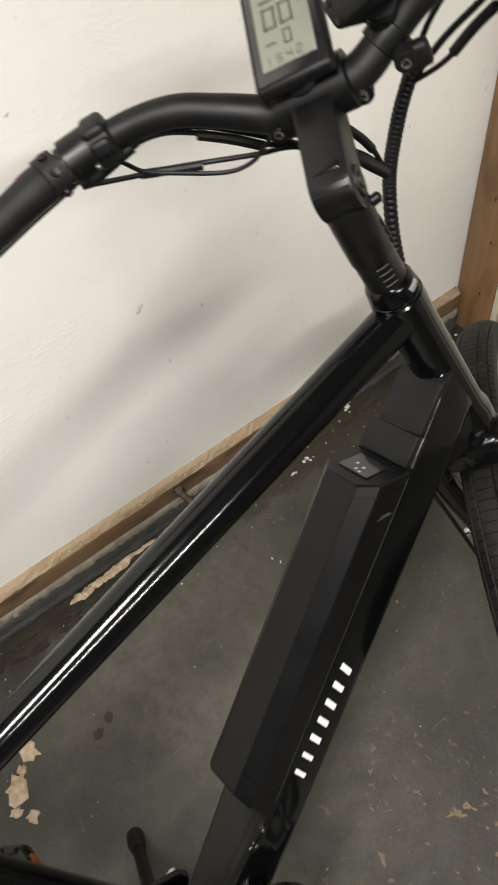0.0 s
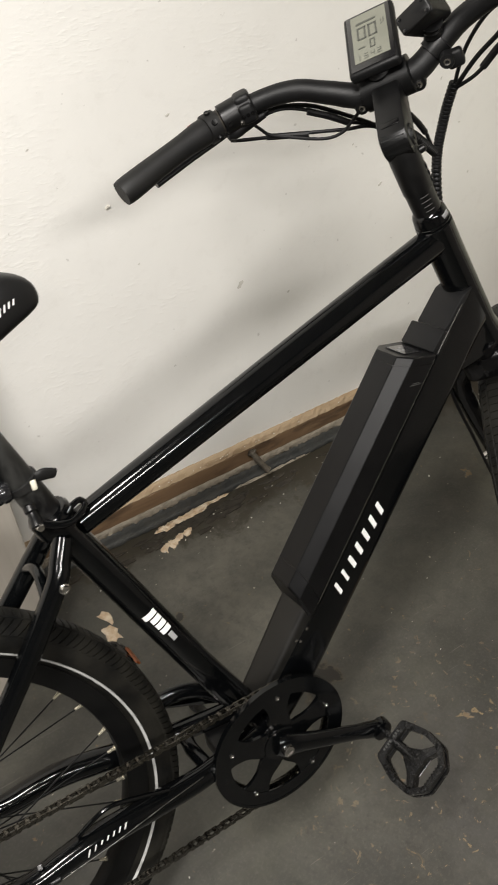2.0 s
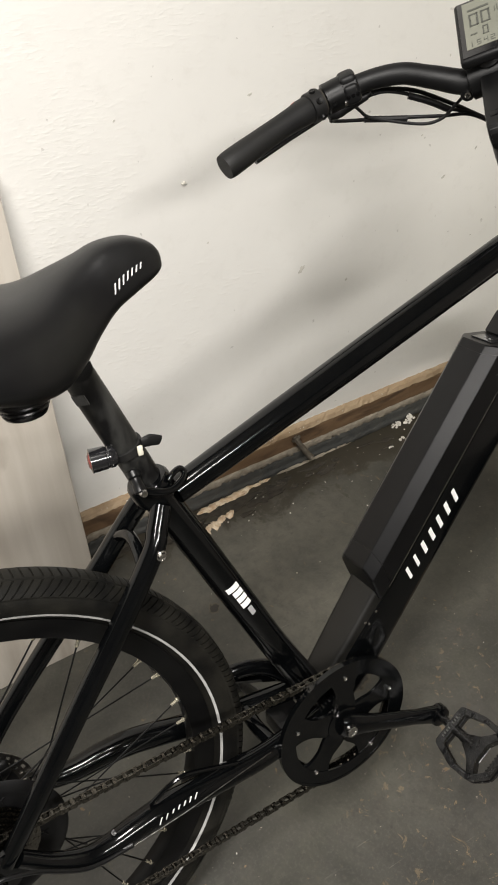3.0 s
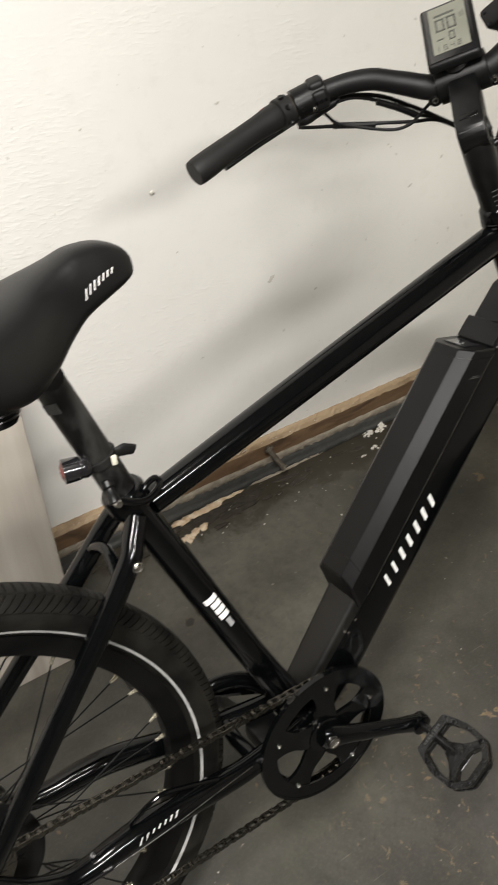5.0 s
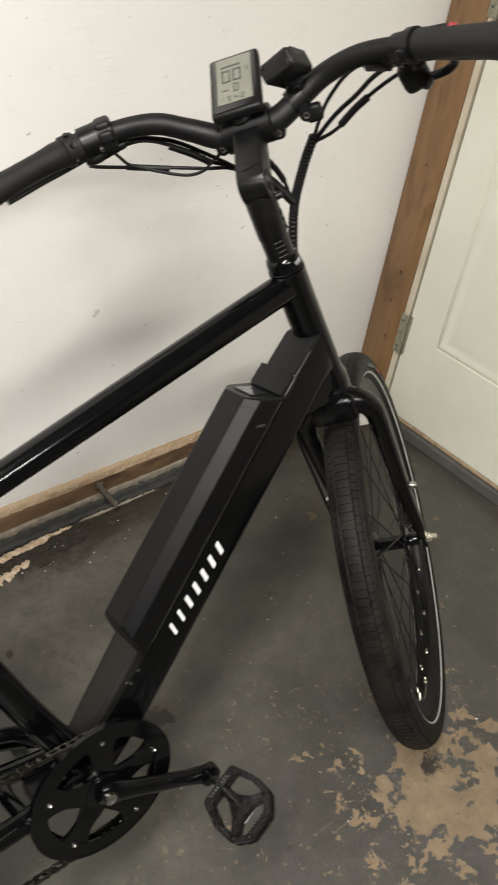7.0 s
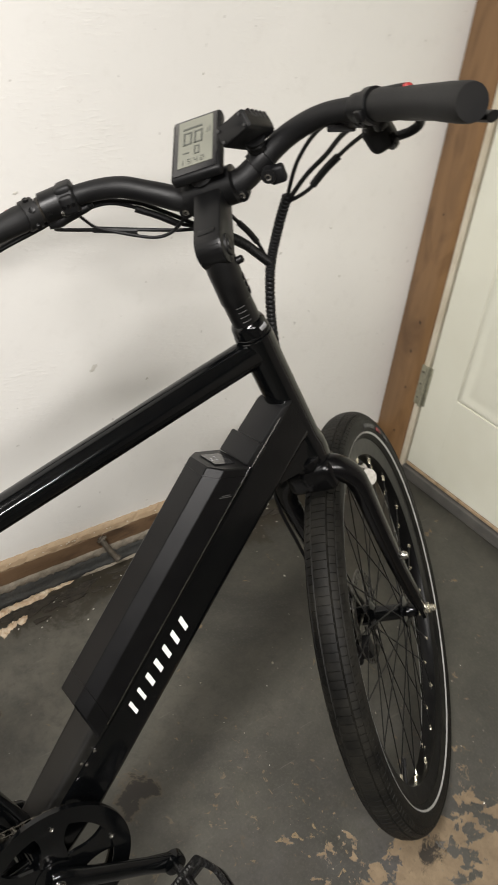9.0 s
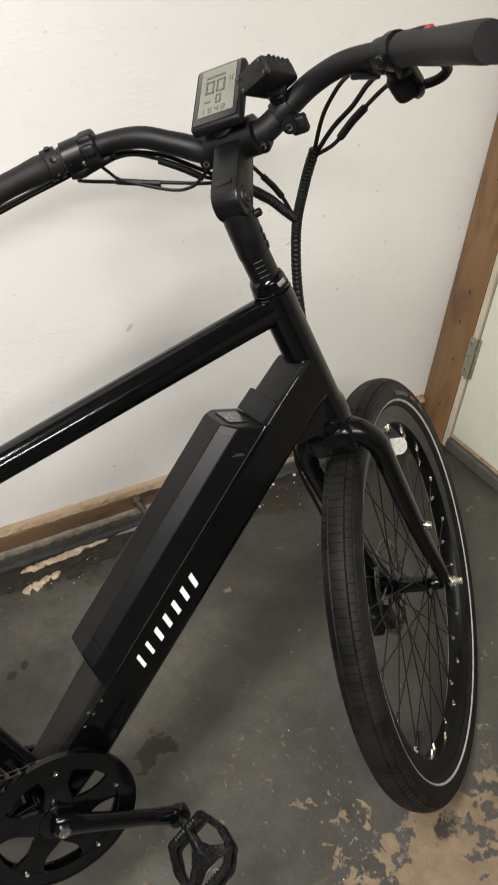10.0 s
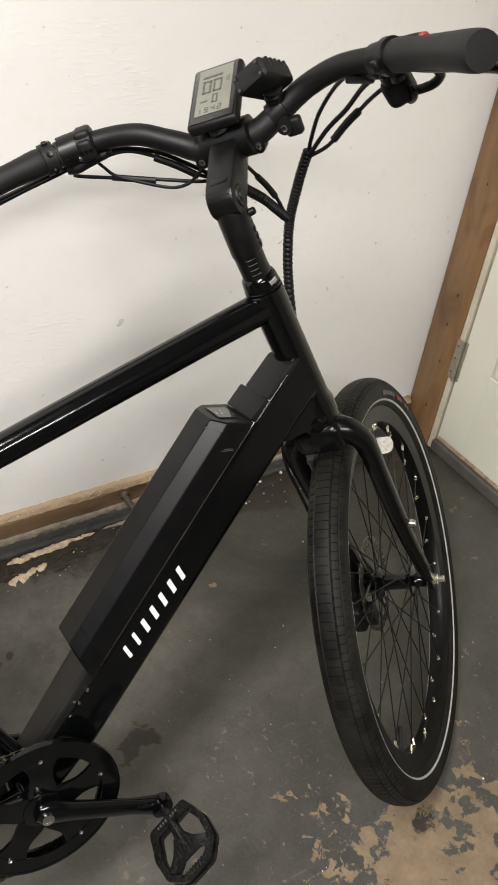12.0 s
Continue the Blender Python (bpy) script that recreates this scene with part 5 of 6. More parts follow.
for c, s in ((cl, 1), (cr, -1)):
    grip(c, 0.755 if s > 0 else 0.745, "grip", "black rubber palm grip")
    if s > 0:
        ring_clamp(c, 0.738, 0.018, 0.0188, "grip_clamp", GRIP, False)
        m = ST @ at_curve(c, 0.738)
        for x, z in ((-0.005, 0.0178), (-0.0165, 0.008), (-0.0150, -0.0115)):
            bm = lathe(B(), [(0.0014, 0.0026), (0.0034, 0.0030), (0.0038, 0.0020), (0.0038, -0.004)], 12, m @ Matrix.Translation((x, 0.0, z)) @ along((0, 0, 0), (x, 0, z)))
            part("clamp_bolt", bm, SATIN, bar)
        # lever clamp: a split sleeve with a lip, its two screws, and the long lever housing slung under the bar
        m = ST @ at_curve(c, 0.676)
        bm = lathe(B(), [(0.0125, -0.0185), (0.0176, -0.0180), (0.0188, -0.0165), (0.0188, 0.0100), (0.0150, 0.0112), (0.0150, 0.0150), (0.0125, 0.0155)], 28, m)
        block = part("lever_clamp", bm, SATIN, bar, "smooth black lever clamp")
        bm = lathe(B(), [(0.0120, 0.0112), (0.0152, 0.0114), (0.0152, 0.0128), (0.0120, 0.0130)], 28, m)
        part("clamp_split", bm, DIRT, block)
        for x, y, z in ((-0.0160, -0.0100, -0.0085), (-0.0170, 0.0040, -0.0020)):
            bm = lathe(B(), [(0.0012, 0.0030), (0.0024, 0.0034), (0.0028, 0.0024), (0.0028, -0.004)], 12, m @ Matrix.Translation((x, y, z)) @ along((0, 0, 0), (x, 0, z)))
            part("clamp_bolt", bm, STEEL if y < 0 else SATIN, block)
        bm = B()
        q0, q1, q2 = (at_curve(c, f).translation for f in (0.715, 0.655, 0.575))
        drop = Vector((0.004, 0, -0.0205))
        sweep(bm, spline([q0 + drop * 1.02, q0.lerp(q1, 0.5) + drop * 1.05, q1 + drop, q2 + drop * 0.86], 5), [0.0070, 0.0098, 0.0104, 0.0092, 0.0068], 16, flat=((0, 0, 1), 0.85), m=ST)
        body = part("master_cylinder", bm, MATT, block, "moulded black lever housing")
        bm = lathe(B(), [(0.0026, -0.006), (0.0040, -0.005), (0.0040, 0.004), (0.0052, 0.005), (0.0052, 0.012)], 12, ST @ along(q2 + drop * 0.86, q1 + drop))
        part("cable_boot", bm, MATT, body)
    else:
        ring_clamp(c, 0.728, 0.011, 0.0190, "lever_clamp", SATIN)
        bm = lathe(B(), [(0.0135, -0.014), (0.0150, -0.012), (0.0160, 0.0), (0.0172, 0.010)], 22, ST @ at_curve(c, 0.700))
        part("clamp_sleeve", bm, MATT, bar)
    # brake lever body in front of the bar, its blade along the grip
    fw_dir = Vector((0.75, 0, -0.55)).normalized()
    p0 = at_curve(c, 0.64 if s > 0 else 0.72).translation
    e0 = at_curve(c, 0.97).translation
    if s < 0:
        e0 = e0 + (e0 - at_curve(c, 0.90).translation).normalized() * 0.050
    b0 = p0 + fw_dir * 0.030
    bm = sweep(B(), [p0 + fw_dir * 0.012, b0, b0 + Vector((0, -s * 0.022, 0))], [0.010, 0.012, 0.006], 14, m=ST)
    lever = part("lever_body", bm, SATIN, bar)
    bl = [b0, b0.lerp(e0 + fw_dir * 0.045, 0.3) + fw_dir * 0.006, b0.lerp(e0 + fw_dir * 0.05, 0.65), e0 + fw_dir * 0.046]
    bm = sweep(B(), spline(bl, 5), [0.006, 0.0065, 0.006, 0.0072], 12, flat=((0, 0, 1), 0.7), m=ST)
    part("lever_blade", bm, SATIN, bar)
    # red push button at the end of a small stalk behind the grip
    q0 = Vector((0.049, 0.208, 0.2185)) if s > 0 else Vector((0.040, -0.226, 0.205))
    q1 = Vector((0.0335, 0.2265, 0.2225)) if s > 0 else Vector((0.0185, -0.2480, 0.2095))
    bm = sweep(B(), [q0, q0.lerp(q1, 0.5), q1], [0.0062, 0.0064, 0.0058], 14, m=ST)
    stalk = part("button_stalk", bm, MATT, bar)
    bm = lathe(B(), [(0.0, 0.0062), (0.0036, 0.0058), (0.0054, 0.0040), (0.0058, 0.0), (0.0058, -0.002)], 16, ST @ along(q1, q1 + (q1 - q0)))
    part("button", bm, REDBTN, stalk, "red push button")

# button pod by the left grip: a band round the bar with a taller head
m = ST @ at_curve(cl, 0.618)
bm = lathe(B(), [(0.0118, -0.0110), (0.0174, -0.0104), (0.0190, -0.0085), (0.0190, 0.0085), (0.0174, 0.0104), (0.0118, 0.0110)], 26, m)
box(bm, -0.0150, 0.0130, -0.0106, 0.0106, 0.0040, 0.0196, 0.0050, m, 3)
box(bm, -0.0205, -0.0090, -0.0100, 0.0100, -0.0150, 0.0100, 0.0050, m, 3)
pod = part("control_pod", bm, MATT, bar, "black push-button pod")
for k in (-1, 0, 1):
    bm = lathe(B(), [(0.0, 0.0012), (0.0022, 0.0010), (0.0026, 0.0), (0.0026, -0.004)], 12, m @ Matrix.Translation((-0.0203, 0.0058 * k, -0.003)) @ along((0, 0, 0), (-1, 0, 0)))
    part("pod_button", bm, GREYPLASTIC, pod)
# gear shifter under the right grip
bm = box(B(), -0.016, 0.016, -0.0165, 0.0165, -0.018, 0.017, 0.010, ST @ Matrix.Translation((0.088, -0.201, 0.150)) @ Matrix.Rotation(radians(-14), 4, "X"), 4)
shifter = part("gear_shifter", bm, MATT, bar, "black trigger gear shifter")
bm = sweep(B(), [(0.086, -0.199, 0.158), (0.074, -0.198, 0.172), (0.062, -0.198, 0.190)], [0.013, 0.012, 0.011], 14, m=ST)
part("shifter_neck", bm, MATT, bar)
bm = lathe(B(), [(0.0, -0.0035), (0.009, -0.003), (0.0105, 0.0), (0.0105, 0.004)], 20, ST @ Matrix.Translation((0.078, -0.213, 0.143)) @ pose(0, 0, 0, 0, 0, 38))
part("shifter_dial", bm, GREYPLASTIC, bar)
bm = sweep(B(), spline([(0.074, -0.190, 0.181), (0.086, -0.176, 0.174), (0.090, -0.160, 0.173)], 5), [0.011, 0.009, 0.0065], 14, m=ST)
part("shifter_arm", bm, SATIN, bar)
for p in ((0.058, -0.193, 0.176), (0.064, -0.187, 0.176)):
    bm = lathe(B(), [(0.0, -0.006), (0.003, -0.0055), (0.0042, -0.003), (0.0042, 0.004)], 12, ST @ Matrix.Translation(p) @ pose(0, 0, 0, 0, 0, -60))
    part("clamp_bolt", bm, SCUFFED, bar)
q = Vector((0.088, -0.165, 0.172))
bm = box(B(), -0.009, 0.009, -0.016, 0.016, -0.005, 0.005, 0.003, ST @ Matrix.Translation(q) @ Matrix.Rotation(radians(18), 4, "X"))
part("gear_window", bm, BEZEL, bar)
bm = box(B(), -0.006, 0.006, -0.010, 0.010, 0.0045, 0.0056, 0.0, ST @ Matrix.Translation(q) @ Matrix.Rotation(radians(18), 4, "X"))
part("window_glass", bm, CLEAR, bar)
bm = sweep(B(), spline([(0.089, -0.212, 0.140), (0.088, -0.234, 0.141), (0.080, -0.246, 0.150), (0.070, -0.245, 0.162), (0.060, -0.236, 0.172)], 5), [0.0050, 0.0052, 0.0054, 0.0050, 0.0045], 10, m=ST)
part("trigger", bm, MATT, bar)

# display
tl, bl_, br_ = Vector((0.1415, 0.0325, 0.2220)), Vector((0.0500, 0.0315, 0.1890)), Vector((0.0525, -0.0305, 0.1868))
dx = (br_ - bl_).normalized()
dy = (tl - bl_).normalized()
dz = dx.cross(dy)
DW, DH = (br_ - bl_).length, (tl - bl_).length
DISP = ST @ Matrix(((dx.x, dy.x, dz.x, bl_.x), (dx.y, dy.y, dz.y, bl_.y), (dx.z, dy.z, dz.z, bl_.z), (0, 0, 0, 1)))
bm = box(B(), 0, DW, 0, DH, -0.014, 0.0, 0.0045, DISP, 3)
display = part("display", bm, MATT, bike, "square handlebar display with a grey screen")
bm = box(B(), 0.004, DW - 0.004, 0.004, DH - 0.004, -0.001, 0.0012, 0.001, DISP)
part("bezel", bm, BEZEL, display)
bm = box(B(), 0.010, DW - 0.009, 0.014, DH - 0.008, 0.0, 0.0020, 0.0, DISP)
screen = part("screen", bm, LCD, display, "pale grey-green liquid crystal screen")
SEGS = {"0": "abcdef", "1": "bc", "2": "abged", "4": "fgbc", "5": "afgcd"}


def digit(ch, x, y, w, h, t):
    bars = {"a": (x, x + w, y + h - t, y + h), "d": (x, x + w, y, y + t), "g": (x, x + w, y + h / 2 - t / 2, y + h / 2 + t / 2),
            "f": (x, x + t, y + h / 2, y + h), "b": (x + w - t, x + w, y + h / 2, y + h), "e": (x, x + t, y, y + h / 2), "c": (x + w - t, x + w, y, y + h / 2)}
    for k in SEGS[ch]:
        a, b, c, d = bars[k]
        g = t * 0.12
        part("digit_segment", box(B(), a + g, b - g, c + g, d - g, 0.0020, 0.0024, 0.0, DISP), SEGMENT, display)


for ch, x, y, w, h, t in (("0", 0.016, 0.048, 0.0115, 0.021, 0.0030), ("0", 0.0295, 0.048, 0.0115, 0.021, 0.0030), ("0", 0.030, 0.030, 0.0072, 0.014, 0.0021),
                          ("1", 0.013, 0.017, 0.004, 0.008, 0.001), ("5", 0.022, 0.017, 0.005, 0.008, 0.001), ("4", 0.030, 0.017, 0.005, 0.008, 0.001), ("2", 0.038, 0.017, 0.005, 0.008, 0.001)):
    digit(ch, x, y, w, h, t)
for x0, x1, y0, y1 in ((0.016, 0.040, 0.0735, 0.0765), (0.046, 0.047, 0.060, 0.068), (0.049, 0.050, 0.060, 0.070), (0.016, 0.024, 0.0345, 0.0365)):
    bm = box(B(), x0, x1, y0, y1, 0.0020, 0.0024, 0.0, DISP)
    part("screen_bar", bm, SEGMENT, display)
bm = sweep(B(), [DISP @ Vector((DW / 2, DH * 0.25, -0.010)), DISP @ Vector((DW / 2, DH * 0.15, -0.022)), ST @ (CL + Vector((0.0, 0, 0.022)))], [0.014, 0.014, 0.012], 14)
part("display_bracket", bm, MATT, display)

# headlight on its clamp
HL = ST @ Matrix.Translation((0.0804, -0.0653, 0.2043)) @ pose(0, 0, 0, -24.1, 31.5, -15.7)
bm = loft(B(), [[(x, a * k, b * k) for a, b in rounded([(-0.021, -0.0115), (0.021, -0.0115), (0.021, 0.0115), (-0.021, 0.0115)], 0.006, 4)] for x, k in ((-0.0285, 0.90), (-0.0265, 1.0), (0.024, 1.0), (0.0275, 0.92))], m=HL)
headlight = part("headlight", bm, MATT, bike, "black finned clamp-on headlight")
bm = loft(B(), [[(x, a * k, b * k) for a, b in rounded([(-0.0195, -0.0102), (0.0195, -0.0102), (0.0195, 0.0102), (-0.0195, 0.0102)], 0.005, 4)] for x, k in ((-0.0298, 0.97), (-0.0295, 1.0), (-0.0280, 1.0))], m=HL)
part("back_plate", bm, SATIN, headlight)
for k in range(5):
    bm = box(B(), -0.016 + 0.0085 * k, -0.012 + 0.0085 * k, -0.0216, -0.012, 0.002, 0.0122, 0.001, HL)
    part("cooling_fin", bm, SATIN, headlight)
for a, b_ in ((-0.0155, 0.0068), (0.0155, 0.0068), (-0.0155, -0.0068), (0.0155, -0.0068)):
    bm = lathe(B(), [(0.0, -0.0012), (0.0020, -0.0010), (0.0020, 0.001)], 10, HL @ Matrix.Translation((-0.0298, a, b_)) @ pose(0, 0, 0, 0, 0, -90))
    part("screw", bm, BEZEL, headlight)
bm = lathe(B(), [(0.0, 0.0), (0.014, 0.001), (0.016, 0.004), (0.016, 0.006)], 20, HL @ Matrix.Translation((0.0235, 0, 0.0)) @ Matrix.Scale(0.62, 4) @ pose(0, 0, 0, 0, 0, -90))
part("lens", bm, CLEAR, headlight)
p0, p1 = HL @ Vector((0.005, -0.002, -0.009)), ST @ (at_curve(cr, 0.262).translation + Vector((0, 0, 0.012)))
bm = sweep(B(), [p0.lerp(p1, k / 12) for k in range(13)], [0.0125, 0.0125, 0.0095, 0.0090, 0.0112, 0.0112, 0.0092, 0.0108, 0.0112, 0.0092, 0.0092, 0.0108, 0.0110], 18)
part("light_bracket", bm, SATIN, headlight)
lc = ST @ at_curve(cr, 0.262)
bm = lathe(B(), [(0.0130, -0.010), (0.0168, -0.009), (0.0172, 0.0), (0.0168, 0.009), (0.0130, 0.010)], 28, lc)
clamp = part("light_clamp", bm, SATIN, headlight)
KN = ST @ Matrix.Translation((0.0640, -0.0735, 0.1530)) @ pose(0, 0, 0, 0, 0, -90)
bm = lathe(B(), [(0.0045, -0.0015), (0.0078, -0.0015), (0.0088, 0.0005), (0.0088, 0.0120)], 20, KN)
box(bm, -0.0110, 0.0090, 0.0010, 0.0140, -0.0105, 0.0100, 0.004, KN @ Matrix.Translation((0.009, 0.003, -0.004)), 3)
part("clamp_knob", bm, MATT, clamp)
bm = lathe(B(), [(0.0, -0.0005), (0.0018, -0.0005), (0.0024, -0.0026), (0.0040, -0.0022), (0.0043, 0.002)], 12, KN)
part("clamp_bolt", bm, STEEL, clamp)

# cables
def cable(pts, r, mat=MATT, name="cable", steps=7):
    bm = sweep(B(), spline(pts, steps), r, 10, m=ST)
    return part(name, bm, mat, bike)


YJ, YU = Vector((0.144, -0.006, 0.013)), Vector((0.160, -0.055, 0.076))
cable([(0.080, 0.170, 0.183), (0.088, 0.151, 0.183), (0.096, 0.133, 0.176), (0.104, 0.103, 0.158), (0.112, 0.075, 0.129), (0.120, 0.048, 0.097), (0.136, 0.015, 0.050), YJ], 0.0027)
cable([(0.082, 0.172, 0.178), (0.090, 0.150, 0.178), (0.097, 0.128, 0.170), (0.103, 0.100, 0.148), (0.110, 0.069, 0.115), (0.121, 0.044, 0.092), (0.136, 0.014, 0.046), YJ], 0.0024)
cable([(0.070, 0.205, 0.174), (0.080, 0.200, 0.166), (0.090, 0.172, 0.151), (0.100, 0.147, 0.138), (0.110, 0.081, 0.109), (0.120, 0.046, 0.091), (0.138, 0.010, 0.040)], 0.0024)
cable([(0.076, 0.174, 0.186), (0.083, 0.169, 0.167), (0.086, 0.163, 0.154), (0.089, 0.145, 0.140), (0.091, 0.104, 0.117), (0.094, 0.080, 0.113), (0.097, 0.063, 0.120), (0.098, 0.045, 0.130), (0.084, 0.034, 0.142)], 0.0021)
cable([(0.100, 0.109, 0.155), (0.105, 0.088, 0.135), (0.110, 0.069, 0.113)], 0.0045, name="cable_joint", steps=5)
cable([(0.090, 0.170, 0.151), (0.095, 0.146, 0.139), (0.100, 0.121, 0.127)], 0.0042, name="cable_joint", steps=5)
cable([(0.090, -0.152, 0.172), (0.118, -0.142, 0.168), (0.140, -0.118, 0.152), (0.150, -0.090, 0.127), (0.158, -0.069, 0.099), YU], 0.0026)
cable([(0.092, -0.178, 0.166), (0.118, -0.155, 0.150), (0.140, -0.126, 0.126), (0.150, -0.093, 0.106), YU], 0.0030)
cable([(0.098, -0.192, 0.154), (0.118, -0.165, 0.138), (0.135, -0.143, 0.123), (0.140, -0.125, 0.112), (0.150, -0.090, 0.088), YU], 0.0025)
cable([(0.136, -0.140, 0.121), (0.142, -0.120, 0.109), (0.148, -0.098, 0.093)], 0.0048, name="cable_joint", steps=5)
cable([(0.095, 0.004, 0.125), (0.115, -0.003, 0.086), (0.128, -0.008, 0.054), (0.138, -0.007, 0.033), YJ], 0.0024)
cable([(0.113, -0.002, 0.090), (0.122, -0.006, 0.070), (0.129, -0.008, 0.052)], 0.0040, name="cable_joint", steps=5)


def spiral(pts, r, name, steps=24):
    """A cable wrapped in a ribbed spiral sleeve."""
    c = spline(pts, steps)
    rs = [r * (1.0 if i % 4 else 0.86) for i in range(len(c))]
    bm = sweep(B(), c, rs, 12, m=ST)
    return part(name, bm, MATT, bike, "black spiral cable wrap")


spiral([YU + Vector((0.002, -0.004, 0.008)), (0.160, -0.040, 0.059), (0.155, -0.024, 0.035), (0.148, -0.011, 0.014), (0.140, -0.001, -0.008), (0.128, 0.010, -0.041), (0.112, 0.017, -0.073), (0.085, 0.022, -0.115), (0.04, 0.026, -0.165)], 0.0070, "spiral_wrap")
spiral([(0.095, 0.015, 0.090), (0.115, 0.004, 0.061), (0.130, -0.002, 0.035), YJ], 0.0064, "spiral_wrap", 28)

# ---- cranks, chain ----
ANG = radians(-22.4)
CRANK = 0.161


def crank_arm(side):
    y0 = 0.058 * side
    e = BB + Vector((CRANK * math.cos(ANG), 0, CRANK * math.sin(ANG))) * (1 if side < 0 else -1)
    e = Vector((e.x, 0, e.z)) if side < 0 else Vector((-CRANK * math.cos(ANG), 0, BB.z - CRANK * math.sin(ANG)))
    p0, p1 = Vector((0, y0 + 0.006 * side, BB.z)), Vector((e.x, side * 0.080, e.z))
    pts = [p0 - (p1 - p0) * 0.06, p0, p0.lerp(p1, 0.2), p0.lerp(p1, 0.75), p1, p1 + (p1 - p0) * 0.06]
    bm = sweep(B(), pts, [0.013, 0.0185, 0.0150, 0.0125, 0.0155, 0.011], 20, flat=((0, 1, 0), 0.62))
    arm = part("crank_arm", bm, GLOSS, bike, "glossy black crank arm")
    bm = lathe(B(), [(0.0, -0.0012), (0.0042, -0.0012), (0.0046, -0.0024), (0.0078, -0.002), (0.0084, 0.0), (0.0084, 0.010)], 20, Matrix.Translation((0, y0 + side * 0.0195, BB.z)) @ (pose(0, 0, 0) if side < 0 else pose(0, 0, 0, 180)))
    part("crank_bolt", bm, STEEL, arm, "bright crank bolt")
    bm = lathe(B(), [(0.010, -0.010), (0.0150, -0.0085), (0.0160, -0.004), (0.0160, 0.005), (0.012, 0.008)], 24, Matrix.Translation(p1))
    part("pedal_boss", bm, GLOSS, arm)
    return e


def pedal(e, side, tilt):
    m = Matrix.Translation((e.x + 0.001, side * 0.101, e.z)) @ Matrix.Rotation(radians(tilt), 4, "Y") @ (pose(0, 0, 0) if side < 0 else pose(0, 0, 0, 0, 0, 180))
    # cage: a wide inner plate, two deep side rails with a hollow between their lips, a ribbed outer bar
    bm = B()
    for z0, z1, g in ((-0.0085, -0.0030, 0.0), (0.0030, 0.0085, 0.0)):
        outer = rounded([(-0.031, -0.005), (0.031, -0.005), (0.0425, -0.044), (0.0405, -0.078), (0.020, -0.0985), (-0.020, -0.0985), (-0.0405, -0.078), (-0.0425, -0.044)], 0.006, 3)
        inner = rounded([(-0.0250, -0.0165), (0.0250, -0.0165), (0.0350, -0.046), (0.0335, -0.074), (0.0160, -0.0895), (-0.0160, -0.0895), (-0.0335, -0.074), (-0.0350, -0.046)], 0.004, 3)
        vs = [[bm.verts.new(m @ Vector((x, y, z))) for x, y in line] for line, z in ((outer, z0), (outer, z1), (inner, z1), (inner, z0))]
        for r0, r1 in zip(vs, vs[1:] + vs[:1]):
            for k in range(len(r0)):
                j = (k + 1) % len(r0)
                bm.faces.new((r0[k], r0[j], r1[j], r1[k]))
    cage = part("pedal", bm, SCUFFED, bike, "scuffed black cage pedal")
    bm = B()
    sweep(bm, [m @ Vector((x, y, 0)) for x, y in ((-0.0290, -0.012), (-0.0375, -0.046), (-0.0355, -0.076))], 0.0034, 8)
    sweep(bm, [m @ Vector((x, y, 0)) for x, y in ((0.0290, -0.012), (0.0375, -0.046), (0.0355, -0.076))], 0.0034, 8)
    box(bm, -0.020, 0.020, -0.0955, -0.0905, -0.0035, 0.0035, 0.0, m)
    box(bm, -0.022, 0.022, -0.0150, -0.0060, -0.0035, 0.0035, 0.0, m)
    part("rail_core", bm, SATIN, cage)
    bm = lathe(B(), [(0.0075, -0.056), (0.0084, -0.050), (0.0070, -0.020), (0.0085, -0.012)], 18, m)
    part("pedal_body", bm, SCUFFED, cage)
    flat_m = m @ Matrix.Rotation(radians(90), 4, "X")
    bm = slab(B(), [(-0.0082, 0.038), (0.0082, 0.038), (0.0165, 0.056), (0.0335, 0.068), (0.0290, 0.0780), (0.0130, 0.0670), (-0.0130, 0.0670), (-0.0290, 0.0780), (-0.0335, 0.068), (-0.0165, 0.056)], -0.0070, 0.0070, flat_m, 0.0012)
    part("pedal_web", bm, SCUFFED, cage)
    for q in range(7):
        x = -0.0150 + 0.0050 * q
        bm = box(B(), x - 0.0011, x + 0.0011, -0.0668, -0.0440 - 0.0030 * abs(q - 3), 0.0066, 0.0092, 0.0006, m)
        part("pedal_rib", bm, SCUFFED, cage)
    for q in range(8):
        if q != 4:
            bm = box(B(), -0.0185 + 0.0046 * q, -0.0160 + 0.0046 * q, -0.0125, -0.0085, 0.0083, 0.0087, 0.0, m)
            part("mark_bar", bm, SIDEPRINT, cage)
    for q in range(8):
        bm = box(B(), -0.0190 + 0.0050 * q, -0.0164 + 0.0050 * q, -0.0985, -0.0885, 0.0083, 0.0102, 0.0005, m)
        part("pedal_rib", bm, SCUFFED, cage)
    for a in (-1, 1):
        for x, y, r0 in ((0.0318, -0.028, 0.0028), (0.0372, -0.048, 0.0022), (0.0355, -0.074, 0.0028), (0.0175, -0.0930, 0.0026)):
            bm = lathe(B(), [(0.0, 0.0016), (r0 * 0.5, 0.0015), (r0 * 0.6, 0.0030), (r0, 0.0026), (r0, -0.002)], 10, m @ Matrix.Translation((a * x, y, 0.0083)) @ pose(0, 0, 0, 90))
            part("pedal_pin", bm, SATIN, cage)
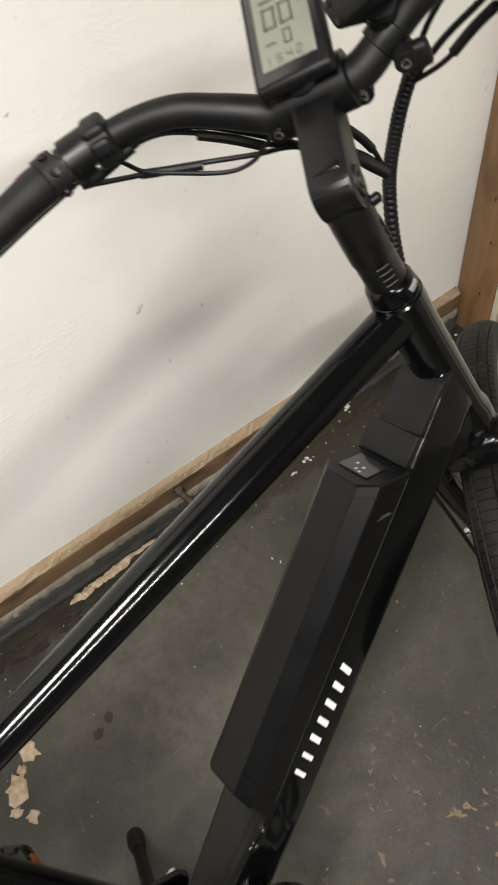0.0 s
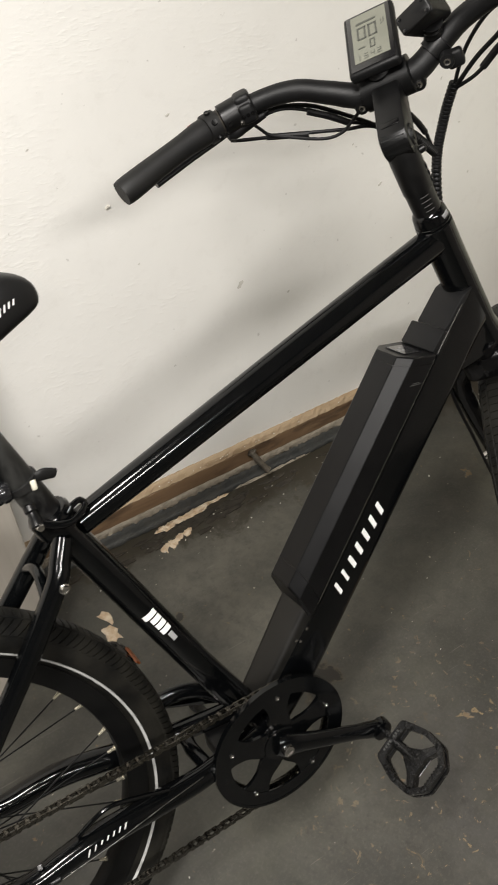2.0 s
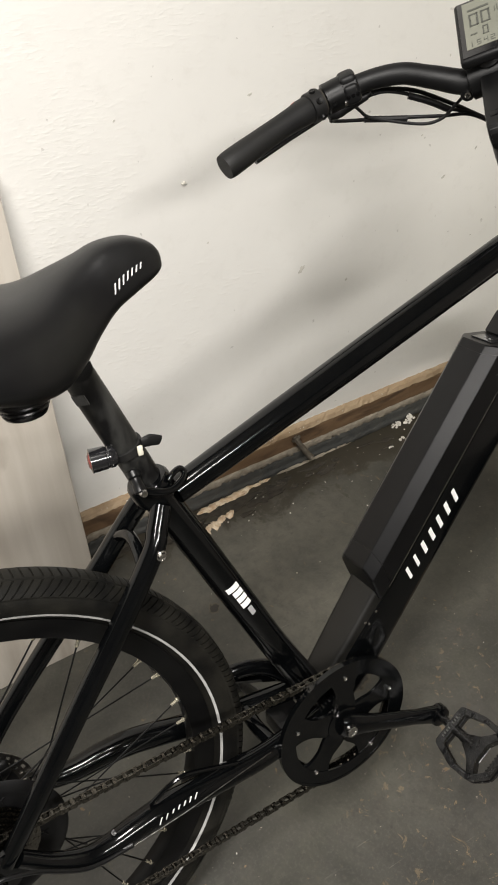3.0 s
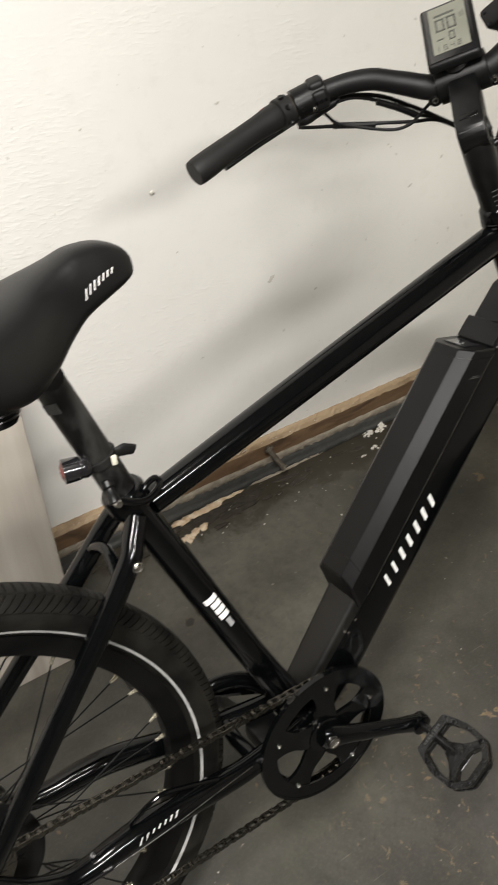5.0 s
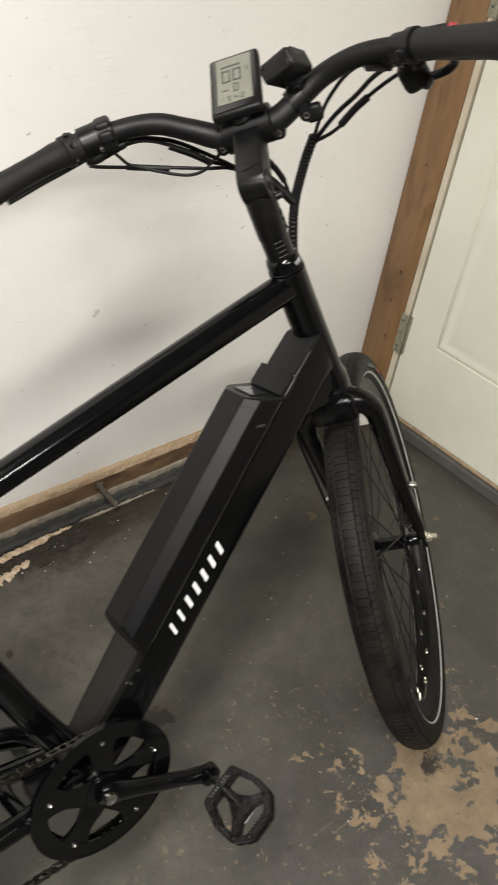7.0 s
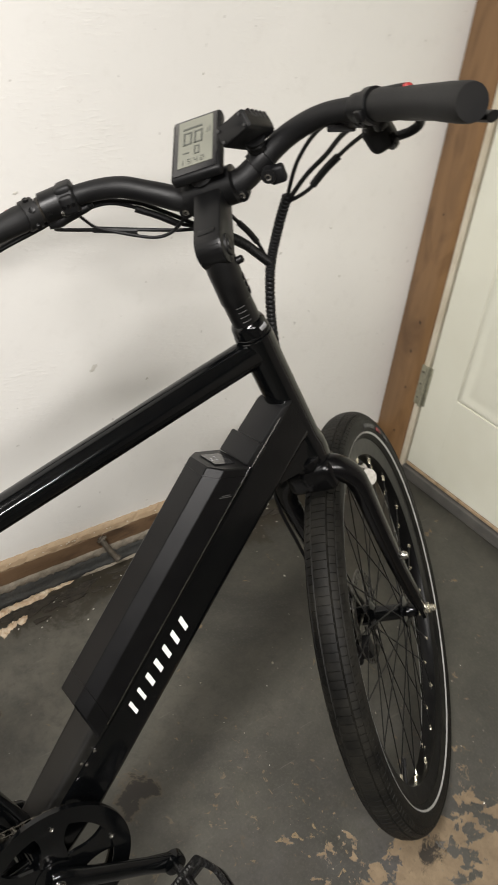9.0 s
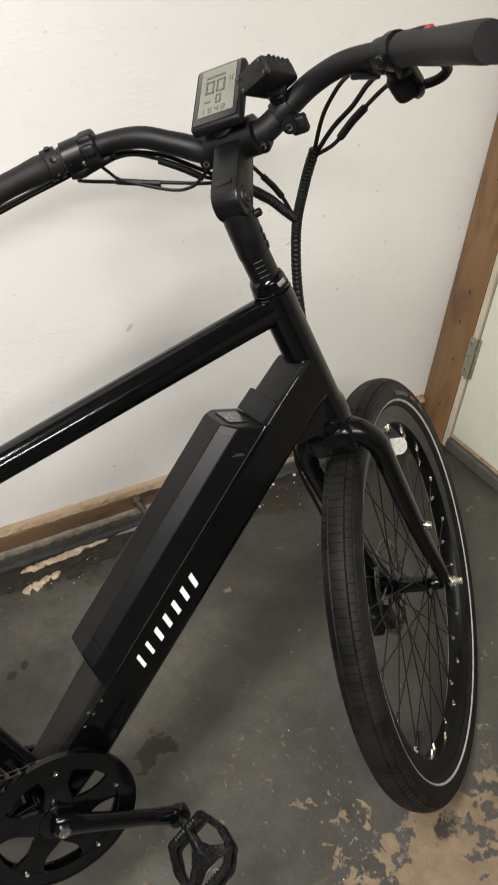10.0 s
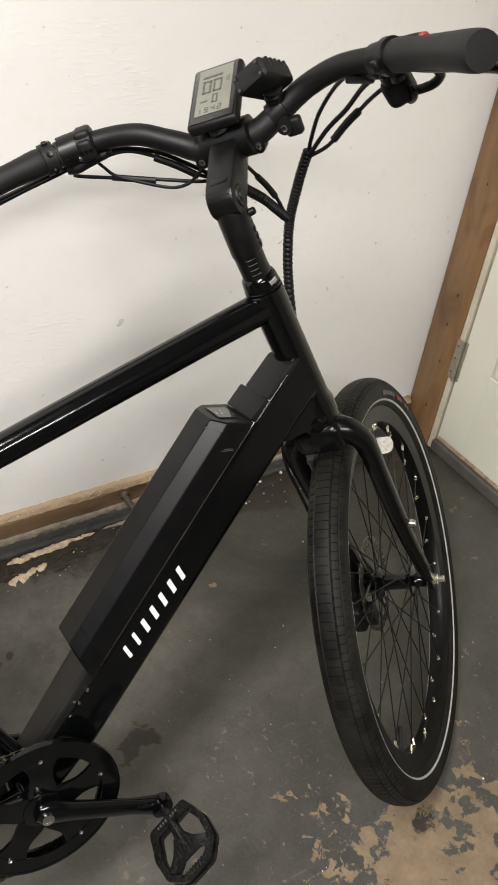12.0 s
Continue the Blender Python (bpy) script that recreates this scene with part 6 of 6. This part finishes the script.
    if side > 0:
        bm = box(B(), -0.026, 0.026, -0.082, -0.026, -0.004, 0.004, 0.001, m @ Matrix.Translation((-0.0445, 0, 0)) @ Matrix.Diagonal((0.06, 0.7, 1, 1)))
        part("pedal_reflector", bm, ORANGE, cage, "orange pedal reflector")
    bm = sweep(B(), [m @ Vector((0, 0.022, 0)), m @ Vector((0, -0.012, 0))], 0.0062, 12)
    part("pedal_axle", bm, SCUFFED, cage)


for side in (-1, 1):
    pedal(crank_arm(side), side, -36)

# chainring: five-arm plate with a guard rim
pieces = []
RY = -0.047
for r0, r1, y0, y1 in ((0.079, 0.1022, RY - 0.0125, RY - 0.0100), (0.0990, 0.1030, RY - 0.0130, RY - 0.0060), (0.078, 0.0925, RY - 0.002, RY + 0.002)):
    pieces.append(lathe(B(), [(r0, y0), (r1, y0), (r1, y1), (r0, y1)], 96, Matrix.Translation(BB), closed=True))
ring = part("chainring", pieces[2], CHAINMET, bike, "black chainring with five spider arms and guard")
part("chain_guard", pieces[0], GLOSS, ring)
part("guard_rim", pieces[1], GLOSS, ring)
for k in range(5):
    a = ANG + radians(36) + 2 * math.pi * k / 5
    pts = [(0.012, -0.017), (0.030, -0.019), (0.052, -0.0135), (0.070, -0.018), (0.090, -0.034), (0.094, 0.0), (0.090, 0.034), (0.070, 0.018), (0.052, 0.0135), (0.030, 0.019), (0.012, 0.017)]
    bm = slab(B(), rounded([(x, z) for x, z in pts], 0.008, 3), RY - 0.0118, RY - 0.0072, Matrix.Translation(BB) @ Matrix.Rotation(-a, 4, "Y"), 0.0015)
    arm = part("spider_arm", bm, GLOSS, ring)
    bm = lathe(B(), [(0.0, -0.0135), (0.0014, -0.0135), (0.0019, -0.0143), (0.0030, -0.0140), (0.0032, 0.0)], 12, Matrix.Translation(BB) @ Matrix.Rotation(-a, 4, "Y") @ Matrix.Translation((0.080, RY, 0)))
    part("ring_bolt", bm, STEEL, ring)
bm = lathe(B(), [(0.012, RY - 0.0140), (0.026, RY - 0.0125), (0.026, RY), (0.012, RY)], 36, Matrix.Translation(BB))
part("spider_hub", bm, GLOSS, ring)

# rear sprockets
bm = B()
for k, r in enumerate((0.062, 0.058, 0.054, 0.050, 0.047, 0.044, 0.0405, 0.035)):
    y = -0.0250 - 0.0040 * k
    lathe(bm, [(0.016, y), (r, y), (r, y - 0.002), (0.016, y - 0.002)], 48, REAR_WHEEL)
part("sprockets", bm, CHAINMET, bike, "stack of oily steel sprockets")
bm = lathe(B(), [(0.020, -0.0190), (0.074, -0.0190), (0.080, -0.0225), (0.086, -0.0235), (0.0955, -0.0215), (0.0968, -0.0228), (0.0950, -0.0240), (0.086, -0.0262), (0.079, -0.0250), (0.072, -0.0215), (0.020, -0.0215)], 64, REAR_WHEEL)
part("spoke_guard", bm, MATT, rw)


def chain_path():
    """The chain's closed line: top run, sprocket, tension pulleys, bottom run, chainring."""
    y = -0.050
    c1, r1, c2, r2 = Vector((BB.x, BB.z)), 0.094, Vector((-0.4677, 0.3481)), 0.043
    d = c2 - c1
    base = math.atan2(d.y, d.x)
    off = math.acos((r1 - r2) / d.length)
    a = base - off
    pts = [c1 + r1 * Vector((math.cos(a), math.sin(a))), c2 + r2 * Vector((math.cos(a), math.sin(a)))]
    for k in range(1, 9):
        b = a + radians(150) * k / 8
        pts.append(c2 + r2 * Vector((math.cos(b), math.sin(b))))
    pts += [Vector((-0.455, 0.268)), Vector((-0.440, 0.235)), Vector((-0.425, 0.205)), Vector((-0.405, 0.190))]
    pts.append(Vector((-0.012, BB.z - 0.0935)))
    for k in range(1, 14):
        b = radians(-97) + (2 * math.pi + a - radians(-97)) * k / 14 if a < radians(-97) else radians(-97) + (a - radians(-97)) * k / 14
        pts.append(c1 + r1 * Vector((math.cos(b), math.sin(b))))
    return [Vector((p.x, y, p.y)) for p in pts]


def build_chain():
    line = chain_path()
    line.append(line[0])
    seg = [(b - a).length for a, b in zip(line, line[1:])]
    total = sum(seg)
    n = int(total / 0.0127) // 2 * 2
    at = lambda s: next((line[i].lerp(line[i + 1], (s - sum(seg[:i])) / max(seg[i], 1e-9)) for i in range(len(seg)) if s <= sum(seg[:i + 1]) + 1e-9), line[-1])
    joints = [at(total * k / n) for k in range(n)]
    verts, faces = [], []
    outline = [(-0.0042, -0.0), (-0.003, 0.0036), (0.003, 0.0030), (0.0097, 0.0030), (0.0157, 0.0036), (0.0169, 0.0), (0.0157, -0.0036), (0.0097, -0.0030), (0.003, -0.0030), (-0.003, -0.0036)]
    for k in range(n):
        p, q = joints[k], joints[(k + 1) % n]
        t = (q - p).normalized()
        u = Vector((-t.z, 0, t.x))
        o = 0.0036 if k % 2 else 0.0024
        for s in (-1, 1):
            for th in (0.0, 0.0010):
                base = len(verts)
                yy = s * (o + th)
                verts += [tuple(p + t * a + u * b + Vector((0, yy, 0))) for a, b in outline]
                m = len(outline)
                faces.append(tuple(range(base, base + m)) if (s * (th - 0.0005)) < 0 else tuple(range(base + m - 1, base - 1, -1)))
                if th:
                    faces += [(base - m + i, base - m + (i + 1) % m, base + (i + 1) % m, base + i) for i in range(m)]
        base = len(verts)
        for s in (-1, 1):
            verts += [tuple(p + Vector((0.0036 * math.cos(2 * math.pi * i / 8), s * 0.0048, 0.0036 * math.sin(2 * math.pi * i / 8)))) for i in range(8)]
        faces += [(base + i, base + (i + 1) % 8, base + 8 + (i + 1) % 8, base + 8 + i) for i in range(8)]
        faces += [tuple(range(base + 7, base - 1, -1)), tuple(range(base + 8, base + 16))]
    data = bpy.data.meshes.new("chain")
    data.from_pydata(verts, [], faces)
    data.materials.append(CHAINMET)
    ob = new("chain", data)
    ob.parent = bike
    return tagged(ob, "oily steel roller chain")


build_chain()
# rear gear changer
bm = B()
sweep(bm, [(-0.462, -0.070, 0.325), (-0.462, -0.068, 0.300), (-0.450, -0.062, 0.272)], [0.012, 0.016, 0.013], 14)
changer = part("rear_derailleur", bm, SATIN, bike)
for y in (-0.064, -0.052):
    bm = slab(B(), rounded([(-0.462, 0.275), (-0.440, 0.275), (-0.398, 0.190), (-0.414, 0.180)], 0.008), y - 0.001, y + 0.001)
    part("cage_plate", bm, SATIN, changer)
for x, z in ((-0.450, 0.262), (-0.408, 0.198)):
    bm = lathe(B(), [(0.004, -0.0615), (0.018, -0.0605), (0.018, -0.0575), (0.004, -0.0565)], 22, Matrix.Translation((x, 0, z)))
    part("pulley", bm, MATT, changer)

# decal bars and protector on the right chain stay
cs = Matrix.Translation((-0.2840, -0.0775, 0.3140)) @ Matrix.Rotation(radians(7), 4, "Z")
mark(stay_right, cs, 7, 0.0084, 0.0018, 0.0095, 0.0045, WHITE, 0.0)
bm = sweep(B(), [(-0.120, -0.066, 0.3130), (-0.173, -0.0785, 0.3230), (-0.250, -0.0790, 0.3120), (-0.3225, -0.0790, 0.3060)], 0.0007, 8)
part("gear_cable", bm, ROTORMET, bike, "bare gear cable under the stay")
bm = sweep(B(), spline([(-0.3225, -0.079, 0.3105), (-0.330, -0.0800, 0.3100), (-0.378, -0.084, 0.3200), (-0.431, -0.086, 0.3630), (-0.471, -0.086, 0.3770), (-0.496, -0.082, 0.350), (-0.490, -0.074, 0.316), (-0.466, -0.068, 0.300)], 6), 0.0026, 10)
part("cable_housing", bm, SATIN, bike)
bm = lathe(B(), [(0.0012, -0.007), (0.0042, -0.006), (0.0042, 0.006), (0.0012, 0.007)], 12, along((-0.326, -0.0785, 0.3100), (-0.3225, -0.0790, 0.3105)))
part("cable_stop", bm, SATIN, bike)
bm = sweep(B(), spline([(-0.2850, -0.060, 0.3330), (-0.2560, -0.063, 0.3505), (-0.2370, -0.063, 0.3525), (-0.2090, -0.061, 0.3400), (-0.1640, -0.056, 0.3150)], 6), 0.0030, 10)
part("hose_loop", bm, GLOSS, bike, "black cable housing along the stay")
bm = lathe(B(), [(0.0, -0.0022), (0.0032, -0.0018), (0.0038, 0.0), (0.0038, 0.006)], 12, Matrix.Translation((-0.3355, -0.0680, 0.3315)) @ pose(0, 0, 0, -50))
part("stay_boss", bm, SCUFFED, stay_right)

# kickstand behind the bottom bracket, its foot on the floor on the far side
bm = sweep(B(), spline([(-0.045, 0.020, 0.262), (-0.040, 0.060, 0.240), (-0.020, 0.160, 0.160), (0.002, 0.262, 0.088)], 6), [0.011, 0.0100, 0.0095, 0.009], 14)
stand = part("kickstand", bm, SATIN, bike, "black kickstand propping the far side")
bm = sweep(B(), [(-0.002, 0.243, 0.104), (0.001, 0.258, 0.092), (0.007, 0.281, 0.0755), (0.008, 0.287, 0.0735)], [0.011, 0.013, 0.013, 0.010], 16)
part("stand_foot", bm, GRIP, stand, "black rubber foot")
bm = box(B(), -0.075, -0.030, -0.022, 0.030, 0.250, 0.278, 0.005)
part("stand_bracket", bm, SATIN, stand)

# ---- saddle and post ----
sec = [(-0.142, 0.004, 0.951, 0.944), (-0.146, 0.012, 0.961, 0.938), (-0.156, 0.018, 0.970, 0.932), (-0.175, 0.024, 0.977, 0.924), (-0.200, 0.029, 0.977, 0.912), (-0.222, 0.036, 0.970, 0.894),
       (-0.245, 0.050, 0.963, 0.874), (-0.275, 0.074, 0.954, 0.863), (-0.310, 0.095, 0.955, 0.868), (-0.345, 0.104, 0.962, 0.880), (-0.380, 0.102, 0.970, 0.891), (-0.402, 0.085, 0.971, 0.902), (-0.414, 0.050, 0.966, 0.915), (-0.417, 0.020, 0.955, 0.925)]
line_a, line_b = spline([s[:3] for s in sec], 5), spline([(s[3], 0, 0) for s in sec], 5)
outline = [(max(a.y, 0.003), a.z, b.x, a.x) for a, b in zip(line_a, line_b)]


def saddle_point(w, zt, zb, x, a):
    ca, sa = math.cos(a), math.sin(a)
    mid = zb + (zt - zb) * 0.42
    zz = mid + (zt - mid) * abs(sa) ** 0.8 if sa > 0 else mid - (mid - zb) * abs(sa) ** 0.7
    return Vector((x + 0.007, w * math.copysign(abs(ca) ** 0.75, ca), zz + 0.002))


bm = loft(B(), [[saddle_point(*o, 2 * math.pi * (i + 0.5) / 48) for i in range(48)] for o in outline])
saddle = part("saddle", bm, VINYL, bike, "wide black padded saddle", 60)
# seven white bars follow the saddle's flank
at_x = lambda x: tuple(float(np.interp(-x, [-o[3] for o in outline], [o[q] for o in outline])) for q in range(3)) + (x,)
for i in range(7):
    x = -0.2035 + 0.0051 * i
    bm = B()
    rows = []
    for q in range(4):
        a = math.pi - radians(-3 + 2.8 * q) - radians(1.0 * i)
        e = 0.0018 * q / 3
        rows.append([bm.verts.new(saddle_point(*at_x(x + d + e), a) + Vector((0, -0.0006, 0.0005))) for d in (0.0, 0.0017)])
    for r0, r1 in zip(rows, rows[1:]):
        bm.faces.new((r0[0], r0[1], r1[1], r1[0]))
    part("mark_bar", bm, WHITE, saddle)
for s in (-1, 1):
    bm = sweep(B(), spline([(-0.215, s * 0.010, 0.915), (-0.228, s * 0.018, 0.890), (-0.260, s * 0.022, 0.872), (-0.320, s * 0.030, 0.874), (-0.380, s * 0.05, 0.892)], 5), 0.0042, 10)
    part("saddle_rail", bm, SCUFFED, saddle)
    bm = lathe(B(), [(0.0, -0.0270), (0.0140, -0.0265), (0.0195, -0.0240), (0.0208, -0.0215), (0.0198, -0.0205), (0.0228, -0.0170), (0.0222, -0.0155), (0.0255, -0.0110), (0.0250, -0.0095), (0.0285, 0.0), (0.030, 0.020)], 28, Matrix.Translation((-0.305, s * 0.050, 0.886)) @ pose(0, 0, 0, 90))
    part("saddle_spring", bm, GREYPLASTIC, saddle, "black rubber elastomer spring")
TOP = Vector((-0.2405, 0, 0.868))
LOW = Vector((-0.184, 0, 0.705))
bm = sweep(B(), [LOW, LOW.lerp(TOP, 0.3), LOW.lerp(TOP, 0.6), TOP], [0.0168, 0.0168, 0.0168, 0.0165], 28)
post = part("seat_post", bm, POSTMET, bike, "scuffed black seat post")
bm = sweep(B(), [(TOP.x, -0.0225, TOP.z + 0.005), (TOP.x, -0.021, TOP.z + 0.005), (TOP.x, 0.021, TOP.z + 0.005), (TOP.x, 0.0225, TOP.z + 0.005)], [0.010, 0.0125, 0.0125, 0.010], 18)
part("saddle_clamp", bm, MATT, post)
bm = box(B(), -0.0075, 0.0075, -0.0174, -0.0162, -0.006, 0.006, 0.0, Matrix.Translation(LOW.lerp(TOP, 0.845)) @ Matrix.Rotation(radians(-19), 4, "Y") @ Matrix.Rotation(radians(-50), 4, "Z"))
part("post_label", bm, material("worn_grey_label", (0.07, 0.07, 0.068), 0.6, second=(0.035, 0.035, 0.034), scale=120), post, "small grey printed label")
AX = along(LOW, TOP)
# clamp collar with its quick-release lever
bm = lathe(B(), [(0.0175, -0.006), (0.0245, -0.004), (0.0245, 0.016), (0.022, 0.020), (0.0178, 0.021)], 32, AX)
collar = part("seat_collar", bm, GLOSS, bike, "black quick-release seat collar")
bm = sweep(B(), spline([(-0.206, -0.0250, 0.728), (-0.190, -0.0275, 0.720), (-0.174, -0.0265, 0.716), (-0.160, -0.022, 0.719), (-0.153, -0.016, 0.723), (-0.156, -0.014, 0.729), (-0.166, -0.018, 0.729), (-0.174, -0.021, 0.724)], 5), [0.0050, 0.0046, 0.0042, 0.0038, 0.0036, 0.0034, 0.0034, 0.0034], 12)
part("release_lever", bm, GLOSS, collar)
bm = lathe(B(), [(0.0, -0.002), (0.0056, -0.0018), (0.0072, 0.0), (0.0072, 0.006), (0.0054, 0.008), (0.0054, 0.014), (0.0064, 0.016), (0.0064, 0.023), (0.0, 0.024)], 18, along((-0.2075, -0.0120, 0.7440), (-0.2085, -0.0280, 0.7270)))
part("lever_cam", bm, SATIN, collar)
bm = lathe(B(), [(0.0, -0.003), (0.0036, -0.0025), (0.0044, 0.0), (0.0044, 0.012)], 14, Matrix.Translation((-0.2070, -0.0320, 0.7275)))
part("lever_pivot", bm, STEEL, collar, "bright pivot pin")
# rear light strapped to the post
PL = LOW.lerp(TOP, 0.385)
AXL = along(PL, PL + (TOP - LOW))
bm = lathe(B(), [(0.0168, -0.005), (0.0192, -0.004), (0.0192, 0.004), (0.0168, 0.005)], 28, AXL)
strap = part("light_strap", bm, GRIP, bike, "black rubber lamp strap")
bm = sweep(B(), spline([PL + Vector((0.012, -0.014, 0.006)), PL + Vector((0.022, -0.013, 0.0055)), PL + Vector((0.034, -0.011, 0.0005))], 4), [0.006, 0.0078, 0.0060], 12, flat=((0, 1, 0.3), 0.5))
part("strap_tail", bm, GRIP, strap)
bm = box(B(), 0.0070, 0.0128, -0.0212, -0.0188, -0.0055, 0.0060, 0.0016, Matrix.Translation(PL + Vector((0, 0, 0.002))) @ Matrix.Rotation(radians(-6), 4, "Z"))
part("strap_tag", bm, PALETAG, strap)
RL = Matrix.Translation(PL + Vector((-0.0145, -0.008, 0.000))) @ pose(0, 0, 0, 0, 12, 78)
bm = lathe(B(), [(0.0, -0.002), (0.0095, -0.001), (0.0120, 0.003), (0.0122, 0.007), (0.0114, 0.008), (0.0114, 0.0095), (0.0124, 0.0105), (0.0128, 0.019), (0.0130, 0.026), (0.0118, 0.0265)], 12, RL)
lamp = part("rear_light", bm, BEZEL, bike, "small black rear lamp with red lens")
bm = lathe(B(), [(0.0112, 0.023), (0.0108, 0.026), (0.006, 0.0285), (0.0, 0.029)], 20, RL)
part("lens", bm, REDLENS, lamp, "red lens")
